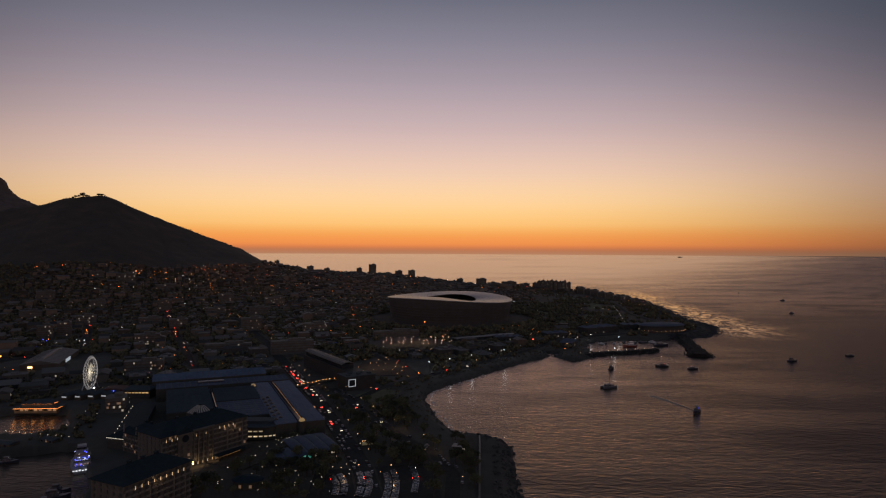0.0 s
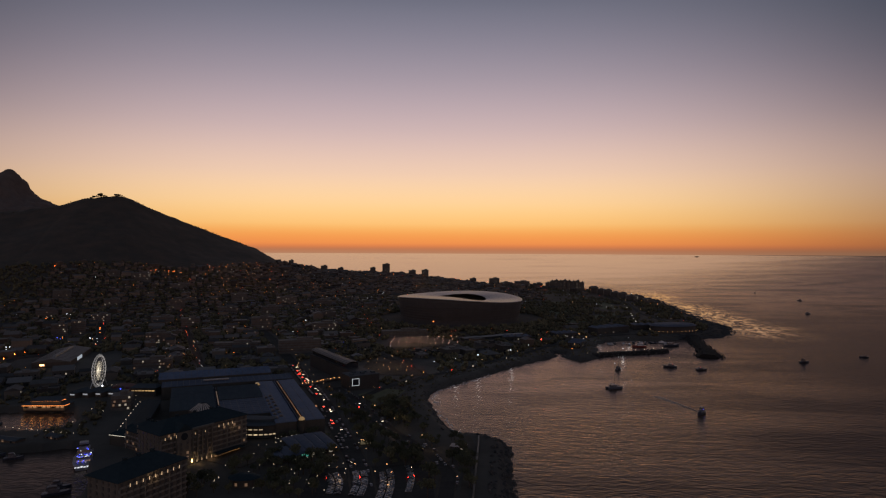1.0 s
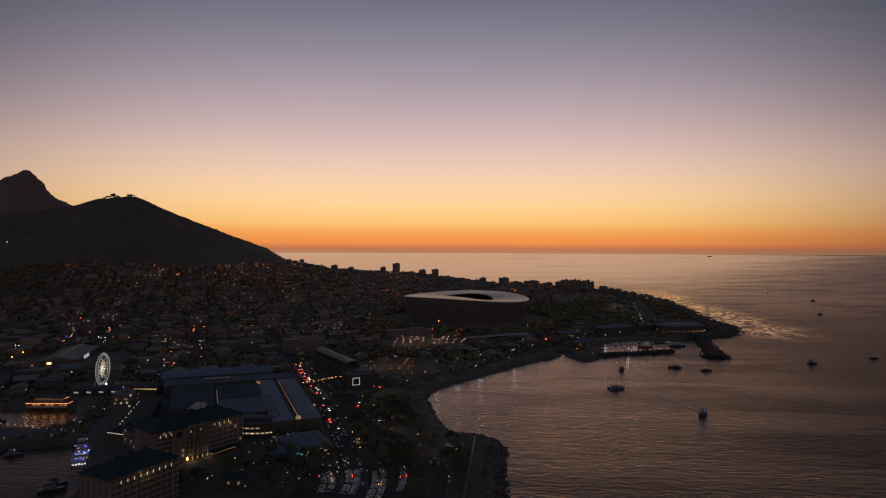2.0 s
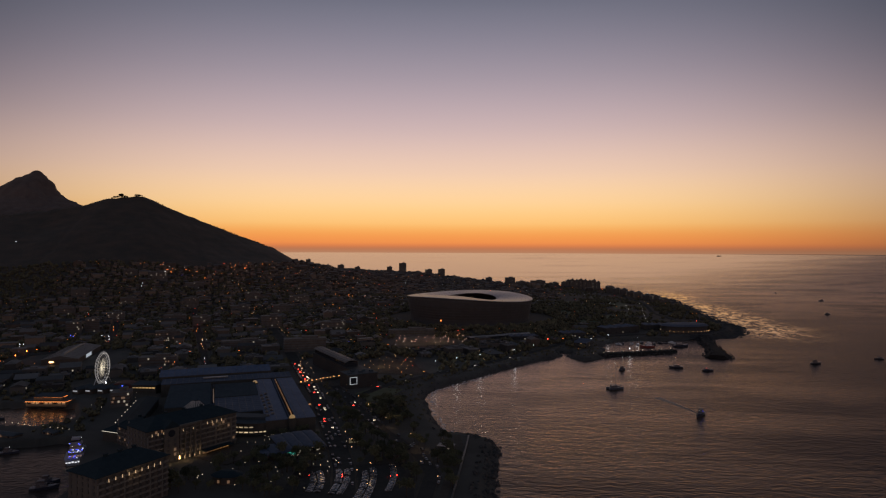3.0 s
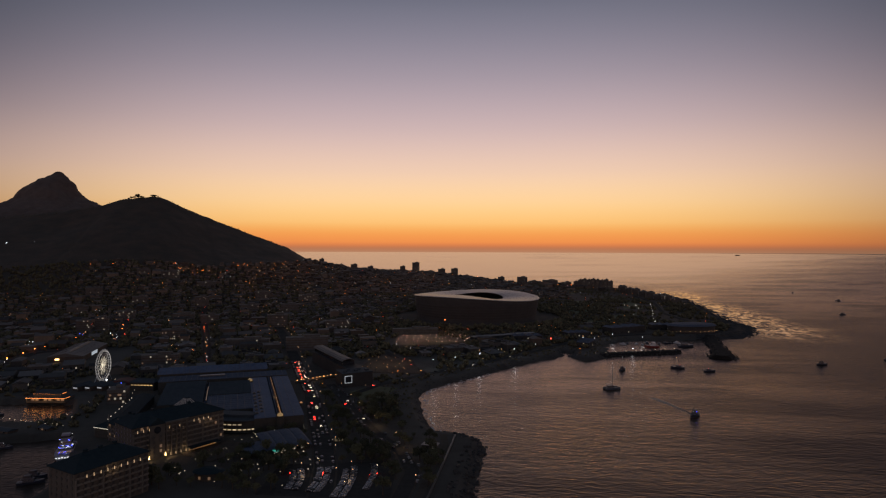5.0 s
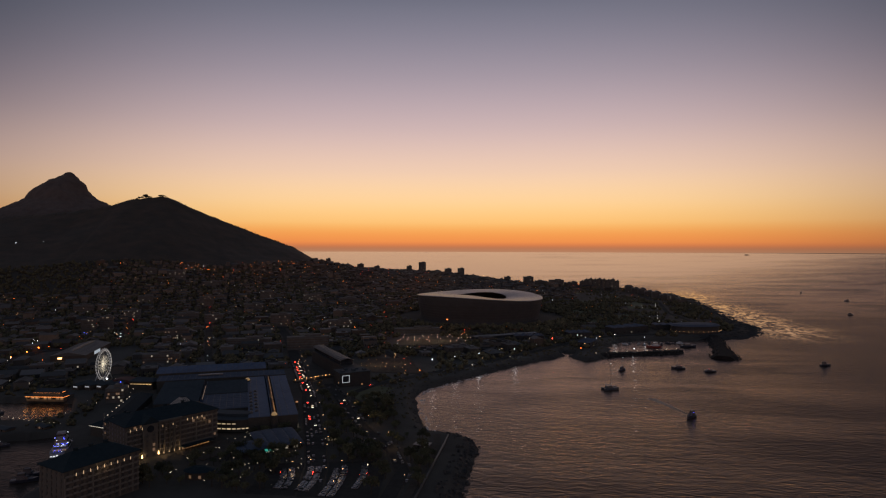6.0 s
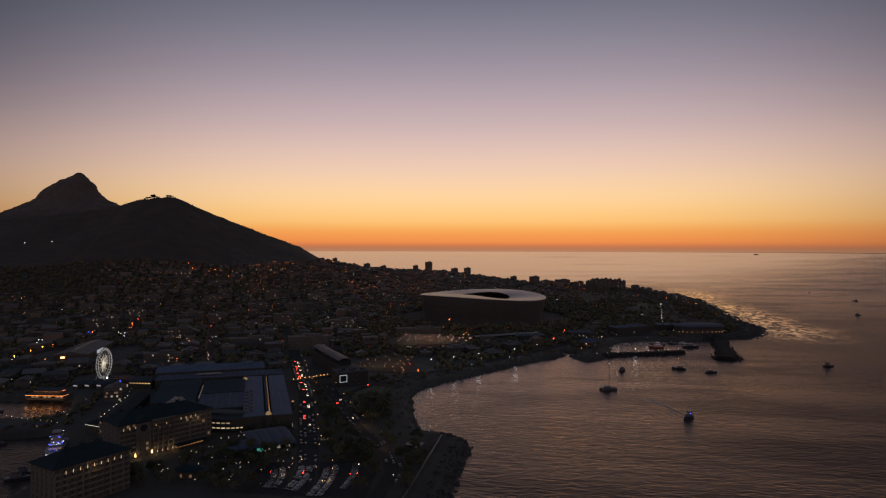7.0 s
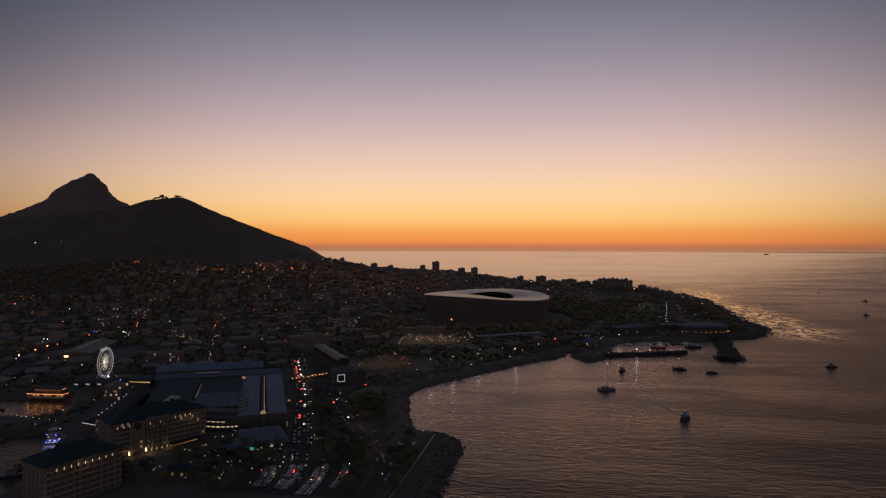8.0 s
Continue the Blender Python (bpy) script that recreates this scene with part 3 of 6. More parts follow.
def hotel_wing(place, turn, length, depth, storeys, lamps, gabled, label, lit, columns=()):
    """A wing whose long front is its local -y side. lamps: places of the eave uplights along it."""
    r = random.Random(int(length * 7))
    step = 3.6
    h = storeys * step
    wing = thing("hotel_wing", place, turn, label, "hotel", "wings of the harbour hotel")
    bm = bmesh.new()
    box(bm, length / 2, depth / 2, -1.5, length, depth, h + 1.5)
    box(bm, length / 2, depth / 2, h - 0.7, length + 1.0, depth + 1.0, 0.7)
    box(bm, length / 2, depth / 2, step - 0.1, length + 0.5, depth + 0.5, 0.4)
    part("wall", bm, HOTEL_WALL, wing)
    bm = bmesh.new()
    gable(bm, length / 2, depth / 2, h + 0.3, length, depth, 6.5, hip=depth * 0.5, over=1.2)
    roof = part("roof", bm, SLATE_BLUE, wing, "dark blue slate hipped roof")
    for k in range(3):
        bm = bmesh.new()
        box(bm, length * (0.3 + 0.2 * k), depth / 2, h + 5.0, 2.2, 1.5, 2.8)
        box(bm, length * (0.3 + 0.2 * k), depth / 2, h + 7.8, 2.6, 1.9, 0.4)
        part("chimney", bm, SLATE_BLUE, roof)
    n = int(length / 4.25)
    for i in range(n):
        x = (i + 0.5) * length / n
        for s in range(storeys):
            lit_here = r.random() < lit
            shared("window", WINDOW_WARM if lit_here else WINDOW_HOTEL, wing, (x, -0.05, s * step + 0.9))
        if i % 4 == 0 or i == n - 1:
            shared("pilaster", PILASTER, wing, (min(length - 0.6, max(0.6, i * length / n)), -0.25, 0))
    for q in range(1, storeys):
        bm = bmesh.new()
        box(bm, length / 2, -0.75, q * step - 0.1, length - 1.0, 1.5, 0.35)
        for k in range(n):
            box(bm, (k + 0.5) * length / n, -1.45, q * step + 0.25, length / n - 0.9, 0.12, 0.85)
        part("balcony_band", bm, PALE_STUCCO, wing, "pale balcony band")
    for x in lamps:
        shared("wall_lamp", WALL_LAMP, wing, (x, -1.75, h - 3.2), label="lit facade uplight")
    m = int(depth / 5)
    for i in range(m):
        for s in range(storeys):
            shared("window", WINDOW_HOTEL, wing, (length + 0.05, (i + 0.5) * depth / m, s * step + 0.9), 90)
            shared("window", WINDOW_HOTEL, wing, (-0.05, (i + 0.5) * depth / m, s * step + 0.9), 90)
    for gx in gabled:
        bm = bmesh.new()
        box(bm, gx, -1.2, -1.5, 11, 3.2, h + 1.5)
        part("gable_bay", bm, HOTEL_WALL, wing)
        bm = bmesh.new()
        gable(bm, gx, 2.5, h + 0.3, 11, 11, 5.0, turn=90, over=0.6)
        part("gable_roof", bm, SLATE_BLUE, wing)
        bm = bmesh.new()
        prism(bm, [(2.6 * math.cos(radians(q)), 2.6 * math.sin(radians(q))) for q in range(0, 360, 24)], 0, 0.4)
        arch = part("arch_window", bm, GLASS, wing)
        arch.matrix_basis = pose(gx, -2.75, h - 4, 90, 0, 0)
        for i in range(2):
            for s in range(storeys - 2):
                shared("window", WINDOW_WARM if r.random() < lit else WINDOW_HOTEL, wing, (gx - 2.5 + 5 * i, -2.85, s * step + 0.9))
    for k, x in enumerate(columns):
        bm = bmesh.new()
        rod(bm, (x, -2.2, 0), (x, -2.2, h - 1.2), 0.6, 10)
        part("column", bm, HOTEL_WALL, wing)
        shared("wall_lamp", WALL_LAMP if k else FLOODLIT, wing, (x - 1.0, -2.9, 1.0), label="lit facade uplight")
        if k % 2:
            shared("wall_lamp", WALL_LAMP, wing, (x - 1.0, -0.9, h - 4.5), label="lit facade uplight")
            shared("window", WINDOW_WARM, wing, (x + 1.6, -0.1, h - 8))
    if columns:
        shared("wall_lamp", FLOODLIT, wing, (10.6, -3.4, 1.0), label="lit facade uplight")
        bm = bmesh.new()
        box(bm, (columns[0] + columns[-1]) / 2, -1.4, h - 1.2, columns[-1] - columns[0] + 3, 3.2, 1.6)
        part("entablature", bm, HOTEL_WALL, wing)
    return wing


bm = bmesh.new()
box(bm, 0, 0, 0, 0.9, 0.6, 2.4, taper=0.4)
FLOODLIT = mesh_of("wall_lamp", bm, lamp_glow("strong_uplight", (1.0, 0.58, 0.2), 6))
hotel_wing((-175.2, 341.9, 5.5), 64.9, 47, 27, 7, [6.3 + 4.25 * k for k in range(9)], (), "cream plastered hotel wing with blue slate roof and lit facade", 0.0)
hotel_wing((-194, 430, 5.5), 54.7, 72, 30, 7, [3, 7.3, 11.5, 46, 50, 54, 58], (17,), "cream gabled hotel wing with warm uplights and blue roof", 0.06, [24, 28, 32, 36, 40])
hotel_wing((-246, 482, 5), -33.0, 34, 24, 4, (), (), "dim plastered hotel wing beside the harbour basin", 0.12)
annex = thing("quay_house", (-263, 489, 5), -17, "low quay house with a white lit eave", "house")
bm = bmesh.new()
box(bm, 8.5, 8, -2, 17, 16, 10.5)
part("wall", bm, CREAM, annex)
bm = bmesh.new()
gable(bm, 8.5, 8, 8.9, 17, 16, 3, hip=6, over=0.8)
part("roof", bm, SLATE_BLUE, annex)
bm = bmesh.new()
rod(bm, (0, -1.1, 8.4), (17, -1.1, 8.4), 0.16, 5)
part("light_tube", bm, lamp_glow("eave_tube", (1.0, 0.9, 0.7), 0.8), annex, "white light tube along the eave")
loggia = thing("terrace_loggia", (-163, 458, 5), 61, "low terrace loggia glowing amber inside", "pavilion")
bm = bmesh.new()
box(bm, 12, 3, -1, 25, 5, 1.4)
box(bm, 12, 5, 0.4, 25, 0.6, 3.0)
part("wall", bm, CREAM, loggia)
bm = bmesh.new()
box(bm, 12, 2.6, 3.4, 26, 6.5, 0.5)
part("roof", bm, SLATE_BLUE, loggia)
for k in range(8):
    bm = bmesh.new()
    box(bm, 1.5 + 3 * k, 4.5, 1.0, 2.5, 0.3, 2.0)
    part("lit_panel", bm, lamp_glow("loggia_panel", (1.0, 0.45, 0.12), 0.09 + 0.035 * k), loggia)
    bm = bmesh.new()
    rod(bm, (3 * k, 0.2, 0.3), (3 * k, 0.2, 3.4), 0.2, 6)
    part("post", bm, CREAM, loggia)

# glass pyramid skylight behind the hotel
pyramid = thing("skylight", (-206, 533, 22), 55, "striped glass pyramid skylight lit from inside", "skylight")
bm = bmesh.new()
box(bm, 0, 0, -20, 17, 17, 20)
part("base", bm, CREAM, pyramid)
for k in range(4):
    for j in range(5):
        bm = bmesh.new()
        a, b = -7.5 + 3 * j, -7.5 + 3 * j + 1.5
        v = [bm.verts.new(p) for p in ((a, -8, 0.1), (b, -8, 0.1), (b * 0.3, -2.2, 6.2), (a * 0.3, -2.2, 6.2))]
        v += [bm.verts.new(p.co + Vector((0, 0.3, -0.15))) for p in v]
        for f in ((0, 1, 2, 3), (7, 6, 5, 4), (0, 4, 5, 1), (1, 5, 6, 2), (2, 6, 7, 3), (3, 7, 4, 0)):
            bm.faces.new([v[i] for i in f])
        pane = part("pane", bm, GLASS if k != 3 and k != 0 else lamp_glow("skylight_pane", (1.0, 0.6, 0.28), 0.012), pyramid)
        pane.matrix_basis = pose(0, 0, 0, 0, 0, 90 * k)
bm = bmesh.new()
box(bm, 0, 0, -0.1, 16, 16, 6.0, taper=0.28)
part("frame", bm, SLATE_BLUE, pyramid)

# ---- shopping arcade ----
mall = thing("shopping_arcade", (-116, 519, 5), 23.6, "long low shopping arcade with blue-grey sheet roofs", "shopping mall")


def hall(u0, u1, v0, v1, h, pitch, ridges, material):
    """A roofed hall in the arcade's own frame: u away along it, v across."""
    bm = bmesh.new()
    box(bm, (v0 + v1) / 2, (u0 + u1) / 2, -2, v1 - v0, u1 - u0, h + 2)
    part("wall", bm, CREAM, mall)
    w = (u1 - u0) / ridges
    for k in range(ridges):
        bm = bmesh.new()
        gable(bm, (v0 + v1) / 2, u0 + (k + 0.5) * w, h + 0.4, v1 - v0, w - 0.3, pitch, over=0.1)
        part("roof", bm, material, mall)
    for k in range(int((v1 - v0) / 6)):
        bm = bmesh.new()
        for j in range(ridges):
            for s in (-1, 1):
                y = u0 + (j + 0.5) * w
                rod(bm, (v0 + 3 + 6 * k, y, h + 0.5 + pitch), (v0 + 3 + 6 * k, y + s * (w / 2 - 0.2), h + 0.5), 0.14, 4)
        part("roof_seam", bm, SHEET_PALE if material != SHEET_DARK else SHEET_DARK, mall)


hall(0, 172, 3.2, 20, 12.5, 0.35, 4, SHEET_BLUE)
hall(0, 172, -21, -3.2, 12.5, 0.35, 4, SHEET_BLUE)
hall(36, 96, -61, -21.2, 12.8, 0.6, 8, SHEET_GREY)
hall(97, 150, -61, -21.2, 13.4, 2.6, 5, SHEET_DARK)
hall(72, 166, -104, -65, 12.5, 2.4, 8, SHEET_DARK)
hall(176, 204, -114, 20, 13.0, 1.0, 3, SHEET_GREY)
hall(208, 236, -118, 0, 15.0, 3.2, 3, SHEET_BLUE)
for v0, u0, u1, w, lit in ((0, 0, 170, 3.4, 1), (-63, 76, 160, 2.4, 1)):
    n = int((u1 - u0) / 5)
    for k in range(n):
        bm = bmesh.new()
        gable(bm, v0, u0 + (k + 0.5) * 5, 13.2, 4.7, w * 0.7, 1.4, turn=90, over=0)
        part("skylight_bay", bm, GLASS, mall)
        if k < n - 1 and (v0 == 0 or k < n - 4):
            bm = bmesh.new()
            rod(bm, (v0 + w * 0.36, u0 + k * 5 + 0.4, 13.7), (v0 + w * 0.36, u0 + k * 5 + 4.8, 13.7), 0.2, 5)
            part("light_tube", bm, lamp_glow("arcade_tube", (1.0, 0.43, 0.1) if v0 == 0 else (1.0, 0.66, 0.46), (0.16 + 0.12 * (k % 4 == 1) + 0.2 * (k < 8)) if v0 == 0 else 0.16), mall, "gold light strip along the skylight")
    bm = bmesh.new()
    box(bm, v0, (u0 + u1) / 2, -2, w, u1 - u0, 15.0)
    part("arcade_core", bm, SHEET_BLUE, mall)
for v0, u0, glow_mat in ((0, -2, WARM_DIM), (-21, 150, WHITE_DIM), (24, 62, AMBER)):
    bm = bmesh.new()
    bmesh.ops.create_uvsphere(bm, u_segments=12, v_segments=6, radius=2.6)
    bmesh.ops.delete(bm, geom=[v for v in bm.verts if v.co.z < -0.05], context="VERTS")
    d = part("dome", bm, lamp_glow("dome_glow", (1.0, 0.58, 0.14), 0.2) if glow_mat != AMBER else lamp_glow("porch_glow", (1.0, 0.42, 0.12), 0.35), mall, "small lit glass dome")
    d.matrix_basis = pose(v0, u0, 14.2 if v0 < 5 else 8)
    if v0 > 5:
        d.scale = (0.5, 0.5, 0.5)
    bm = bmesh.new()
    rod(bm, (v0, u0, -2), (v0, u0, 14.2 if v0 < 5 else 8), 3.2 if v0 < 5 else 1.4, 12)
    part("drum", bm, CREAM, mall)
for k in range(7):
    for dv, du in ((-18.5, 0), (-14.2, 5)):
        bm = bmesh.new()
        box(bm, dv, 14 + 13 * k + du, 12.8, 2.6, 3.6 + k % 3, 1.3)
        box(bm, dv, 14 + 13 * k + du, 14.1, 1.6, 1.6, 0.5)
        part("roof_vent", bm, SHEET_PALE, mall)
bm = bmesh.new()
box(bm, -60, 190, 14.6, 26, 6, 0.8)
part("roof_light", bm, PALE_ROOF, mall, "pale flat roof light")
for k in range(9):
    bm = bmesh.new()
    box(bm, 20.2, 6 + 17 * k, 0.5, 0.3, 7, 3)
    part("shop_window", bm, WHITE_DIM if k % 3 == 0 else GLASS, mall)

# west end of the arcade with a warm strip of shop windows
end_block = thing("shop_block", (-318, 650, 5), 0, "shop block with a warm lit gallery under its eave", "shop")
bm = bmesh.new()
box(bm, 0, 8, -2, 27, 16, 11)
part("wall", bm, CREAM, end_block)
bm = bmesh.new()
gable(bm, 0, 8, 9.3, 27, 16, 3, hip=5, over=1)
part("roof", bm, SHEET_DARK, end_block)
for k in range(7):
    bm = bmesh.new()
    box(bm, -11 + 3.6 * k, -0.1, 5.8, 2.9, 0.3, 1.0)
    part("gallery_window", bm, lamp_glow("gallery_window", (1.0, 0.6, 0.2), 0.25 + 0.07 * k), end_block)

# curved restaurant with two ribbons of lit windows
curve = thing("restaurant", (-154, 516, 8), 0, "low curved restaurant with two ribbons of lit windows", "restaurant")
bm = bmesh.new()
arc = [(21 * math.cos(radians(a)), 9 * math.sin(radians(a))) for a in range(200, 345, 12)]
prism(bm, arc + [(20, 12), (-22, 16)], -2, 8.0)
part("wall", bm, CREAM, curve)
bm = bmesh.new()
prism(bm, [(x * 1.06, y * 1.1) for x, y in arc] + [(21, 13), (-23, 17)], 8.0, 8.6)
prism(bm, [(x * 0.75, y * 0.4 + 4) for x, y in arc] + [(15, 12), (-16, 14)], 8.6, 11.0)
part("roof", bm, SHEET_DARK, curve)
for z in (0.4, 4.6):
    for (ax, ay), (bx, by) in list(zip(arc, arc[1:]))[:(12 if z < 3 else 8)]:
        bm = bmesh.new()
        box(bm, (ax + bx) / 2, (ay + by) / 2, z, math.hypot(bx - ax, by - ay) * 0.7, 0.4, 0.9, turn=math.degrees(math.atan2(by - ay, bx - ax)))
        part("window", bm, lamp_glow("restaurant_window", (1.0, 0.74, 0.42), (0.55 if z < 3 else 0.28) * (0.55 + 0.9 * abs(math.sin(ax * 1.7 + z)))), curve)

# pavilion with tent roofs and a lit front
tent = thing("pavilion", (-90, 468, 5), 35.8, "waterfront pavilion with pale tented roofs and lit shopfronts", "pavilion")
bm = bmesh.new()
box(bm, 0, 15, -2, 34, 26, 6.5)
box(bm, -25.5, 9, -2, 16.5, 15, 6.5)
part("wall", bm, CREAM, tent)
for k in range(-2, 4):
    bm = bmesh.new()
    rows = []
    for j in range(9):
        y = -1.5 + (4.4 if k >= 0 else 2.6) * j
        ring = []
        for i in range(7):
            x = -17.5 + 8.75 * k + 8.7 * i / 6
            z = 4.6 + (4.4 if k >= 0 else 2.4) * (j / 8) ** 0.75 - 1.4 * max(0, j / 8 - 0.75) * 4 * 0.3 + 0.3 * math.sin(math.pi * i / 6) - 0.0022 * min(20, abs(x + 2)) ** 2
            ring.append(bm.verts.new((x, y, z)))
        rows.append(ring)
    for p, q in zip(rows, rows[1:]):
        for i in range(6):
            bm.faces.new((p[i], p[i + 1], q[i + 1], q[i]))
    sheet = part("tent_roof", bm, SHEET_GREY, tent, smooth=True)
    sheet.modifiers.new("thickness", "SOLIDIFY").thickness = 0.2
for k in range(9):
    bm = bmesh.new()
    box(bm, -15.5 + 3.8 * k, 1.7, 1.0, 2.6, 0.4, 2.0)
    part("shop_window", bm, TEAL if k in (1, 2) else WHITE_DIM if k % 2 else GLASS, tent, "teal lit sign" if k in (1, 2) else "")
for k in range(8):
    bm = bmesh.new()
    blob(bm, -15 + 4.2 * k, -0.4, 4.4, 0.32)
    part("eave_lamp", bm, WARM, tent, "warm eave lamp")

# small clubhouse with a blue roof in the hotel garden
club = thing("clubhouse", (-127, 404, 5), 0, "small cream clubhouse with a rounded blue roof", "house")
bm = bmesh.new()
prism(bm, [(10 * math.cos(radians(a)), 7 * math.sin(radians(a)) + 6) for a in range(0, 360, 24)], -2, 5)
part("wall", bm, CREAM, club)
bm = bmesh.new()
ring0 = [bm.verts.new((11 * math.cos(radians(a)), 8 * math.sin(radians(a)) + 6, 5)) for a in range(0, 360, 24)]
ring1 = [bm.verts.new((4 * math.cos(radians(a)), 2 * math.sin(radians(a)) + 6, 7.5)) for a in range(0, 360, 24)]
for i in range(15):
    bm.faces.new((ring0[i], ring0[(i + 1) % 15], ring1[(i + 1) % 15], ring1[i]))
bm.faces.new(ring1)
bm.faces.new(ring0[::-1])
part("roof", bm, SLATE_BLUE, club)
for a in (250, 290):
    shared("window", WINDOW_WARM, club, (10 * math.cos(radians(a)), 7 * math.sin(radians(a)) + 6, 1.2), a + 90)

# office block with a lit square screen on its end
office = thing("office_block", (-92, 692, 4), 33, "long dark office block with a pale curved roof and framed screen", "office")
bm = bmesh.new()
box(bm, 5, 13, -2, 36, 24, 18.6)
box(bm, 11.5, 96, -2, 22, 141.9, 18.6)
part("wall", bm, OFFICE_WALL, office)
bm = bmesh.new()
box(bm, 11, 108, 16.6, 15, 116, 5.4)
part("upper_floor", bm, GLASS, office, "dark glazed upper floor")
bm = bmesh.new()
prof = [(2.2, 22), (4.6, 23.4), (8, 24.3), (12, 24.4), (16, 23.5), (19.4, 22)]
for (ax, az), (bx, bz) in zip(prof, prof[1:]):
    v = [bm.verts.new(p) for p in ((ax, 48, az), (bx, 48, bz), (bx, 168, bz), (ax, 168, az), (ax, 48, az - 0.5), (bx, 48, bz - 0.5), (bx, 168, bz - 0.5), (ax, 168, az - 0.5))]
    for f in ((0, 1, 2, 3), (7, 6, 5, 4), (0, 4, 5, 1), (1, 5, 6, 2), (2, 6, 7, 3), (3, 7, 4, 0)):
        bm.faces.new([v[i] for i in f])
part("roof", bm, SHEET_PALE, office, "pale curved metal roof")
for k in range(14):
    bm = bmesh.new()
    for (ax, az), (bx, bz) in zip(prof, prof[1:]):
        rod(bm, (ax, 52 + 8.6 * k, az + 0.1), (bx, 52 + 8.6 * k, bz + 0.1), 0.18, 4)
    part("roof_rib", bm, SHEET_DARK, office)
bm = bmesh.new()
box(bm, 5, 13, 16.604, 36.8, 24.8, 0.6)
for k in range(5):
    box(bm, -8 + 6.5 * k, 8 + 9 * (k % 2), 17.2, 4, 4, 1.4 + 0.5 * (k % 3))
part("roof", bm, SHEET_DARK, office, "dark flat roof with vents")
for z in (2, 6, 10):
    for k in range(16):
        bm = bmesh.new()
        box(bm, 22.55, 30 + 8.2 * k, z, 0.3, 5, 1.8)
        part("window", bm, WINDOW_WARM.materials[0] if (k * 7 + z) % 11 == 0 else GLASS, office)
bm = bmesh.new()
box(bm, -7, -0.7, 6.7, 7.8, 0.8, 7.6)
screen = part("screen", bm, GLASS, office, "dark screen in a white lit frame")
for x, z, w, h in ((-7, 6.5, 8.4, 0.42), (-7, 14.0, 8.4, 0.42), (-11, 6.5, 0.42, 7.9), (-3, 6.5, 0.42, 7.9)):
    bm = bmesh.new()
    box(bm, x, -1.2, z, w, 0.5, h)
    part("frame_bar", bm, lamp_glow("screen_frame", (0.85, 0.92, 1.0), 0.5), screen)
# ---- observation wheel ----
wheel = thing("ferris_wheel", (-389, 690, 5), 9, "white observation wheel with lit rim and glowing spokes", "ferris wheel", "")
RIM_LIGHT = lamp_glow("rim_led", (1.0, 0.93, 0.84), 0.55)
SPOKE_LIGHT = lamp_glow("spoke_led", (1.0, 0.87, 0.64), 1.1)
HUB = 19.5
for x in (-1.3, 1.3):
    bm = bmesh.new()
    for i in range(48):
        a, b = 2 * math.pi * i / 48, 2 * math.pi * (i + 1) / 48
        rod(bm, (x, 16.2 * math.cos(a), HUB + 16.2 * math.sin(a)), (x, 16.2 * math.cos(b), HUB + 16.2 * math.sin(b)), 0.16, 5)
    part("rim", bm, RIM_LIGHT, wheel, "white lit rim")
bm = bmesh.new()
rod(bm, (0, 0, 0), (0, 0, 16.6), 0.1, 4)
SPOKE = mesh_of("spoke", bm, STEEL)
bm = bmesh.new()
rod(bm, (0, 0, 0.8), (0, 0, 11.0), 0.2, 4, 0.04)
SPOKE_LED = mesh_of("spoke_lamp", bm, SPOKE_LIGHT)
bm = bmesh.new()
bmesh.ops.create_uvsphere(bm, u_segments=8, v_segments=6, radius=1.05)
box(bm, 0, 0, 0.9, 0.5, 0.5, 0.7)
GONDOLA = mesh_of("gondola", bm, lamp_glow("gondola_lit", (0.95, 0.92, 0.9), 0.09))
for i in range(30):
    a = 360 * i / 30
    for x in (-1.0, 1.0):
        s = shared("spoke", SPOKE, wheel, (x, 0, HUB))
        s.matrix_basis = pose(x, 0, HUB, a, 0, 0)
        if (i + (x > 0)) % 2:
            continue
        s = shared("spoke_lamp", SPOKE_LED, wheel, (x, 0, HUB), label="lit strip on a spoke")
        s.matrix_basis = pose(x * 0.9, 0, HUB, a + 6 * x, 0, 0)
    shared("gondola", GONDOLA, wheel, (0, 17.7 * math.cos(radians(a)), HUB + 17.7 * math.sin(radians(a)) - 0.6))
bm = bmesh.new()
rod(bm, (-2.2, 0, HUB), (2.2, 0, HUB), 0.55, 12)
part("hub", bm, SPOKE_LIGHT, wheel)
for x in (-1, 1):
    for y in (-1, 1):
        bm = bmesh.new()
        rod(bm, (x * 2.6, 0, HUB), (x * 5.5, y * 10, 0), 0.45, 8)
        part("leg", bm, STEEL, wheel)
bm = bmesh.new()
box(bm, 0, 0, -1.5, 16, 24, 2.2)
part("platform", bm, PAVING, wheel)
bm = bmesh.new()
blob(bm, 4.5, -2, 2.6, 0.9)
part("floodlight", bm, WHITE, wheel, "bright white floodlight at the base")

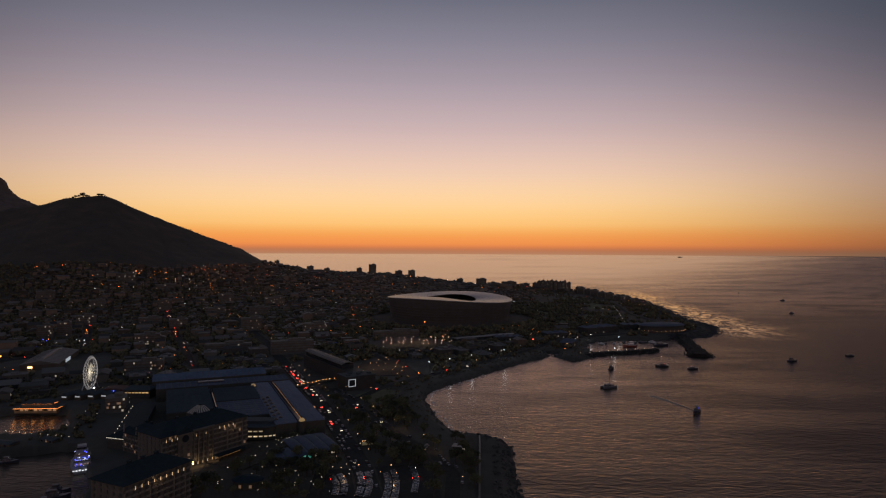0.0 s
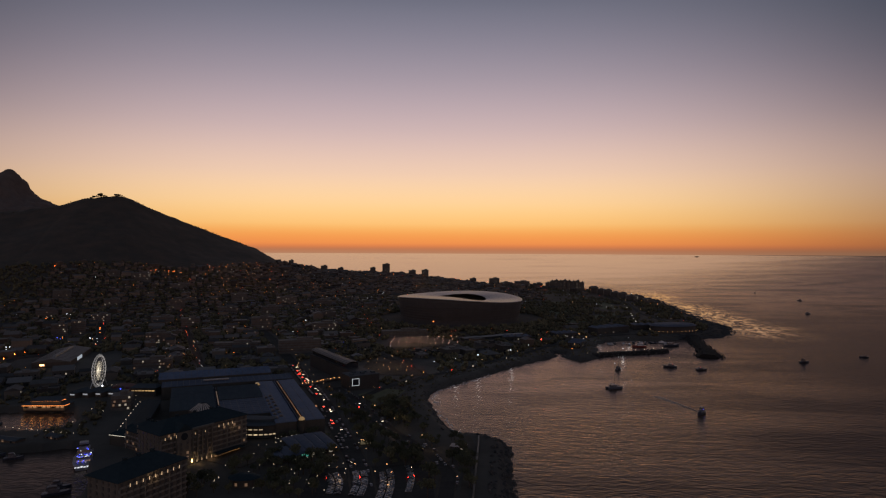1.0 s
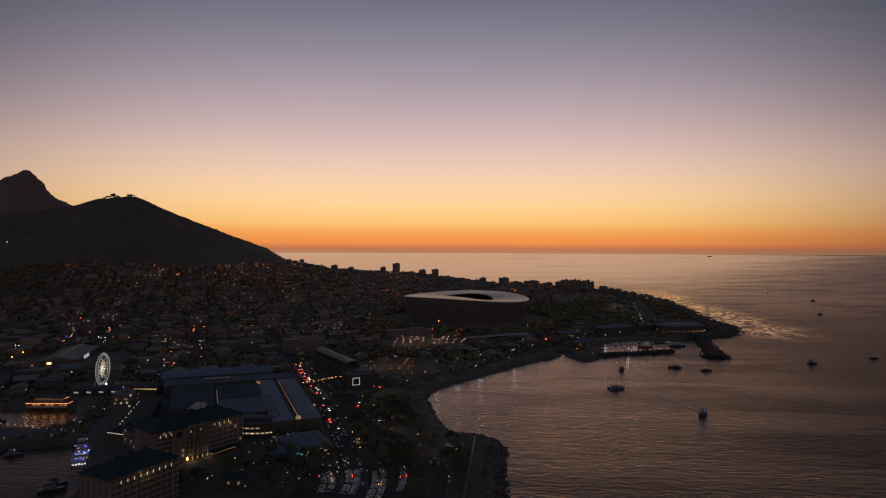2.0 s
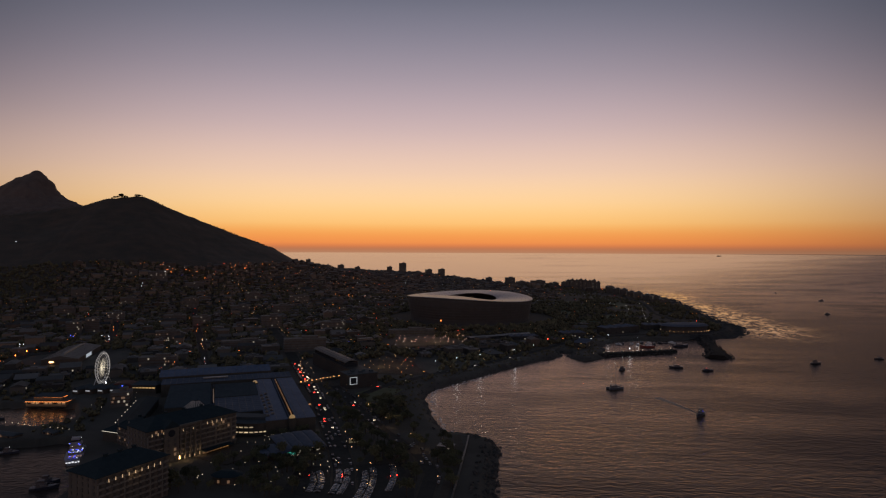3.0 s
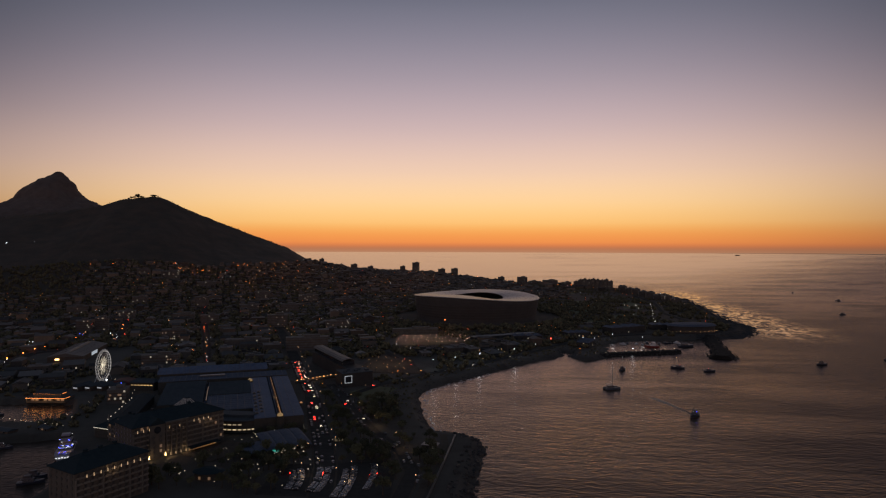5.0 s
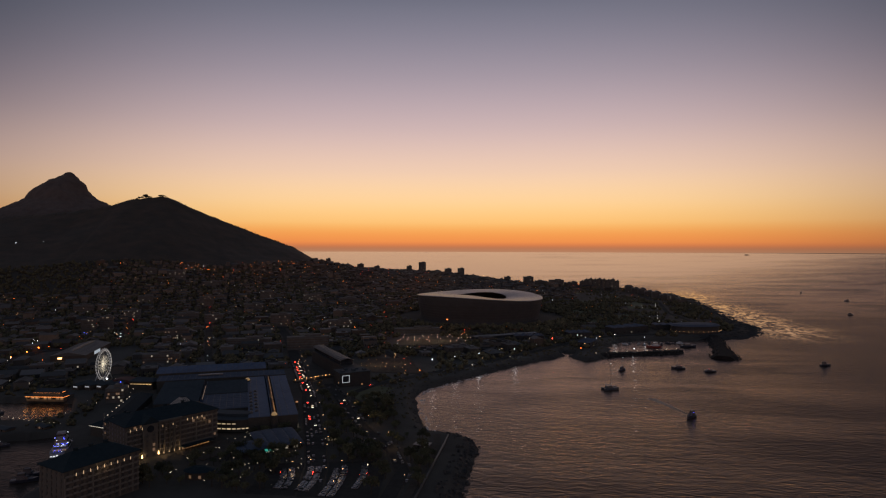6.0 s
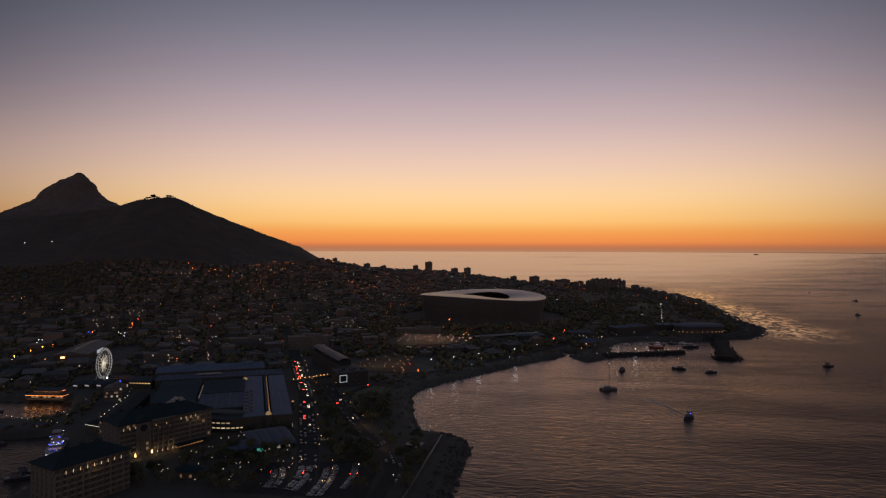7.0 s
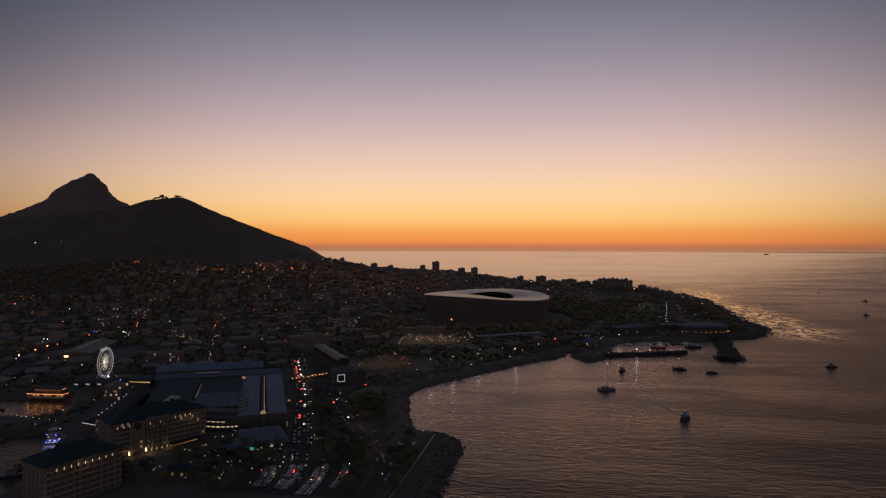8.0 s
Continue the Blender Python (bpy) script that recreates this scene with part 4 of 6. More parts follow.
# ---- quayside things ----
eatery = thing("quay_restaurant", (-390, 598, 5), 3, "two-storey quay restaurant outlined with amber lights", "restaurant")
bm = bmesh.new()
box(bm, 0, 8, -2, 40, 16, 4.9)
box(bm, 0, 9, 2.9, 29, 12, 3.6)
part("wall", bm, HOTEL_WALL, eatery)
bm = bmesh.new()
gable(bm, 0, 9, 6.9, 29, 12, 3.0, hip=5, over=0.8)
box(bm, 0, 8, 2.95, 42, 18, 0.4)
part("roof", bm, SHEET_DARK, eatery)
for z, half, y in ((2.9, 20.5, -1.3), (6.6, 14.5, 2.4)):
    bm = bmesh.new()
    rod(bm, (-half, y, z), (half, y, z), 0.17, 5)
    rod(bm, (half, y, z), (half + 2.5, y + 5, z + 0.8), 0.17, 5)
    part("light_string", bm, lamp_glow("amber_tube", (1.0, 0.27, 0.045), 2.2), eatery, "amber light tube along the eave")
for k in range(9):
    bm = bmesh.new()
    box(bm, -17.5 + 4.4 * k, -0.1, 0.4, 2.8, 0.4, 2.0)
    part("window", bm, WARM_DIM if k % 3 else GLASS, eatery)
for k in range(4):
    kiosk = thing("quay_kiosk", (-388 + 12.5 * k, 640 + 2.0 * k, 5), -12, "small gabled quay kiosk with a pale lit gable", "kiosk", "kiosks on the quay")
    bm = bmesh.new()
    box(bm, 0, 10, -2, 8, 20, 7)
    part("wall", bm, CITY_WALL, kiosk)
    bm = bmesh.new()
    gable(bm, 0, 10, 5.3, 20, 8, 2.6, turn=90, over=0.3)
    part("roof", bm, SHEET_DARK, kiosk)
    bm = bmesh.new()
    box(bm, 0, -0.2, 3.2, 5.4, 0.3, 1.2)
    part("sign", bm, lamp_glow("kiosk_sign", (0.9, 0.93, 1.0), 0.3), kiosk, "pale lit sign board")

shed = thing("warehouse", (-537, 857, 5), 19, "long warehouse with low pale roof and bright lit end", "warehouse")
bm = bmesh.new()
box(bm, 0, 0, -2, 44, 118, 9)
part("wall", bm, CITY_WALL, shed)
bm = bmesh.new()
gable(bm, 0, 0, 7.4, 118, 44, 4.6, turn=90, over=0.6)
part("roof", bm, SHEET_PALE, shed)
bm = bmesh.new()
box(bm, 0, 0, 11.4, 4.6, 104, 1.9, taper=0.8)
part("ridge_vent", bm, PALE_ROOF, shed, "pale ridge vent along the roof")
for k in range(12):
    bm = bmesh.new()
    for q in (-1, 1):
        rod(bm, (q * 2.5, -52 + 9.4 * k, 11.75), (q * 22.2, -52 + 9.4 * k, 7.62), 0.12, 4)
    part("roof_seam", bm, SHEET_PALE, shed)
bm = bmesh.new()
box(bm, 22.3, -8, 2.2, 0.5, 26, 4.6)
part("lit_front", bm, lamp_glow("showroom", (0.8, 0.9, 1.0), 0.4), shed, "bright white lit glass front")
bm = bmesh.new()
box(bm, -10, -59.4, 3, 5, 0.6, 2.0)
part("lit_door", bm, WARM, shed, "warm lit doorway")

# low sheds and a ticket hall on the quay between the basins
for qx, qy, turn, w, d, h in ((-352, 497, -14, 26, 9, 2.6), (-318, 506, -20, 14, 8, 2.6), (-395, 498, -8, 30, 9, 2.8), (-440, 500, -4, 24, 9, 2.6)):
    q = thing("quay_shed", (qx, qy, 4), turn, "low quay shed with a ridged sheet roof", "shed", "sheds on the quay")
    bm = bmesh.new()
    box(bm, 0, 0, -2, w, d, h + 2)
    part("wall", bm, CITY_WALL, q)
    bm = bmesh.new()
    gable(bm, 0, 0, h + 0.35, w, d, 1.3, over=0.5)
    part("roof", bm, SHEET_DARK, q)
    for k in range(3):
        shared("window", WINDOW_WARM if k == 1 else WINDOW_DARK, q, (-w / 3 + k * w / 3, -d / 2 - 0.08, 1.2))
gallery = thing("quay_gallery", (-262, 500, 5), 18, "long gallery with dark teal roof and a row of eave lamps", "building")
bm = bmesh.new()
box(bm, 9, 51, -2, 18, 102, 9.2)
part("wall", bm, CREAM, gallery)
bm = bmesh.new()
gable(bm, 9, 51, 7.6, 102, 18, 4.2, turn=90, hip=8, over=0.9)
part("roof", bm, SLATE_BLUE, gallery)
for k in range(13):
    shared("window", WINDOW_WARM if k % 5 == 2 else WINDOW_DARK, gallery, (-0.06, 5 + 7.6 * k, 2.6), 90)
for k in range(9):
    bm = bmesh.new()
    box(bm, -1.3, 3 + 11.5 * k + 1.6 * math.sin(2.1 * k), 7.7, 0.4, 0.9 + 0.8 * (k % 3), 0.22)
    box(bm, -1.15, 3 + 11.5 * k + 1.6 * math.sin(2.1 * k), 7.2, 0.4, 0.3, 0.5)
    part("eave_lamp", bm, lamp_glow("eave_lamp", (1.0, 0.86, 0.66), 0.75), gallery, "white eave lamp")
tavern = thing("quay_tavern", (-350, 662, 5), 6, "low red tavern with a rounded roof and a blue sign", "tavern")
bm = bmesh.new()
box(bm, 0, 8, -2, 25, 16, 6.6)
part("wall", bm, surface("red_boards", (0.06, 0.016, 0.012), (0.13, 0.036, 0.026), 0.8, grain=0.5), tavern)
bm = bmesh.new()
arch_pts = [(13.2 * math.cos(radians(a)), 3.6 * math.sin(radians(a))) for a in range(0, 181, 15)]
front = [bm.verts.new((x, -0.8, 4.6 + z)) for x, z in arch_pts]
rear = [bm.verts.new((x, 16.8, 4.6 + z)) for x, z in arch_pts]
for k in range(len(arch_pts) - 1):
    bm.faces.new((front[k], front[k + 1], rear[k + 1], rear[k]))
bm.faces.new(front)
bm.faces.new(rear[::-1])
bm.faces.new((front[0], rear[0], rear[-1], front[-1]))
part("roof", bm, surface("red_sheet_roof", (0.05, 0.018, 0.016), (0.1, 0.036, 0.03), 0.8, grain=0.4), tavern, "dull red rounded roof")
bm = bmesh.new()
rod(bm, (2, -1.0, 5.9), (2, -1.4, 5.9), 1.5, 14)
part("sign", bm, lamp_glow("tavern_sign", (0.1, 0.18, 1.0), 0.5), tavern, "round sign lit blue")
stall = thing("lit_kiosk", (-58, 497, 5), 20, "small kiosk with a washed yellow wall under five lamps", "kiosk")
bm = bmesh.new()
box(bm, 0, 2.5, -1, 10, 5, 4.6)
part("wall", bm, HOTEL_WALL, stall)
bm = bmesh.new()
box(bm, 0, 2.5, 3.6, 11, 6.2, 0.4)
part("roof", bm, SHEET_DARK, stall)
# the lamps' wash on the wall, made as a glowing panel
bm = bmesh.new()
box(bm, 0, -0.12, 0.6, 8.6, 0.2, 2.4)
part("lit_panel", bm, lamp_glow("kiosk_wall_wash", (0.8, 0.62, 0.22), 0.07), stall, "yellow glowing panel for the wash of lamplight")
for k in range(5):
    bm = bmesh.new()
    blob(bm, -4 + 2 * k, -0.7, 4.3, 0.2)
    part("eave_lamp", bm, WARM, stall, "warm eave lamp")
garland = thing("light_garland", (-130, 504.5, 5), 31, "string of small bulbs hung between posts", "lights")
bm = bmesh.new()
for k in range(3):
    rod(bm, (13 * k, 0, -1), (13 * k, 0, 4), 0.12, 5)
for k in range(12):
    sag = [3.9 - 1.1 * math.sin(math.pi * ((k + q) % 6 if (k + q) % 6 or not q else 6) / 6) for q in (0, 1)]
    rod(bm, (13 * k / 6, 0, sag[0]), (13 * (k + 1) / 6, 0, sag[1]), 0.04, 4)
part("wire", bm, DARK_STEEL, garland)
for k in range(12):
    bm = bmesh.new()
    blob(bm, 13 * (k + 0.5) / 6, 0, 3.7 - 1.0 * math.sin(math.pi * ((k % 6) + 0.5) / 6), 0.2)
    part("bulb", bm, lamp_glow("garland_bulb", (0.95, 0.9, 0.75), 2.0), garland)
board = thing("sign_board", (-333, 648, 5), 20, "small square board glowing warm on two posts", "sign")
bm = bmesh.new()
box(bm, 0, 0, 2.4, 3.2, 0.4, 2.8)
part("panel", bm, lamp_glow("board_glow", (1.0, 0.75, 0.45), 0.35), board)
for sx in (-1.8, 1.8):
    bm = bmesh.new()
    rod(bm, (sx, 0.1, -1), (sx, 0.1, 2.3), 0.15, 6)
    part("post", bm, DARK_STEEL, board)


# ---- stadium ----
stadium = thing("stadium", (22, 1405, 12), 0, "bowl-shaped stadium with pale ring roof and dark louvred skin", "stadium")


def oval(a, b, t):
    return a * math.cos(t), b * math.sin(t)


SEG = 72
bm = bmesh.new()
rings = []
for f, z in ((0.95, -6), (0.95, 4), (0.97, 16), (0.985, 28), (0.995, 38), (0.99, 42)):
    ring = []
    for i in range(SEG):
        t = 2 * math.pi * i / SEG
        saddle = 4.5 * math.sin(t) ** 2 - 1.2 - 2.0 * math.cos(t) + 5.5 * math.sin(t) * math.cos(t)
        ring.append(bm.verts.new((*oval(139 * f, 150 * f, t), z + saddle * max(0, z - 16) / 26)))
    rings.append(ring)
for p, q in zip(rings, rings[1:]):
    for i in range(SEG):
        bm.faces.new((p[i], p[(i + 1) % SEG], q[(i + 1) % SEG], q[i]))
part("facade", bm, STADIUM_SKIN, stadium, "dark woven facade skin")
for k in range(6):
    bm = bmesh.new()
    z, f = 4 + 5.4 * k, 0.955 + 0.0065 * k
    for i in range(SEG):
        a, b = 2 * math.pi * i / SEG, 2 * math.pi * (i + 1) / SEG
        rod(bm, (*oval(139 * f + 1, 150 * f + 1, a), z), (*oval(139 * f + 1, 150 * f + 1, b), z), 0.5, 4)
    part("louvre_band", bm, STADIUM_SKIN, stadium)
for i in range(SEG):
    a, b = 2 * math.pi * i / SEG + 0.0012, 2 * math.pi * (i + 1) / SEG - 0.0012
    bm = bmesh.new()
    rows = []
    for f, z in ((1.005, 43.4), (0.985, 44.2), (0.80, 43.4), (0.62, 42.2), (0.45, 41.2)):
        s = (1.005 - f) / 0.555
        half_x, half_y = 140.5 + (61 - 140.5) * s, 150.7 + (64 - 150.7) * s
        rows.append([bm.verts.new((half_x * math.cos(t) - 1 * s, half_y * math.sin(t) + 18 * s, z + 4.5 * math.sin(t) ** 2 - 1.2 - 2.0 * math.cos(t) + 5.5 * math.sin(t) * math.cos(t))) for t in (a, b)])
    under = [[bm.verts.new(v.co - Vector((0, 0, 0.8))) for v in r] for r in rows]
    for (p, q), (u, w) in zip(zip(rows, rows[1:]), zip(under, under[1:])):
        bm.faces.new((p[0], p[1], q[1], q[0]))
        bm.faces.new((u[1], u[0], w[0], w[1]))
        for s in (0, 1):
            bm.faces.new((p[s], q[s], w[s], u[s]))
    bm.faces.new((rows[0][0], rows[0][1], under[0][1], under[0][0]))
    bm.faces.new((rows[-1][0], rows[-1][1], under[-1][1], under[-1][0]))
    part("roof_panel", bm, ROOF_GLASS, stadium)
bm = bmesh.new()
rings = []
for f, z in ((0.93, 33), (0.75, 20), (0.45, 2), (0.3, 1)):
    rings.append([bm.verts.new((*oval(139 * f, 150 * f, 2 * math.pi * i / SEG), z)) for i in range(SEG)])
for p, q in zip(rings, rings[1:]):
    for i in range(SEG):
        bm.faces.new((p[i], q[i], q[(i + 1) % SEG], p[(i + 1) % SEG]))
bm.faces.new(rings[-1])
part("seating_bowl", bm, DARK_STEEL, stadium)


# ---- tall blocks by the far shore ----
def tower(place, turn, w, d, h, label, top=0.0, lit=0.03, name="apartment_block", group="apartment blocks by the far shore"):
    r = random.Random(int(w * 31 + h * 17 + place[0]))
    t = thing(name, place, turn, label, "apartment block", group)
    bm = bmesh.new()
    box(bm, 0, 0, -8, w, d, h + 8)
    part("wall", bm, TOWER_WALL, t)
    bm = bmesh.new()
    box(bm, 0, 0, h, w + 0.8, d + 0.8, 0.8)
    box(bm, w * 0.12, 0, h + 0.8, w * 0.4, d * 0.5, 3.2 + top)
    rod(bm, (w * 0.12, 0, h + 4 + top), (w * 0.12, 0, h + 8 + top), 0.25, 4)
    part("roof", bm, TOWER_WALL, t)
    floors = max(2, int(h / 3.3))
    for k in range(1, floors):
        bm = bmesh.new()
        box(bm, 0, 0, k * h / floors, w + 0.7, d + 0.7, 1.0)
        part("balcony_band", bm, CITY_WALL, t)
    for k in range(int(floors * w / 4)):
        if r.random() < lit:
            shared("window", WINDOW_PALE if r.random() < 0.5 else WINDOW_WARM, t, (r.uniform(-w / 2 + 1, w / 2 - 1), -d / 2 - 0.2, (r.randrange(floors) + 0.4) * h / floors))
    return t


TOWERS = [  # x, y, width, depth, roof height over the sea
    (-338, 3095, 36, 26, 88), (-402, 3080, 26, 22, 70), (-142, 3070, 32, 26, 60), (-205, 3060, 34, 26, 58), (-262, 3040, 44, 24, 49), (-300, 3010, 40, 22, 44),
    (86, 2720, 26, 20, 36), (58, 2720, 22, 18, 27), (172, 2605, 38, 28, 42), (215, 2580, 34, 22, 28), (282, 2550, 56, 30, 33), (348, 2560, 36, 20, 25),
    (-749, 2850, 20, 18, 109), (-770, 2850, 18, 16, 97), (-607, 2900, 30, 20, 83), (-665, 2880, 14, 14, 84), (-540, 2960, 26, 18, 72)]
for tx, ty, tw, td, roof in TOWERS:
    base = ground_at(tx, ty)
    tower((tx, ty, base), 8, tw, td, max(9, roof - base), "dark apartment tower seen against the bright sea")
for k in range(9):
    tx = 372 + 15.5 * k
    base = ground_at(tx, 2445 - 6 * k)
    tower((tx, 2445 - 6 * k, base), -14, 15.0, 24, (34, 41, 44, 42, 45, 43, 41, 44, 38)[k] - base, "apartment building in a dense row on the point")
for k in range(8):
    tx, ty = 520 + 9 * k, 2290 - 62 * k
    base = ground_at(tx, ty)
    tower((tx, ty, base), -8, 26, 40, (22, 19, 21, 17, 19, 15, 17, 14)[k] - base + 4, "low apartment building along the point")

# larger blocks among the houses of the town
BLOCKS = [(-690, 1085, 30, 24, 22, 0.12), (-676, 1118, 28, 22, 24, 0.1), (-481, 1020, 24, 38, 17, 0.22), (-384, 806, 18, 46, 12, 0.2), (-224, 940, 20, 62, 19, 0.05),
          (-330, 968, 12, 68, 10, 0.04), (-80, 1128, 14, 82, 10, 0.0), (-313, 600, 20, 17, 14, 0.35)]
block_rng = random.Random(29)
for k in range(18):  # scattered over the slope, in three loose rows
    across, row = k % 6, k // 6
    bx = -240 - 125 * across - 45 * row + block_rng.uniform(-35, 35)
    BLOCKS.append((bx, 1190 + 190 * row + 22 * across + block_rng.uniform(-40, 40), 18 + 2.2 * across, block_rng.uniform(30, 50), block_rng.uniform(14, 24), 0.06))
for tx, ty, turn, tw, th, lit in BLOCKS:
    tower((tx, ty, ground_at(tx, ty)), turn, tw, 17, th, "mid-rise town block with a few lit windows", lit=lit, name="town_block", group="larger blocks of the town")

# ---- buildings round the marina ----
for bx, by, turn, w in ((58, 1092, 32, 76), (112, 1128, 24, 46)):
    b = thing("boat_shed", (bx, by, 5), turn, "long low boat shed with a pale flat roof", "shed", "sheds behind the shore")
    bm = bmesh.new()
    box(bm, 0, 0, -2, w, 15, 6.5)
    part("wall", bm, OFFICE_WALL, b)
    bm = bmesh.new()
    gable(bm, 0, 0, 4.9, w, 15, 1.2, over=0.6)
    part("roof", bm, PALE_ROOF, b)
    for k in range(5):
        bm = bmesh.new()
        box(bm, -w / 2 + (k + 0.5) * w / 5, -7.6, 0, 6, 0.3, 3.6)
        part("shed_door", bm, DARK_STEEL, b)
for mx, my, turn, w, d, h, name in ((305, 1190, 30, 80, 26, 12, "marina"), (395, 1245, 6, 60, 24, 10, "marina"), (210, 1130, 20, 44, 22, 8, "boat"), (120, 1085, 12, 50, 18, 7, "boat"), (212, 1020, 66, 40, 20, 8, "boat")):
    b = thing(name + "_hall", (mx, my, 5), turn, "low marina building with a pale sheet roof", "building", "halls round the marina")
    bm = bmesh.new()
    box(bm, 0, 0, -2, w, d, h + 2)
    part("wall", bm, OFFICE_WALL, b)
    for k in range(4):
        bm = bmesh.new()
        gable(bm, -w / 2 + w / 8 + k * w / 4, 0, h + 0.4, d, w / 4 - 0.3, 2.4, turn=90, over=0.1)
        part("roof", bm, SHEET_GREY, b)
    for k in range(5):
        shared("window", WINDOW_PALE if k == 2 else WINDOW_DARK, b, (-w / 2 + (k + 0.5) * w / 5, -d / 2 - 0.1, 2))
arena = thing("round_hall", (435, 1215, 5), 12, "broad round hall on the point with a pale ring roof", "building")
bm = bmesh.new()
prism(bm, [oval(46, 26, radians(a)) for a in range(0, 360, 12)], -3, 13)
part("wall", bm, OFFICE_WALL, arena)
bm = bmesh.new()
r0 = [bm.verts.new((*oval(48, 28, radians(a)), 13)) for a in range(0, 360, 12)]
r1 = [bm.verts.new((*oval(42, 22, radians(a)), 16)) for a in range(0, 360, 12)]
r2 = [bm.verts.new((*oval(20, 9, radians(a)), 16.6)) for a in range(0, 360, 12)]
for p, q in ((r0, r1), (r1, r2)):
    for i in range(30):
        bm.faces.new((p[i], p[(i + 1) % 30], q[(i + 1) % 30], q[i]))
bm.faces.new(r2)
bm.faces.new(r0[::-1])
part("roof", bm, SHEET_GREY, arena)
for k in range(14):
    a = radians(195 + 11 * k)
    bm = bmesh.new()
    blob(bm, 49 * math.cos(a), 29 * math.sin(a), 4, 0.42)
    part("wall_lamp", bm, lamp_glow("hall_lamp", (1.0, 0.5, 0.2), 2.0), arena, "warm wall lamp")


# ---- the town ----
def off_road(x, y, gap):
    for pts, width in ROADS.values():
        for (ax, ay), (bx, by) in zip(pts, pts[1:]):
            dx, dy = bx - ax, by - ay
            t = min(1, max(0, ((x - ax) * dx + (y - ay) * dy) / (dx * dx + dy * dy)))
            if math.hypot(x - ax - t * dx, y - ay - t * dy) < width / 2 + gap:
                return False
    return True


KEPT_FREE = [  # plan rectangles and rounds that other things fill: centre, radius
    (-350, 668, 24), (-690, 1090, 26), (-676, 1118, 26), (-481, 1020, 28), (-384, 806, 32), (-224, 940, 38), (-330, 968, 40), (-80, 1128, 44),
    (24, 1405, 185), (58, 1092, 44), (112, 1128, 30), (-389, 690, 30), (-393, 612, 34), (-365, 650, 36), (-318, 655, 24), (-525, 852, 72), (-480, 800, 40), (-50, 1035, 72), (-70, 825, 66),
    (-130, 760, 56), (-165, 830, 44), (-70, 665, 50), (305, 1190, 55), (395, 1245, 40), (435, 1215, 62), (210, 1130, 30), (120, 1085, 34)]


def in_mall(x, y):
    dx, dy = x + 116, y - 519
    v, u = dx * 0.916 + dy * 0.40, -dx * 0.40 + dy * 0.916
    return -165 < v < 34 and -95 < u < 250


def free(x, y, r):
    return (coast_gap(x, y) > 26 + r * 0.5 and basin_gap(x, y) < -10 - r * 0.5 and not in_mall(x, y) and off_road(x, y, r * 0.55 + 3)
            and all(math.hypot(x - a, y - b) > c + r * 0.4 for a, b, c in KEPT_FREE) and not (x > -260 and y < 560))


def on_slope(x, y):
    """The wooded foot of the hill, where nobody lives."""
    return y > 1450 and x - 55 < -0.69 * y + 40 * math.sin(y / 90)


def bare_hill(x, y, gap=690):
    """The open hillside above the last houses, which climb higher towards the sea."""
    return ridge_gap(x, y) < gap and ground_at(x, y) > 62 + 44 * min(1, max(0, (x + 1350) / 500))


def in_park(x, y):
    return x > 185 and 1270 < y < 2260 and x < 545


town = random.Random(11)
near_sites, far_sites = [], []
grid = radians(24)
for i in range(-75, 60):
    for j in range(8, 110):
        gx, gy = i * 31 + town.uniform(-7, 7), j * 31 + town.uniform(-7, 7)
        x, y = gx * math.cos(grid) - gy * math.sin(grid), gx * math.sin(grid) + gy * math.cos(grid)
        if y < 560 or y > 3400 or 1230 < y < 2600 and town.random() < 0.8 or x < -0.95 * y - 60 or x > 640 or town.random() < 0.12 or on_slope(x, y):
            continue
        d = math.hypot(x, y)
        w, dp = town.uniform(13, 29), town.uniform(11, 25)
        if not free(x, y, max(w, dp)) or in_park(x, y) or (-170 < x < 215 and 1085 < y < 1310) or math.hypot(x - 24, y - 1405) < 235 or bare_hill(x, y):
            continue
        h = town.choice((4.5, 5, 6, 6, 7, 9, 12)) + (town.uniform(5, 12) if town.random() < 0.05 else 0)
        if y > 1900:
            h = town.choice((5, 6, 8, 10, 12)) if y < 2600 else town.choice((4, 5, 7)) 
        site = (x, y, w, dp, h, town.choice((0, 0, 90)) + 24 + town.uniform(-6, 6), town.random())
        (near_sites if d < 1010 else far_sites).append(site)

# small houses on the slopes, on a finer grid
for i in range(-130, 60):
    for j in range(40, 150):
        gx, gy = i * 19.5 + town.uniform(-5, 5), j * 19.5 + town.uniform(-5, 5)
        x, y = gx * math.cos(grid) - gy * math.sin(grid), gx * math.sin(grid) + gy * math.cos(grid)
        if y < 1230 or y > 2950 or x < -0.95 * y - 60 or x > 300 or town.random() < 0.25 or x > -100 and y < 1900 or on_slope(x, y):
            continue
        if not free(x, y, 12) or bare_hill(x, y, 700):
            continue
        far_sites.append((x, y, town.uniform(8, 15), town.uniform(7, 13), town.choice((3.5, 4, 5, 6, 8)), town.choice((0, 90)) + 24 + town.uniform(-14, 14), town.random()))

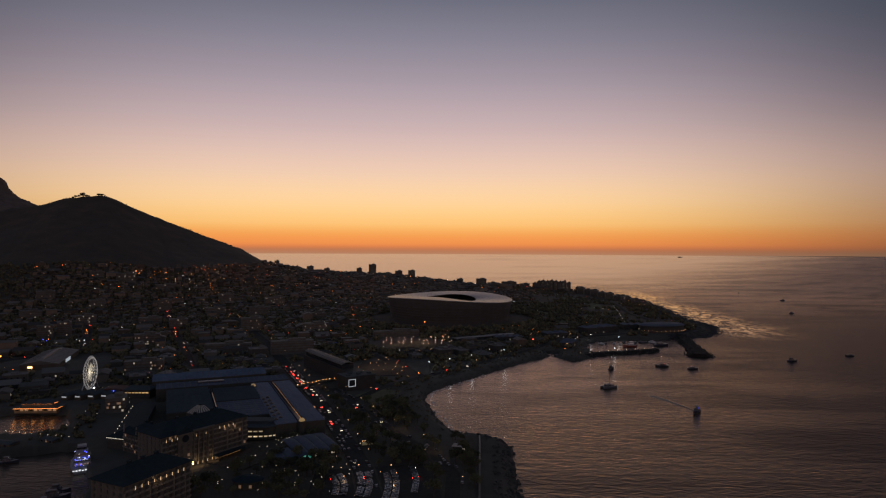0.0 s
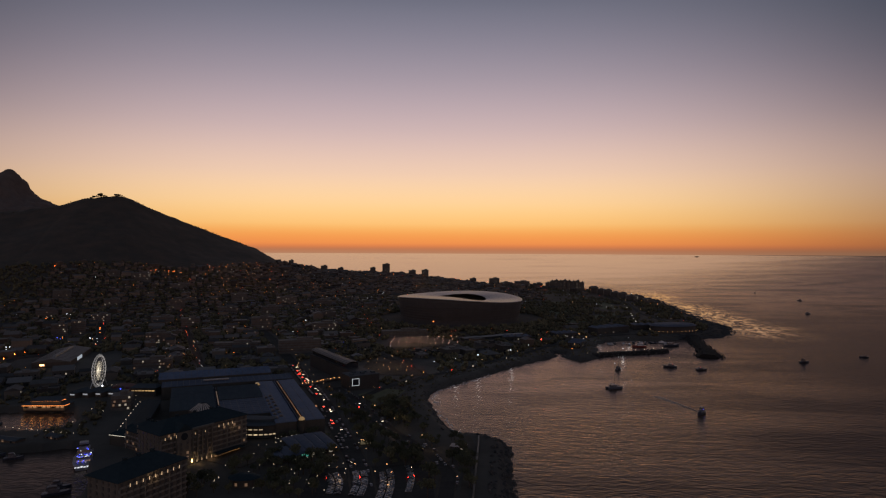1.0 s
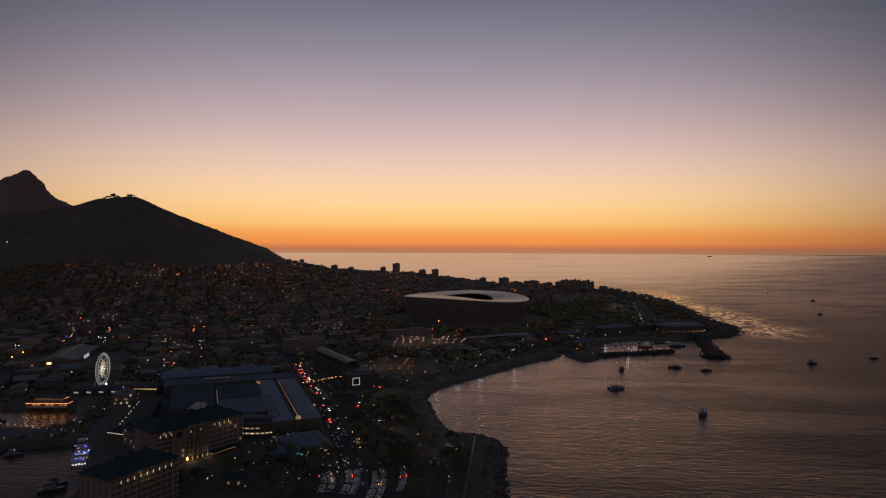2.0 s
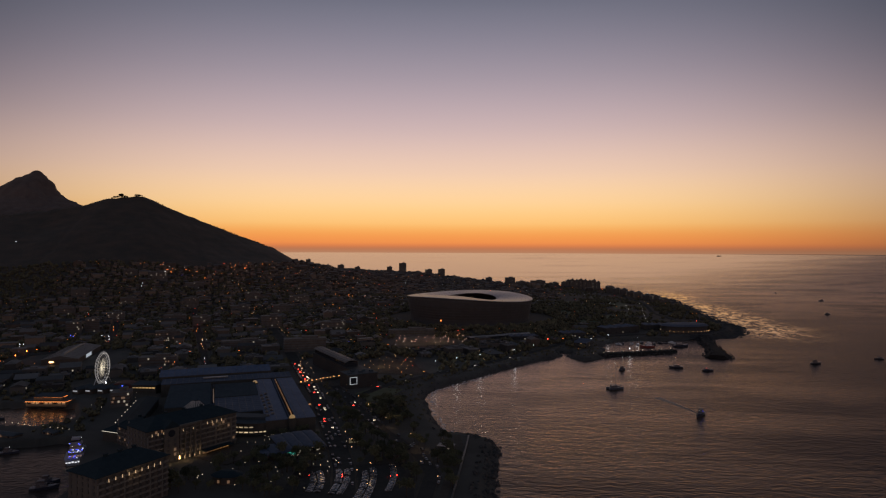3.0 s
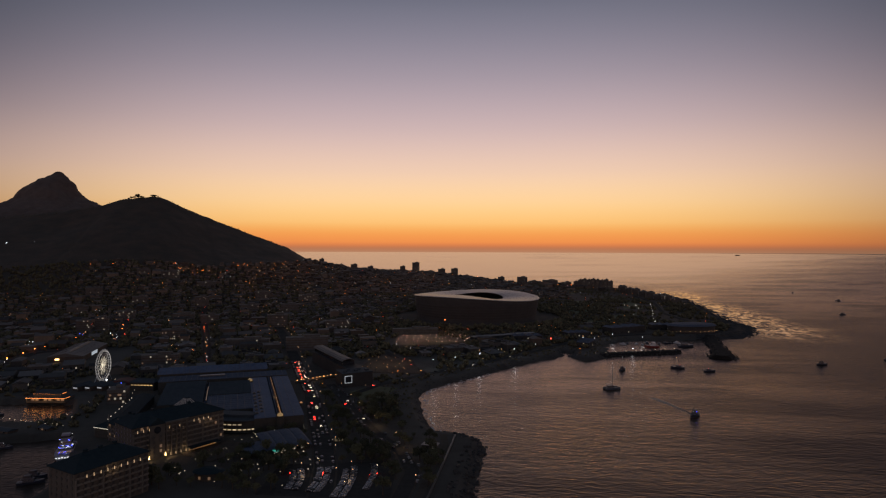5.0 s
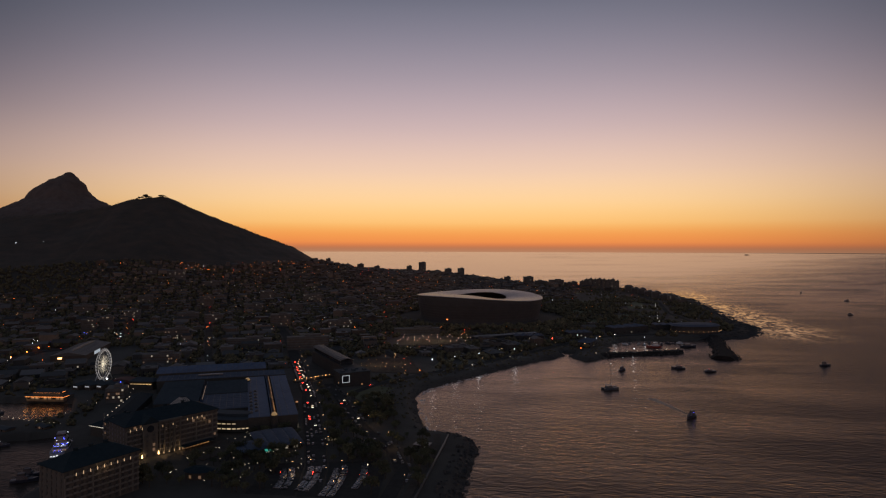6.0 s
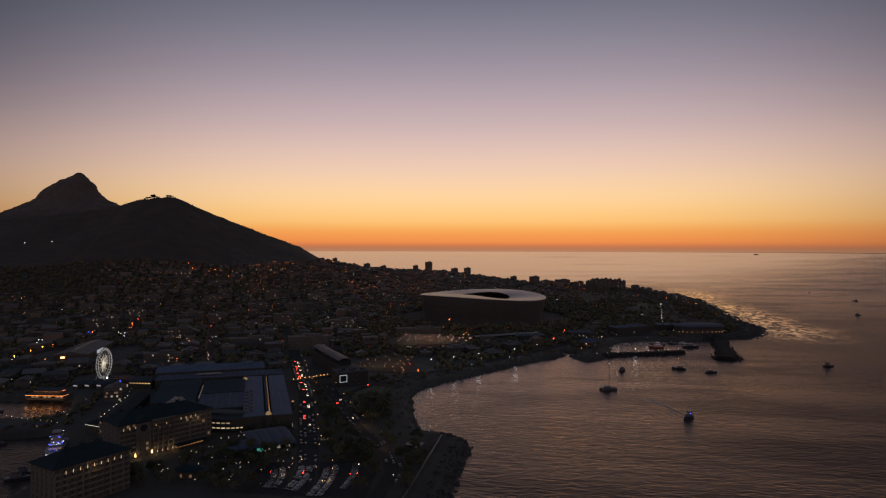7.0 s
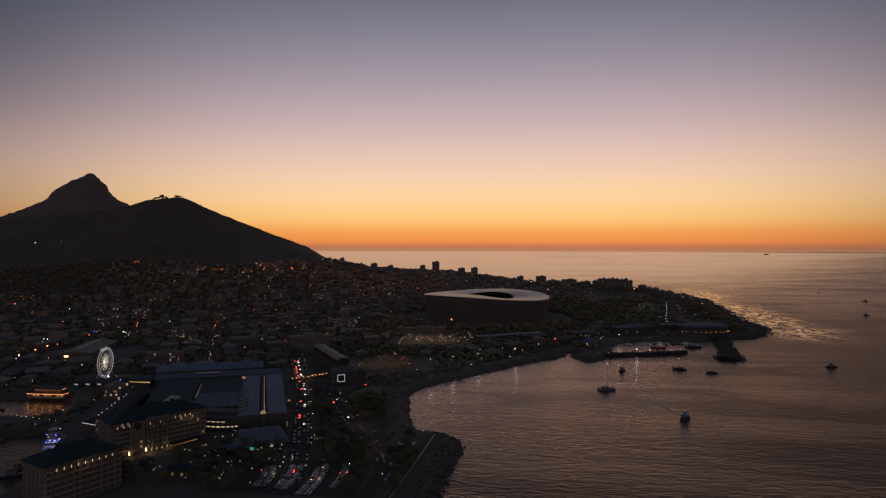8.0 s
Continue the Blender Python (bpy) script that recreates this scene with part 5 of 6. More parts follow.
for x, y, w, dp, h, turn, kind in near_sites:
    z = ground_at(x, y)
    style = "flat-roofed" if kind < 0.45 else "gabled"
    use = "warehouse" if w * dp > 430 else "town house"
    b = thing("warehouse" if use == "warehouse" else "town_house", (x, y, z), turn, "dim plastered %s %s in the dark town" % (style, use), "building", "buildings of the town")
    bm = bmesh.new()
    box(bm, 0, 0, -6, w, dp, h + 6)
    box(bm, 0, 0, h - 0.5, w + 0.5, dp + 0.5, 0.5)
    part("wall", bm, HOUSE_WALL, b)
    bm = bmesh.new()
    if kind < 0.45:
        for sx, sy, bw, bd in ((0, -dp / 2, w + 0.5, 0.5), (0, dp / 2, w + 0.5, 0.5), (-w / 2, 0, 0.5, dp), (w / 2, 0, 0.5, dp)):
            box(bm, sx, sy, h + 0.003, bw, bd, 1.0)
        box(bm, 0, 0, h + 0.003, w - 1, dp - 1, 0.2)
        box(bm, w * town.uniform(-0.25, 0.25), dp * town.uniform(-0.2, 0.2), h + 0.2, w * 0.3, dp * 0.3, 2.6)
    else:
        gable(bm, 0, 0, h + 0.4, w, dp, min(w, dp) * 0.2, hip=town.choice((0, 0, dp * 0.4)), over=0.5)
    part("roof", bm, HOUSE_ROOF, b)
    busy = 0.3 if town.random() < 0.13 else 0.03
    floors = max(1, int(h / 3.2))
    cols = max(2, int(w / 5))
    for s in range(min(2, floors)):
        for k in range(min(4, cols)):
            r = town.random()
            pick = WINDOW_WARM if r < busy else WINDOW_PALE if r < busy * 2 else WINDOW_DARK
            shared("window", pick, b, (-w / 2 + (k + 0.5) * w / min(4, cols), -dp / 2 - 0.08, 1.0 + s * 3.2))

wv, wf, rv, rf, lv, lf, pv, pf = [], [], [], [], [], [], [], []
for x, y, w, dp, h, turn, kind in far_sites:
    z, a = ground_at(x, y), radians(turn)
    put_box(wv, wf, x, y, z - 5, w, dp, h + 5, a)
    if kind < 0.5:
        put_box(rv, rf, x, y, z + h + 0.01, w + 0.6, dp + 0.6, 0.7, a)
        if kind < 0.25:
            put_box(rv, rf, x + w * 0.15, y, z + h + 0.7, w * 0.35, dp * 0.35, 2.6, a)
    else:
        put_gable(rv, rf, x, y, z + h + 0.01, w + 0.8, dp + 0.8, min(w, dp) * 0.22, a)
    for k in range(town.choice((0,) * 16 + (1, 2))):
        side = town.uniform(-0.4, 0.4) * w
        wx, wy = x + side * math.cos(a) + dp * 0.505 * math.sin(a), y + side * math.sin(a) - dp * 0.505 * math.cos(a)
        v, f = (lv, lf) if town.random() < 0.6 else (pv, pf)
        put_box(v, f, wx, wy, z + town.uniform(0.2, 0.75) * h, 2.0, 0.5, 1.7, a)
bulk("town_walls", wv, wf, CITY_WALL, "dense dim blocks of the town on the slope", "buildings")
bulk("town_roofs", rv, rf, surface("town_roof", (0.017, 0.016, 0.016), (0.11, 0.097, 0.09), 0.75, grain=0.2, random_by="island"), "dark flat and gabled roofs of the town", "roofs")
bulk("warm_windows", lv, lf, lamp_glow("far_warm_window", (1.0, 0.45, 0.15), 0.22), "small warm lit windows of the town", "windows")
bulk("pale_windows", pv, pf, lamp_glow("far_pale_window", (1.0, 0.85, 0.62), 0.2), "small pale lit windows of the town", "windows")

# street lights of the far town: too many and too small to be told apart
groups = {"amber": ([], []), "white": ([], []), "red": ([], []), "blue": ([], []), "yellow": ([], [])}


def town_light(colour, x, y, z, r):
    put_bulb(*groups[colour], x, y, z, r)


for k in range(34000):
    y = 600 + 2500 * town.random() ** 0.8
    x = town.uniform(-0.95 * y, 620)
    if not free(x, y, 2) or bare_hill(x, y, 715) or on_slope(x, y):
        continue
    # lights stand thick under the hill and thin out towards the park
    patchy = min(1.6, max(0.15, 0.75 + 0.9 * float(rough(np.float64(x), np.float64(y), 210, 41))))
    want = (0.19 + 0.55 * math.exp(-((y - 2060) / 330) ** 2) * (x < -150) * min(1, max(0.35, -(x + 60) / 700)) + 0.08 * (y < 1000)) * patchy
    if in_park(x, y):
        want = 0.05
    if town.random() > want:
        continue
    c = town.random()
    colour = "amber" if c < 0.50 else "yellow" if c < 0.72 else "white" if c < 0.87 else "red" if c < 0.985 else "blue"
    size = (0.2 + 0.26 * math.hypot(x, y) / 1000) * town.choice((0.15, 0.17, 0.2, 0.24, 0.29, 0.36, 0.6))
    town_light(colour, x, y, ground_at(x, y) + town.uniform(5, 9), size)
for road_name in ("hill_street", "dock_road", "cross_street", "stadium_road"):
    pts = ROADS[road_name][0]
    for (ax, ay), (bx, by) in zip(pts, pts[1:]):
        n = int(math.hypot(bx - ax, by - ay) / 17)
        for i in range(n):
            t = (i + town.random()) / max(1, n)
            x, y = ax + (bx - ax) * t, ay + (by - ay) * t
            if town.random() < 0.6:
                town_light(town.choice(("red", "red", "white", "yellow", "amber")), x + town.uniform(-4, 4), y, ground_at(x, y) + town.uniform(1, 7), town.uniform(0.16, 0.42) * (0.6 + y / 1800))
for x, y, colour, size in [(158, 1050, "red", 1.0), (205, 1000, "yellow", 0.35), (222, 1035, "amber", 0.4), (232, 1062, "white", 0.35), (195, 965, "amber", 0.3), (240, 1080, "yellow", 0.4), (214, 1070, "white", 0.3), (-589, 785, "amber", 0.9), (-599, 826, "amber", 0.8), (-610, 862, "amber", 0.9), (-653, 1022, "blue", 0.9), (-640, 1010, "blue", 0.7), (-617, 949, "blue", 0.5), (-345, 655, "blue", 0.9)] + [(-704 + 6 * k, 924, "white", 0.5) for k in range(8)]:
    town_light(colour, x, y, ground_at(x, y) + 7, size)
for colour, rgb, power in (("amber", (1.0, 0.18, 0.025), 17), ("white", (0.85, 0.92, 1.0), 8), ("red", (1.0, 0.05, 0.025), 10), ("blue", (0.06, 0.1, 1.0), 2.2), ("yellow", (1.0, 0.5, 0.2), 8)):
    bulk(colour + "_lights", *groups[colour], lamp_glow("far_%s_lamp" % colour, rgb, power), "scattered %s street and house lights of the town" % colour, "lights")
# two lights high on the hill road
for hx, hy in ((-1461, 1939), (-1532, 1905)):
    bm = bmesh.new()
    z = ground_at(hx, hy)
    rod(bm, (hx, hy, z - 1), (hx, hy, z + 8), 0.15, 5)
    hill_lamp = alone("hill_lamp", bm, DARK_STEEL, "single white lamp on the dark hillside", "lamp", "lamps on the hillside")
    bm = bmesh.new()
    blob(bm, hx, hy, z + 8.6, 0.9)
    part("lamp_head", bm, WHITE, hill_lamp, "lit lamp head")


# ---- street lamps ----
def lamp_master(name, high, head, glow_mat, label, group):
    ob = thing(name, (0, 0, -300), 0, label, "lamp", group)
    bm = bmesh.new()
    rod(bm, (0, 0, -1), (0, 0, high), 0.14, 6, 0.08)
    part("pole", bm, DARK_STEEL, ob)
    bm = bmesh.new()
    rod(bm, (0, 0, high - 0.15), (0.9, 0, high + 0.1), 0.07, 5)
    part("arm", bm, DARK_STEEL, ob)
    bm = bmesh.new()
    blob(bm, 0.9, 0, high + 0.05, head, 0.7)
    part("lamp_head", bm, glow_mat, ob, "lit lamp head")
    return ob


lamp_rng = random.Random(5)
LAMPS = []
for k in range(40):
    LAMPS.append(("car_park", -92 + 12.2 * (k % 10) + lamp_rng.uniform(-4, 4), 986 + 22 * (k // 10) + 1.6 * (k % 10) + lamp_rng.uniform(-7, 7)))
for k in range(24):
    LAMPS.append(("market", -104 + 11 * (k % 6) + lamp_rng.uniform(-3, 3), 780 + 24 * (k // 6) + lamp_rng.uniform(-5, 5)))
for k in range(11):
    LAMPS.append(("arch", -163 + 3.6 * k, 706 + 3.7 * k))
for k in range(7):
    LAMPS.append(("market", -166 - 5 * k, 728 + 15 * k))
for x, y in ((-13, 806), (14, 829), (45, 858), (95, 905), (268, 1099), (276, 978), (320, 1104), (200, 1060)):
    LAMPS.append(("shore", x, y))
for road_name, step in (("quay_road", 34), ("shore_road", 38), ("beach_road", 62)):
    pts, width = ROADS[road_name]
    for (ax, ay), (bx, by) in zip(pts, pts[1:]):
        n = max(1, int(math.hypot(bx - ax, by - ay) / step))
        for i in range(n):
            t = (i + 0.5) / n
            d = Vector((bx - ax, by - ay)).normalized()
            LAMPS.append(("road", ax + (bx - ax) * t + d.y * (width / 2 + 1), ay + (by - ay) * t - d.x * (width / 2 + 1)))
# promenade lamps of the point
for k in range(9):
    LAMPS.append(("point", 487 - 94 * k / 8, 1748 - 429 * k / 8))
for x, y in ((431, 1673), (421, 1600), (402, 1670), (409, 1640)):
    LAMPS.append(("point", x, y))
for x, y in ((-68, 428), (-64, 412), (-33, 435), (-30, 419), (-30, 397), (-56, 434)):
    LAMPS.append(("market", x, y))
for x, y in ((-144, 448), (-140, 458), (-137, 462), (-124, 464), (-115, 461), (-108, 458), (-158, 418), (-155, 417), (-150, 415), (-145, 413), (-133, 500), (-130, 498), (-127, 497), (-123, 496), (-120, 498), (-117, 501), (-114, 503)):
    LAMPS.append(("garden", x, y))
for k in range(12):
    LAMPS.append(("garden", -380 + 7 * k, 524 - 1.6 * k))
    LAMPS.append(("garden", lamp_rng.uniform(-335, -285), lamp_rng.uniform(515, 645)))
    LAMPS.append(("garden", lamp_rng.uniform(-440, -300), lamp_rng.uniform(660, 760)))
for k in range(62):
    LAMPS.append(("garden", lamp_rng.uniform(-150, -60), lamp_rng.uniform(392, 500)))
masters = {
    "car_park": lamp_master("car_park_lamp", 8, 0.32, lamp_glow("car_park_glow", (1.0, 0.5, 0.34), 14), "lit lamp post over the bright car park", "lamps of the car park"),
    "market": lamp_master("market_lamp", 6, 0.24, lamp_glow("market_glow", (1.0, 0.45, 0.16), 6.5), "warm lamp post beside the market car park", "lamps of the market"),
    "arch": lamp_master("bridge_lamp", 3.2, 0.42, lamp_glow("bridge_glow", (1.0, 0.42, 0.12), 8), "amber lamp in a row along the footbridge", "lamps of the footbridge"),
    "shore": lamp_master("shore_lamp", 12, 0.45, lamp_glow("shore_glow", (0.82, 0.92, 1.0), 9), "tall bright white lamp post near the water", "lamps of the shore"),
    "road": lamp_master("street_lamp", 8, 0.3, lamp_glow("road_glow", (1.0, 0.55, 0.25), 3.4), "street lamp beside the waterfront road", "lamps of the road"),
    "point": lamp_master("promenade_lamp", 7, 0.5, lamp_glow("promenade_glow", (1.0, 0.92, 0.8), 5), "pale lamp post along the promenade of the point", "lamps of the promenade"),
    "garden": lamp_master("garden_lamp", 3.5, 0.24, lamp_glow("garden_glow", (1.0, 0.8, 0.55), 2.2), "low garden lamp near the hotel", "lamps of the hotel garden"),
}
for kind, x, y in LAMPS:
    copy_thing(masters[kind], pose(x, y, ground_at(x, y), 0, 0, lamp_rng.uniform(0, 360)))
for ob in masters.values():
    for p in list(ob.children_recursive) + [ob]:
        bpy.data.objects.remove(p)
bm = bmesh.new()
rod(bm, (-29, 1170, 4), (-29, 1170, 26), 0.3, 6)
beacon = alone("beacon", bm, DARK_STEEL, "tall mast with a strong orange lamp near the stadium", "lamp")
bm = bmesh.new()
blob(bm, 0, 0, 0, 1.1, 0.8, 2)
ob = part("lamp_head", bm, lamp_glow("orange_beacon", (1.0, 0.2, 0.03), 5), beacon, "strong orange lamp")
ob.matrix_basis = pose(-29, 1170, 26.8)


# the light that the tall shore lamps throw on the water
for x, y in ((-13, 806), (14, 829), (45, 858), (95, 905), (268, 1099), (276, 978), (320, 1104)):
    flood = bpy.data.lights.new("shore_light", "POINT")
    flood.energy, flood.color, flood.shadow_soft_size = 800, (0.66, 0.82, 1.0), 1.6
    new("shore_light", flood).matrix_basis = pose(x, y, ground_at(x, y) + 12.8)


# warm light of the car park lamps, the hotel uplights and the quay restaurant
def warm_light(x, y, z, watts, colour):
    data = bpy.data.lights.new("warm_light", "POINT")
    data.energy, data.color, data.shadow_soft_size = watts, colour, 1.2
    new("warm_light", data).matrix_basis = pose(x, y, z)


GOLD, PEACH, ORANGE = (1.0, 0.74, 0.4), (1.0, 0.62, 0.3), (1.0, 0.5, 0.16)
for x, y in ((-70, 1030), (-28, 1042)):
    warm_light(x, y, 14, 4200, GOLD)
for x, y in ((-88, 815), (-62, 838)):
    warm_light(x, y, 12, 1200, (1.0, 0.66, 0.36))
for x, y, z, watts in ((-183.5, 436, 8, 240), (-174.9, 448.3, 8, 420), (-168, 458, 8, 320), (-156, 475, 24, 160), (-161.5, 361, 27, 200)):
    warm_light(x, y, z, watts, PEACH)
for k in range(5):
    warm_light(-409 + 9 * k, 595, 7.6, 260, ORANGE)
warm_light(-145, 724, 9, 300, ORANGE)
warm_light(-29, 1166, 26, 500, (1.0, 0.4, 0.1))
for x, y, z, watts in ((-38, 540, 14, 900), (-4, 482, 14, 700), (-62, 600, 12, 420), (-65, 421, 9, 190), (-31, 417, 9, 190), (-100, 492, 10, 150)):
    warm_light(x, y, z, watts, PEACH)


# footbridge under the amber lamps
bridge = thing("footbridge", (-145, 724.5, 5), 45.8, "low footbridge with a pale lit parapet", "bridge")
bm = bmesh.new()
box(bm, 0, 0, 0.3, 54, 4, 0.6)
for k in range(7):
    box(bm, -24 + 8 * k, 0, -1, 0.8, 3, 1.3)
part("deck", bm, PAVING, bridge)
for y in (-2, 2):
    bm = bmesh.new()
    box(bm, 0, y, 0.9, 54, 0.2, 1.1)
    part("parapet", bm, SHEET_PALE, bridge)


# ---- cars ----
def car_master(name, tail, front, label):
    ob = thing(name, (0, 0, -300), 0, label, "car", "cars by the waterfront")
    bm = bmesh.new()
    side = [(-2.15, 0.35), (2.15, 0.35), (2.2, 0.75), (1.9, 0.95), (0.9, 1.0), (-1.8, 1.02), (-2.15, 0.9)]
    rows = [[bm.verts.new((x, y, z)) for x, z in side] for y in (-0.88, 0.88)]
    bm.faces.new(rows[0])
    bm.faces.new(rows[1][::-1])
    for i in range(len(side)):
        j = (i + 1) % len(side)
        bm.faces.new((rows[0][i], rows[1][i], rows[1][j], rows[0][j]))
    box(bm, -0.35, 0, 1.42, 1.7, 1.45, 0.06)
    part("body", bm, CAR_PAINT, ob)
    bm = bmesh.new()
    v = box(bm, -0.4, 0, 0.98, 2.7, 1.62, 0.45, taper=0.72)
    part("cabin_glass", bm, GLASS, ob)
    for x in (-1.35, 1.35):
        for y in (-0.8, 0.8):
            bm = bmesh.new()
            rod(bm, (x, y - 0.12, 0.33), (x, y + 0.12, 0.33), 0.33, 10)
            part("wheel", bm, RUBBER, ob)
    for y in (-0.62, 0.62):
        for x, m, n in ((-2.17, tail, "tail_light"), (2.17, front, "headlight")):
            bm = bmesh.new()
            box(bm, x, y, 0.58, 0.1, 0.5, 0.32)
            part(n, bm, m, ob)
    return ob


LENS_OFF = surface("lamp_lens", (0.08, 0.03, 0.03), (0.16, 0.06, 0.06), 0.2, grain=3)
CARS = {
    "parked": car_master("parked_car", LENS_OFF, WHITE_HULL, "parked car with its lamps off"),
    "leaving": car_master("queueing_car", lamp_glow("brake_light", (1.0, 0.035, 0.02), 18), WHITE_HULL, "car in the traffic queue with red tail lights"),
    "coming": car_master("oncoming_car", LENS_OFF, lamp_glow("headlight_glow", (1.0, 0.8, 0.55), 6), "oncoming car with headlights on"),
}
car_rng = random.Random(8)


def put_car(kind, x, y, z, turn):
    copy_thing(CARS[kind], pose(x, y, z, 0, 0, turn))


# rows of parked cars on the near car park, each row slightly fanned
for ax, ay, bx, by in ((-67, 396, -76, 430), (-61.5, 395, -70.5, 432), (-52, 390, -57, 436), (-46.5, 390, -51.5, 437), (-34, 386, -39, 440), (-28.5, 386, -33.5, 441), (-16, 400, -21, 449)):
    n = int(math.hypot(bx - ax, by - ay) / 2.7)
    for i in range(n):
        if car_rng.random() < 0.88:
            t = i / n
            bend = 2.5 * math.sin(t * 3)
            put_car("parked" if car_rng.random() > 0.06 else car_rng.choice(("leaving", "coming")), ax + (bx - ax) * t + bend, ay + (by - ay) * t, 5.1, car_rng.choice((0, 180)) + car_rng.uniform(-5, 5))
# traffic and kerbside cars
for road_name, lanes, gap, y0, y1 in (("quay_road", ((-5.6, "parked"), (-2.0, "leaving"), (2.0, "coming"), (5.6, "parked")), 9, 400, 830),
                                      ("shore_road", ((-2.4, "leaving"), (2.4, "coming"), (6.4, "parked")), 12, 400, 700),
                                      ("beach_road", ((-2.2, "leaving"), (2.2, "coming")), 40, 640, 1000)):
    pts = ROADS[road_name][0]
    for (ax, ay), (bx, by) in zip(pts, pts[1:]):
        long = math.hypot(bx - ax, by - ay)
        d = Vector((bx - ax, by - ay)) / long
        head = math.degrees(math.atan2(d.y, d.x))
        for off, kind in lanes:
            s = car_rng.uniform(0, gap)
            while s < long:
                x, y = ax + d.x * s + d.y * off, ay + d.y * s - d.x * off
                if y0 < y < y1 and car_rng.random() < (0.6 if kind == "parked" else 0.45):
                    lit = kind if car_rng.random() < (0.85 if y > 560 else 0.25) * (1 if road_name == "quay_road" else 0.5) or kind == "parked" else "parked"
                    put_car(lit, x, y, ground_at(x, y) + 0.32, head + (180 if kind == "coming" else 0) + car_rng.uniform(-3, 3))
                s += gap * car_rng.uniform(0.65, 1.4)
for ob in CARS.values():
    for p in list(ob.children_recursive) + [ob]:
        bpy.data.objects.remove(p)


# ---- boats ----
def boat(name, x, y, turn, long, hull_mat, label, mast=0.0, cabin=1, lights=(), group="boats in the bay", twin=False):
    """A hull with deck, cabin, windows, rail and masts; its bow points along local x."""
    b = thing(name, (x, y, 0), turn, label, "boat", group)
    k = long / 12
    for oy in ((-1.9 * k, 1.9 * k) if twin else (0,)):
        bm = bmesh.new()
        half = (0.75 if twin else 1.9) * k
        rows = []
        for f, wide, up in ((-0.5, 0.8, 0), (-0.3, 1.0, 0), (0.1, 1.0, 0.1), (0.35, 0.65, 0.35), (0.5, 0.04, 0.6)):
            rows.append([bm.verts.new((f * long, oy + s * half * wide * g, z)) for s, g, z in
                         ((-1, 1, (1.35 + up) * k), (-1, 0.8, 0.1), (0, 0.0, -0.7 * k), (1, 0.8, 0.1), (1, 1, (1.35 + up) * k))])
        for p, q in zip(rows, rows[1:]):
            for i in range(4):
                bm.faces.new((p[i], p[i + 1], q[i + 1], q[i]))
            bm.faces.new((p[4], p[0], q[0], q[4]))
        bm.faces.new(rows[0])
        bm.faces.new(rows[-1][::-1])
        part("hull", bm, hull_mat, b)
    z = 1.36 * k
    if twin:
        bm = bmesh.new()
        box(bm, -0.05 * long, 0, z - 0.5 * k, long * 0.6, 4.6 * k, 0.5 * k)
        part("deck", bm, hull_mat, b)
    for c in range(cabin):
        bm = bmesh.new()
        box(bm, (-0.08 - 0.04 * c) * long, 0, z, long * (0.42 - 0.12 * c), (2.7 - 0.5 * c) * k, 1.5 * k, taper=0.86)
        cab = part("cabin", bm, hull_mat if hull_mat in (DARK_HULL, GREY_HULL) or cabin == 3 else WHITE_HULL, b)
        bm = bmesh.new()
        box(bm, (-0.08 - 0.04 * c) * long, 0, z + 0.6 * k, long * (0.42 - 0.12 * c) * 0.94 + 0.1, (2.7 - 0.5 * c) * k * 0.95 + 0.1, 0.5 * k, taper=0.95)
        part("window_band", bm, GLASS, cab)
        z += 1.5 * k
    if mast:
        bm = bmesh.new()
        rod(bm, (0.05 * long, 0, 1.3 * k), (0.05 * long, 0, mast), 0.16 if mast < 15 else 0.28, 6, 0.1)
        m = part("mast", bm, DARK_STEEL, b)
        bm = bmesh.new()
        rod(bm, (0.05 * long, 0, mast * 0.75), (0.05 * long, -0.9 * k, mast * 0.75), 0.1, 5)
        rod(bm, (0.05 * long, 0, mast * 0.75), (0.05 * long, 0.9 * k, mast * 0.75), 0.1, 5)
        part("spreader", bm, DARK_STEEL, m)
        if mast > 15:
            bm = bmesh.new()
            rod(bm, (0.05 * long, 0, 3.6 * k), (-0.36 * long, 0, 3.9 * k), 0.32, 6)
            part("boom", bm, SAIL, b, "boom with rolled sail")
            for x1 in (0.47, -0.47):
                bm = bmesh.new()
                rod(bm, (0.05 * long, 0, mast * 0.98), (x1 * long, 0, 1.7 * k), 0.05, 4)
                part("stay", bm, DARK_STEEL, b)
    bm = bmesh.new()
    for s in (-1, 1):
        rod(bm, (-0.45 * long, s * 1.5 * k, 2.1 * k), (0.3 * long, s * 1.3 * k, 2.4 * k), 0.05, 4)
        for f in (-0.4, -0.1, 0.2):
            rod(bm, (f * long, s * 1.45 * k, 1.3 * k), (f * long, s * 1.45 * k, 2.25 * k), 0.05, 4)
    part("rail", bm, STEEL, b)
    for lx, ly, lz, size, m in lights:
        bm = bmesh.new()
        blob(bm, lx * long, ly * k, lz, size)
        part("boat_lamp", bm, m, b, "lit boat lamp")
    return b


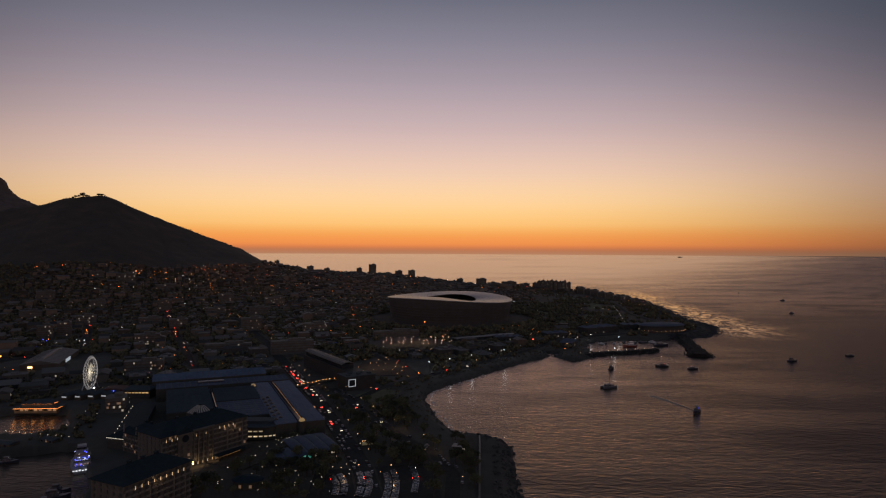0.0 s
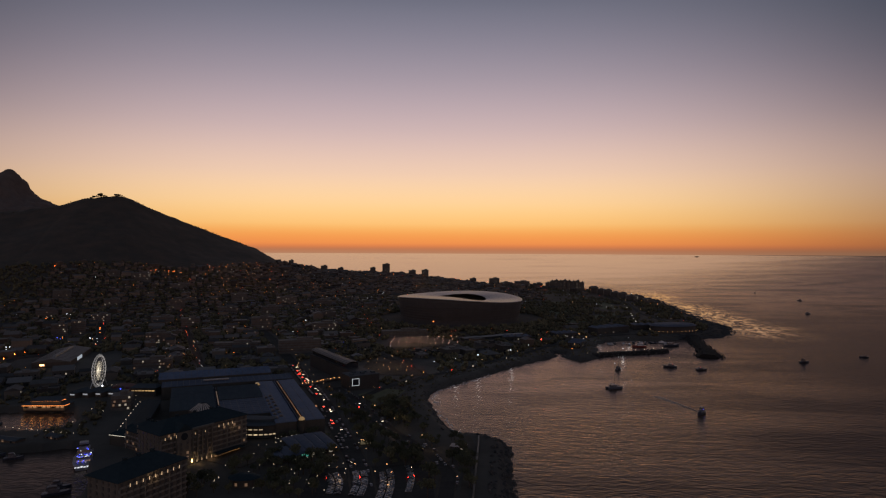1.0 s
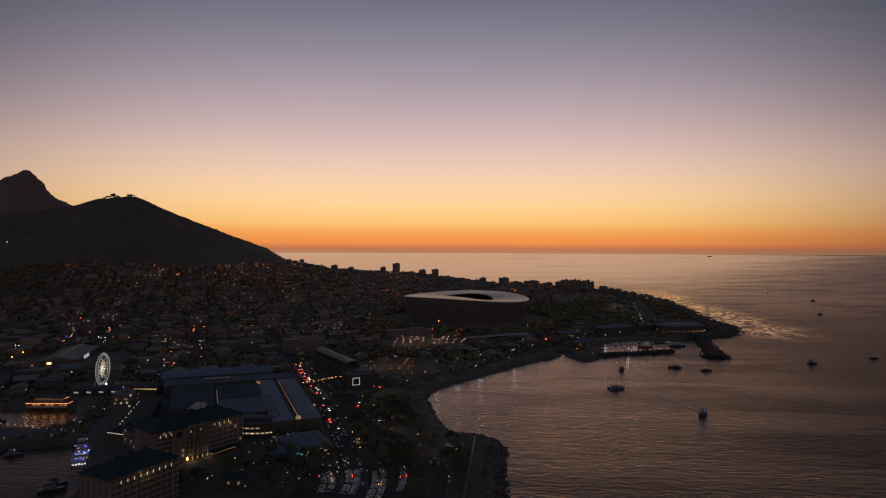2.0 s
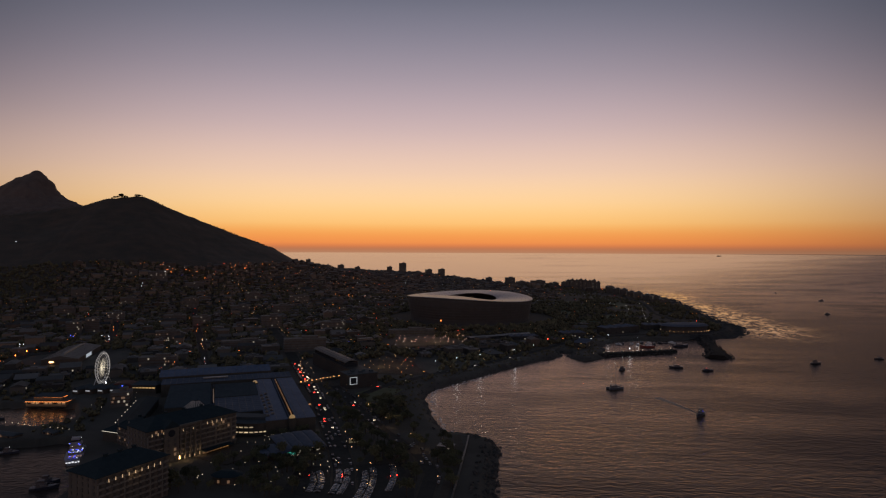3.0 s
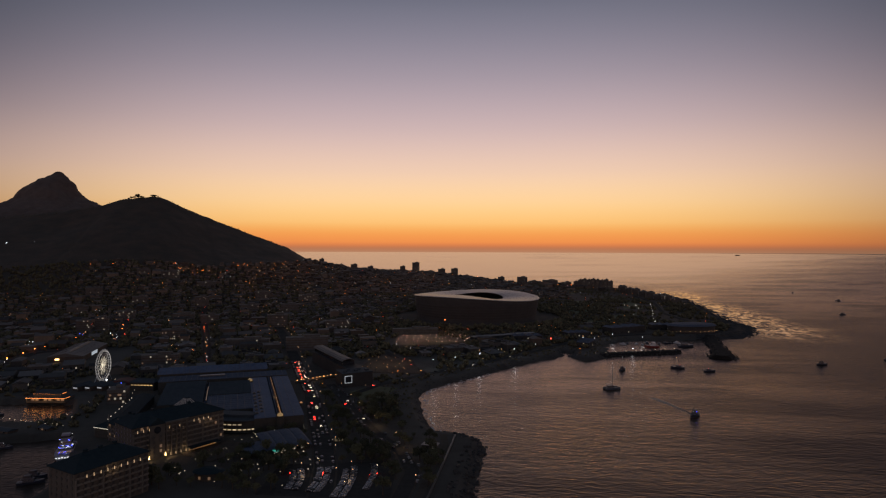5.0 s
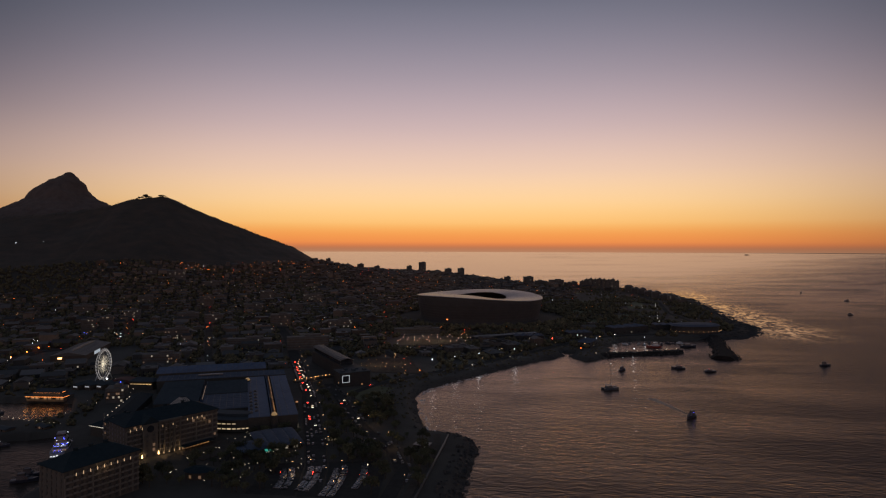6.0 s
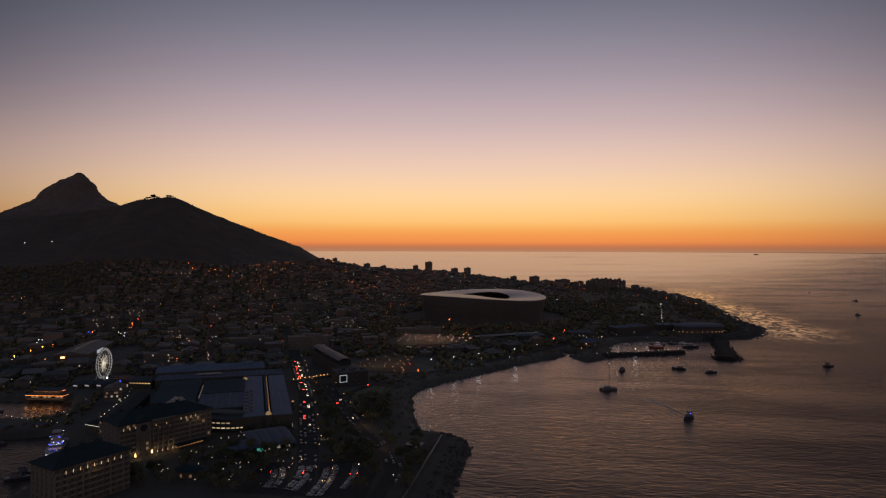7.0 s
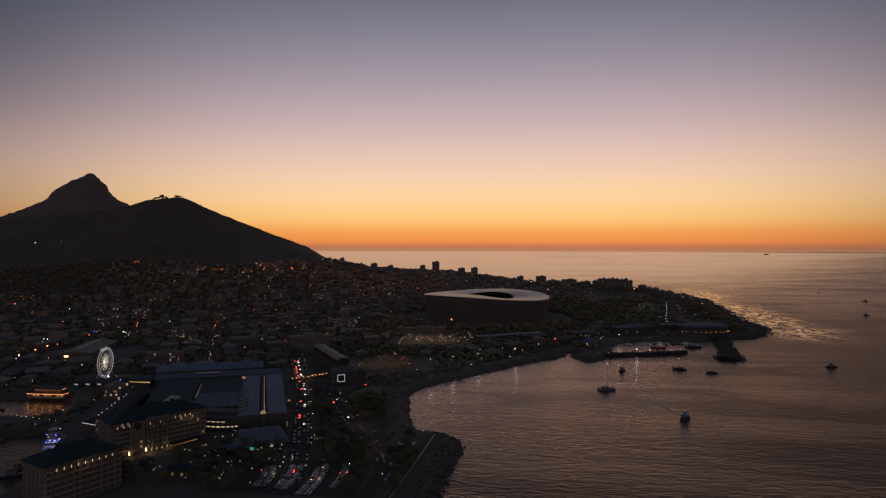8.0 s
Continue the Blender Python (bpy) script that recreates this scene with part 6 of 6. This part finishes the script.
GREY_HULL = surface("grey_hull_paint", (0.03, 0.036, 0.05), (0.085, 0.095, 0.115), 0.35, grain=1)
SOFT_WHITE = lamp_glow("boat_white", (0.9, 0.95, 1.0), 1.4)
SOFT_BLUE = lamp_glow("boat_blue", (0.06, 0.08, 1.0), 4.0)
SOFT_RED = lamp_glow("boat_red", (1.0, 0.1, 0.06), 1.5)
boat("sailing_catamaran", 201, 734, 20, 19, GREY_HULL, "moored sailing catamaran with bare mast and rolled sail", 30, 1, ((0.05, 0, 30.2, 0.25, SOFT_WHITE),), twin=True)
boat("fishing_boat", 236, 850, 52, 15, DARK_HULL, "dark fishing boat with tall mast and cabin", 17, 2, ((0.05, 0, 17.2, 0.22, SOFT_WHITE),))
boat("tour_boat", 313, 871, 176, 18, DARK_HULL, "dark tour boat with mast light, red trim", 14, 1, ((0.05, 0, 14.4, 0.24, WARM), (-0.2, 0, 4.2, 0.34, SOFT_RED)))
boat("pilot_boat", 349, 852, 4, 15, DARK_HULL, "dark workboat with red cabin, afloat in the bay", 0, 1, ((-0.1, 0, 4.0, 0.3, SOFT_RED),))
boat("harbour_launch", 259, 622, 232, 18, DARK_HULL, "dark harbour launch with blue lights leaving a wake", 11, 2, ((-0.1, 1.2, 4.6, 0.36, SOFT_BLUE), (0.1, 0, 5.4, 0.16, SOFT_WHITE), (-0.2, -1, 3.8, 0.26, SOFT_BLUE)))
boat("patrol_boat", 524, 918, 8, 15, DARK_HULL, "small dark boat with raised cabin on open water", 8, 2, ((0.0, 0, 5.0, 0.3, SOFT_WHITE),))
boat("patrol_boat", 640, 965, 172, 13, DARK_HULL, "small dark boat with raised cabin on open water", 7, 1)
for x, y, turn in ((1142, 2371, 20), (1132, 2049, 160), (921, 1621, 10)):
    boat("trawler", x, y, turn, 15, DARK_HULL, "distant dark trawler on the evening sea", 12, 2)
ship = boat("cargo_ship", 1730, 4480, 4, 34, DARK_HULL, "far cargo ship low on the horizon", 0, 1)
ship.location.z = float(rise(math.hypot(1675, 4480)))
ship.scale = (1.0, 1.0, 0.45)
# moored boats in the marina and by the quays
boats_rng = random.Random(3)
for k in range(3, 13):
    x, y = 250 + 10.5 * k + boats_rng.uniform(-2, 2), 1062 + 3.2 * k + boats_rng.uniform(-8, 14)
    boat("moored_boat", x, y, boats_rng.uniform(0, 360), boats_rng.uniform(9, 15), boats_rng.choice((WHITE_HULL, DARK_HULL)), "small boat moored in the marina", boats_rng.choice((0, 9, 12)), 1, group="boats in the marina")
boat("trawler", 322, 1050, 186, 24, RED_HULL, "red-hulled trawler moored by the marina wall", 9, 2, group="boats in the marina")
boat("barge", 380, 1062, 8, 26, DARK_HULL, "low dark barge moored off the marina", 0, 1, group="boats in the marina")
for x, y, turn in ((-249, 401, 24), (-254, 412, 18), (-345, 472, 26), (-326, 468, 20), (-365, 468, 14), (-410, 560, 4), (-440, 562, 8)):
    boat("harbour_boat", x, y, turn, boats_rng.uniform(13, 19), DARK_HULL, "dark boat moored in the harbour basin", boats_rng.choice((0, 7)), 2, ((0, 0, 4.6, 0.28, SOFT_RED if x == -249 else WHITE),), group="boats in the harbour")

# lit motor yacht by the hotel
# white gelcoat in a darker copy, with the evening shade in its colour
yacht = boat("motor_yacht", -267, 462, 118, 36, surface("shaded_gelcoat", (0.12, 0.125, 0.15), (0.22, 0.225, 0.26), 0.4, grain=1), "white motor yacht with decks lit blue and white", 14, 3, ((0, 0, 14.6, 0.8, lamp_glow("yacht_violet", (0.25, 0.2, 1.0), 3)),), group="boats in the harbour")
yk = random.Random(2)
for k in range(44):
    bm = bmesh.new()
    blob(bm, yk.uniform(-16, 8), yk.uniform(-3.6, 3.6), yk.choice((4.8, 9.2, 9.6, 13.6)), yk.uniform(0.16, 0.4))
    part("deck_lamp", bm, (SOFT_BLUE, SOFT_WHITE, SOFT_BLUE)[k % 3], yacht, "blue or white deck lamp")
# lit hull end and deck fronts, made as rows of glowing panels
for dx, wide, z, glow_mat in ((-18.3, 9, 2.0, lamp_glow("bulwark_glow", (0.92, 0.95, 1.0), 0.8)), (-15.0, 7.2, 5.4, lamp_glow("saloon", (1.0, 0.6, 0.35), 0.18)), (-13.4, 6.4, 8.2, lamp_glow("upper_deck", (0.6, 0.7, 1.0), 0.25))):
    for j in range(6):
        bm = bmesh.new()
        box(bm, dx, wide * ((j + 0.5) / 6 - 0.5), z + 0.15 * (j % 2), 0.5, wide / 6 * 0.7, 1.0 - 0.2 * (j % 3))
        part("lit_panel", bm, glow_mat, yacht)
yacht.scale = (1.0, 1.3, 1.0)

# wake of the launch
bm = bmesh.new()
rows = []
for i in range(26):
    t = i / 25
    cx, cy = 260 - 16 * t - 6 * t * t, 628 + 66 * t
    w = 0.8 + 3.2 * t
    z = 0.08 + 0.02 * math.sin(i * 2.1)
    rows.append([bm.verts.new((cx - w, cy, 0.02)), bm.verts.new((cx, cy, z + 0.25 * (1 - t))), bm.verts.new((cx + w, cy, 0.02))])
for p, q in zip(rows, rows[1:]):
    for i in (0, 1):
        bm.faces.new((p[i], p[i + 1], q[i + 1], q[i]))
alone("water_wake", bm, surface("churned_water", (0.06, 0.052, 0.046), (0.17, 0.155, 0.14), 0.4, grain=0.35, ior=1.33), "pale churned wake on the dark water", kind="structure")


# ---- rocks, breakwaters and reefs ----
def rock_mesh(seed):
    r = random.Random(seed)
    bm = bmesh.new()
    bmesh.ops.create_icosphere(bm, subdivisions=1, radius=1)
    for v in bm.verts:
        v.co *= r.uniform(0.7, 1.15)
        v.co.z *= 0.75
    return mesh_of("boulder", bm, ROCK)


ROCKS = [rock_mesh(k) for k in range(6)]
stone = random.Random(21)


def boulder(parent, x, y, z, size):
    ob = new("boulder", stone.choice(ROCKS))
    ob.parent = parent
    ob.matrix_basis = pose(x, y, z, stone.uniform(0, 360), stone.uniform(0, 40), stone.uniform(0, 360)) @ Matrix.Diagonal((size * stone.uniform(0.8, 1.3), size, size, 1))


def bank(name, spine, wide, top, label):
    """A rubble bank along a spine, with sloping sides."""
    bm = bmesh.new()
    rows = []
    for i, (x, y, f) in enumerate(spine):
        a, b = spine[max(0, i - 1)], spine[min(len(spine) - 1, i + 1)]
        d = Vector((b[0] - a[0], b[1] - a[1])).normalized()
        rows.append([bm.verts.new((x - d.y * s * wide * f, y + d.x * s * wide * f, z)) for s, z in ((-1, -2), (-0.45, top), (0.45, top), (1, -2))])
    for p, q in zip(rows, rows[1:]):
        for k in range(3):
            bm.faces.new((p[k], p[k + 1], q[k + 1], q[k]))
    bm.faces.new(rows[0])
    bm.faces.new(rows[-1][::-1])
    ob = alone(name, bm, BANK_ROCK, label, kind="structure")
    for (ax, ay, af), (bx, by, bf) in zip(spine, spine[1:]):
        n = int(math.hypot(bx - ax, by - ay) / 3.2)
        d = Vector((bx - ax, by - ay)).normalized()
        for i in range(n):
            t = i / n
            for s in (-1, 1):
                w = wide * (af + (bf - af) * t) * stone.uniform(0.6, 1.02) * s
                boulder(ob, ax + (bx - ax) * t - d.y * w, ay + (by - ay) * t + d.x * w, stone.uniform(-0.6, top * 0.45), stone.uniform(0.7, 1.9))
            if i % 2:
                w = wide * (af + (bf - af) * t) * stone.choice((-1, 1)) * stone.uniform(0.28, 0.62)
                boulder(ob, ax + (bx - ax) * t - d.y * w, ay + (by - ay) * t + d.x * w, top - 0.5 + stone.uniform(-0.3, 0.5), stone.uniform(1.4, 2.8))
    return ob


bank("breakwater_marina", [(214, 948, 1.3), (236, 962, 1.1), (262, 972, 0.85), (300, 982, 0.75), (335, 996, 0.8), (354, 1006, 0.5)], 13, 4.2, "low dark rubble breakwater closing the marina")
bank("breakwater_pier", [(456, 1175, 1.0), (440, 1110, 0.85), (425, 1040, 0.8), (414, 990, 1.1), (404, 964, 1.35), (398, 950, 1.1)], 18, 5.0, "dark rubble pier with a broad head")
for k in range(9):
    t = k / 8
    bm = bmesh.new()
    rod(bm, (215 + 130 * t, 946 + 55 * t, 3.5), (215 + 130 * t, 946 + 55 * t, 6.2), 0.1, 5)
    ob = alone("bollard_lamp", bm, DARK_STEEL, "short lamp post on the marina breakwater", "lamp", "lamps on the breakwater")
    bm = bmesh.new()
    blob(bm, 215 + 130 * t, 946 + 55 * t, 6.4, 0.42)
    part("lamp_head", bm, lamp_glow("bollard_glow", (1.0, 0.8, 0.55), 1.4), ob)
# rubble facing of the near breakwater
near_bank = tagged(new("breakwater_near"), "rough dark rubble facing along the near shore", kind="structure")
edge = [(50, 330), (54, 409), (61, 505), (55, 526), (39, 541), (17, 545)]
for (ax, ay), (bx, by) in zip(edge, edge[1:]):
    n = int(math.hypot(bx - ax, by - ay) / 0.92)
    for i in range(n):
        t = stone.random()
        x, y = ax + (bx - ax) * t + stone.uniform(-17, 3.0), ay + (by - ay) * t + stone.uniform(-6, 1.5)
        boulder(near_bank, x, y, ground_at(x, y) + 0.1, stone.uniform(0.9, 2.3))
# sea wall and path on the near breakwater
strip("wall_sea", [(20, 330), (26, 394), (33, 500), (34, 522)], 1.2, 1.3, SHEET_PALE, "pale low sea wall on the breakwater")
strip("pavement_sea", [(14, 330), (20, 394), (27, 500), (24, 524)], 6, 0.2, PAVING, "paved path behind the sea wall")
hut = thing("harbour_hut", (17, 486, 5), -12, "small flat-roofed harbour hut near the sea wall", "hut")
bm = bmesh.new()
box(bm, 0, 0, -1, 12, 8, 4.6)
part("wall", bm, HOUSE_WALL, hut)
bm = bmesh.new()
box(bm, 0, 0, 3.6, 13, 9, 0.4)
part("roof", bm, PALE_ROOF, hut)
shared("window", WINDOW_DARK, hut, (-2, -4.05, 1))
shared("window", WINDOW_PALE, hut, (3, -4.05, 1))
# reefs and foam-dark skerries off the point
verts, faces = [], []
for k in range(3200):
    t = stone.random()
    seg = stone.randrange(28, 36)
    (ax, ay), (bx, by) = COAST[seg], COAST[seg + 1]
    far_out = stone.random() < 0.16
    out = stone.uniform(8, 80) if far_out else abs(stone.gauss(0, 9)) * (1.3 if 29 <= seg <= 32 else 0.9) - 5
    x, y = ax + (bx - ax) * t + out, ay + (by - ay) * t + stone.uniform(-25, 25)
    s = stone.uniform(0.4, 1.1) if far_out else stone.uniform(0.6, 2.8)
    i = len(verts)
    a = stone.uniform(0, 3)
    n = 6
    verts += [(x + s * 2.6 * math.cos(a + 6.283 * q / n) * stone.uniform(0.7, 1.2), y + s * 1.2 * math.sin(a + 6.283 * q / n), -0.4) for q in range(n)]
    verts.append((x, y, 0.25 + s * 0.22))
    faces += [(i + q, i + (q + 1) % n, i + n) for q in range(n)]
for k in range(60):
    x, y = stone.uniform(690, 800), stone.uniform(2480, 2530)
    s = stone.uniform(2, 5)
    i = len(verts)
    verts += [(x + s * 3 * math.cos(6.283 * q / 6), y + s * math.sin(6.283 * q / 6), -0.4) for q in range(6)] + [(x, y, 1.0)]
    faces += [(i + q, i + (q + 1) % 6, i + 6) for q in range(6)]
for k in range(800):
    t = stone.random()
    seg = stone.randrange(27, 35)
    (ax, ay), (bx, by) = COAST[seg], COAST[seg + 1]
    x, y = ax + (bx - ax) * t + stone.uniform(-48, 22), ay + (by - ay) * t + stone.uniform(-10, 10)
    a, b, low = stone.uniform(3, 13), stone.uniform(1.5, 4.0), max(-0.1, ground_at(x, y))
    i = len(verts)
    verts += [(x + a * math.cos(0.7854 * q) * stone.uniform(0.6, 1.2), y + b * math.sin(0.7854 * q) * stone.uniform(0.6, 1.2), low - 0.5) for q in range(8)] + [(x + stone.uniform(-3, 3), y, low + stone.uniform(0.5, 1.9))]
    faces += [(i + q, i + (q + 1) % 8, i + 8) for q in range(8)]
bulk("reef_rocks", verts, faces, ROCK_MASS, "low dark reef rocks breaking the surface off the point", "rocks")

# broken surf along the curved shore
verts, faces = [], []
for (ax, ay), (bx, by) in list(zip(COAST, COAST[1:]))[6:12]:
    long = math.hypot(bx - ax, by - ay)
    d = Vector((bx - ax, by - ay)) / long
    for k in range(int(long / 2.6)):
        t = stone.random()
        out = stone.choice((1.0, 1.6, 2.2, 3.0, 5.0)) + stone.uniform(-1.0, 1.0) + 2.5 * math.sin((ax + d.x * t * long) * 0.4)
        x, y, w, l2 = ax + d.x * long * t + d.y * out, ay + d.y * long * t - d.x * out, stone.uniform(0.25, 0.7), stone.uniform(1.2, 3.6)
        i = len(verts)
        verts += [(x + d.x * l2 * u - d.y * w * v, y + d.y * l2 * u + d.x * w * v, z) for u, v, z in ((-1, 0, 0.0), (-0.3, 1, 0.02), (0.5, 0.8, 0.02), (1, 0, 0.0), (0.4, -1, 0.02), (-0.5, -0.8, 0.02), (0, 0, 0.08))]
        faces += [(i + q, i + (q + 1) % 6, i + 6) for q in range(6)]
bulk("surf", verts, faces, surface("sea_foam", (0.45, 0.42, 0.4), (0.7, 0.67, 0.64), 0.8, grain=1.5), "thin broken lines of surf on the shore", "surf")

# dark rubble along the curved shore
verts, faces = [], []
for (ax, ay), (bx, by) in list(zip(COAST, COAST[1:]))[1:25]:
    n = int(math.hypot(bx - ax, by - ay) * 4.5)
    for k in range(n):
        t = stone.random()
        d = Vector((bx - ax, by - ay)).normalized()
        inland = stone.uniform(-2.2, 1) ** 2 * 2.4 - 3
        x, y = ax + (bx - ax) * t - d.y * inland, ay + (by - ay) * t + d.x * inland
        z, s = ground_at(x, y), stone.uniform(0.5, 1.5)
        i = len(verts)
        a = stone.uniform(0, 6)
        verts += [(x + s * math.cos(a + 1.2566 * q) * stone.uniform(0.7, 1.2), y + s * math.sin(a + 1.2566 * q) * stone.uniform(0.7, 1.2), z - 0.3) for q in range(5)]
        verts.append((x + stone.uniform(-0.3, 0.3), y, z + s * stone.uniform(0.35, 0.7)))
        faces += [(i + q, i + (q + 1) % 5, i + 5) for q in range(5)]
bulk("shore_rubble", verts, faces, ROCK_MASS, "dark rubble and boulders along the curved shore", "rocks")


# ---- trees ----
def crown_mesh(seed, r, h, count, flat=0.75):
    """A crown of many small leaf clumps on an uneven outline with gaps."""
    rng = random.Random(seed)
    lobes = [(rng.uniform(-0.5, 0.5) * r, rng.uniform(-0.5, 0.5) * r, h + rng.uniform(-0.35, 0.4) * r * flat, r * rng.uniform(0.42, 0.68)) for _ in range(7)]
    verts, faces = [], []
    for _ in range(count):
        lx, ly, lz, lr = rng.choice(lobes)
        d = Vector((rng.gauss(0, 1), rng.gauss(0, 1), rng.gauss(0, 1))).normalized() * lr * rng.uniform(0.6, 1.05)
        c = Vector((lx + d.x, ly + d.y, lz + d.z * flat))
        q = Euler((rng.uniform(0, 6), rng.uniform(0, 6), rng.uniform(0, 6))).to_matrix()
        s = rng.uniform(0.28, 0.62) * r / 4
        k = len(verts)
        verts += [tuple(c + q @ Vector(p)) for p in ((s, 0, 0), (0, s, 0.2 * s), (-s, 0, 0), (0, -s, 0.2 * s), (0, 0, s * 0.5))]
        faces += [(k, k + 1, k + 4), (k + 1, k + 2, k + 4), (k + 2, k + 3, k + 4), (k + 3, k, k + 4)]
    me = bpy.data.meshes.new("crown")
    me.from_pydata(verts, [], faces)
    me.materials.append(LEAF)
    return me


def trunk_mesh(seed, h, r):
    rng = random.Random(seed)
    bm = bmesh.new()
    rod(bm, (0, 0, -0.8), (0.15, 0, h), 0.035 * h + 0.12, 7, 0.12)
    for _ in range(5):
        a, z = rng.uniform(0, 6.28), h * rng.uniform(0.55, 0.95)
        rod(bm, (0.1, 0, z), (math.cos(a) * r * 0.6, math.sin(a) * r * 0.6, z + r * 0.5), 0.12, 5, 0.04)
    return mesh_of("trunk", bm, BARK)


TREES = [(crown_mesh(k, r, h, 260), trunk_mesh(k, h, r)) for k, (r, h) in enumerate(((4.2, 6.0), (3.4, 5.0), (5.0, 7.0)))]
PINES = [(crown_mesh(20 + k, 6.6, 6.4, 420, 0.62), trunk_mesh(20 + k, 6.4, 6)) for k in range(3)]


def tree(kind, x, y, z, size, label, group):
    crown, trunk = kind
    t = thing("tree", (x, y, z), wood.uniform(0, 360), label, "tree", group)
    t.scale = (size, size, size * wood.uniform(0.85, 1.15))
    for name, me in (("trunk", trunk), ("crown", crown)):
        new(name, me).parent = t


wood = random.Random(17)
count = 0
while count < 215:
    x, y = wood.uniform(-175, 30), wood.uniform(385, 640)
    if coast_gap(x, y) < 27 or not off_road(x, y, 4) or basin_gap(x, y) > -5:
        continue
    dx, dy = x + 116, y - 519
    if -112 < dx * 0.916 + dy * 0.40 < 24 and -4 < -dx * 0.40 + dy * 0.916 < 240:
        continue
    # keep clear of the hotel, the pavilion and the car park rows
    hu, hv = (x + 194) * 0.537 + (y - 366) * 0.843, -(x + 194) * 0.843 + (y - 366) * 0.537
    if (hv > -6 and hu < 150) or (-76 < x < -4 and y < 446) or math.hypot(x + 91, y - 484) < 26 or math.hypot(x + 155, y - 520) < 30 or math.hypot(x + 127, y - 410) < 15 or math.hypot(x - 17, y - 486) < 12:
        continue
    tree(wood.choice(TREES), x, y, ground_at(x, y), wood.uniform(0.6, 1.25), "dark leafy tree in the waterfront gardens", "trees of the waterfront")
    count += 1
for k, (along, size) in enumerate(((-1426, 0.5), (-1415, 0.8), (-1404, 1.05), (-1394, 0.9), (-1383, 1.65), (-1372, 1.1), (-1362, 0.7), (-1338, 0.6), (-1328, 1.3), (-1318, 1.0), (-1309, 0.5))):
    y = 2388 + (along + 1432) * 0.3
    tree(PINES[k % 3], along, y, ground_at(along, y) - 1.5 * size, size, "wide-crowned pine on the hilltop", "pines on the hilltop")

# woods, hedges and scrub: clumps beyond counting
verts, faces = [], []


def clump(x, y, z, r):
    for _ in range(7):
        a = wood.uniform(0, 6.28)
        put_bulb(verts, faces, x + math.cos(a) * r * wood.uniform(0, 0.8), y + math.sin(a) * r * wood.uniform(0, 0.8), z + r * wood.uniform(0.3, 1.1), r * wood.uniform(0.3, 0.6))


for k in range(36000):
    y = 560 + 2600 * wood.random()
    x = wood.uniform(-0.95 * y, 600)
    if not free(x, y, 1) or in_park(x, y) and rough(np.float64(x), np.float64(y), 160, 31) < -0.15:
        continue
    gap = ridge_gap(x, y)
    if bare_hill(x, y):
        if gap > 60:
            continue
        clump(x, y, ground_at(x, y) - 0.5, wood.uniform(0.8, 2.4))
    else:
        clump(x, y, ground_at(x, y) - 0.5, wood.uniform(2.4, 5.6) * (0.8 if y < 800 else 1.25 if y < 1900 else 0.75))
for k in range(1500):
    x, y = wood.uniform(-230, 320), wood.uniform(1075, 1640)
    if 160 < math.hypot(x - 24, (y - 1405) * 0.9) and off_road(x, y, 3) and coast_gap(x, y) > 30 and not (-104 < x < 20 and 975 < y < 1090) and all(math.hypot(x - a, y - b) > c for a, b, c in KEPT_FREE):
        clump(x, y, ground_at(x, y) - 0.5, wood.uniform(2.5, 5.5) * (1.7 if math.hypot(x - 24, y - 1405) < 230 else 1))
for k in range(150):
    t = wood.random()
    i = wood.randrange(7, 11)
    (ax, ay, az), (bx, by, bz) = RIDGE[i], RIDGE[i + 1]
    x, y = ax + (bx - ax) * t + wood.uniform(-30, 30), ay + (by - ay) * t + wood.uniform(-30, 30)
    clump(x, y, ground_at(x, y) - 0.8, wood.uniform(1.0, 2.4))
# low scrub on the bank behind the shore
for k in range(3400):
    x, y = wood.uniform(-60, 420), wood.uniform(560, 1130)
    if 9 < coast_gap(x, y) < 46 and off_road(x, y, 1):
        clump(x, y, ground_at(x, y) - 0.5, wood.uniform(0.9, 2.0))
# gardens between the basins, the wheel and the arcade
for k in range(420):
    x, y = wood.uniform(-340, -205), wood.uniform(500, 660)
    if off_road(x, y, 3) and basin_gap(x, y) < -6 and all(math.hypot(x - a, y - b) > c * 0.8 for a, b, c in KEPT_FREE) and not in_mall(x, y) and math.hypot(x + 232, y - 475) > 42 and not (x > -262 - (y - 500) * 0.325 - 4):
        clump(x, y, ground_at(x, y) - 0.5, wood.uniform(1.6, 3.6))
bulk("woods_and_scrub", verts, faces, surface("far_foliage", (0.044, 0.038, 0.021), (0.11, 0.094, 0.048), 0.95, grain=0.3, random_by="island"), "dark tree clumps and scrub through the town", "trees")
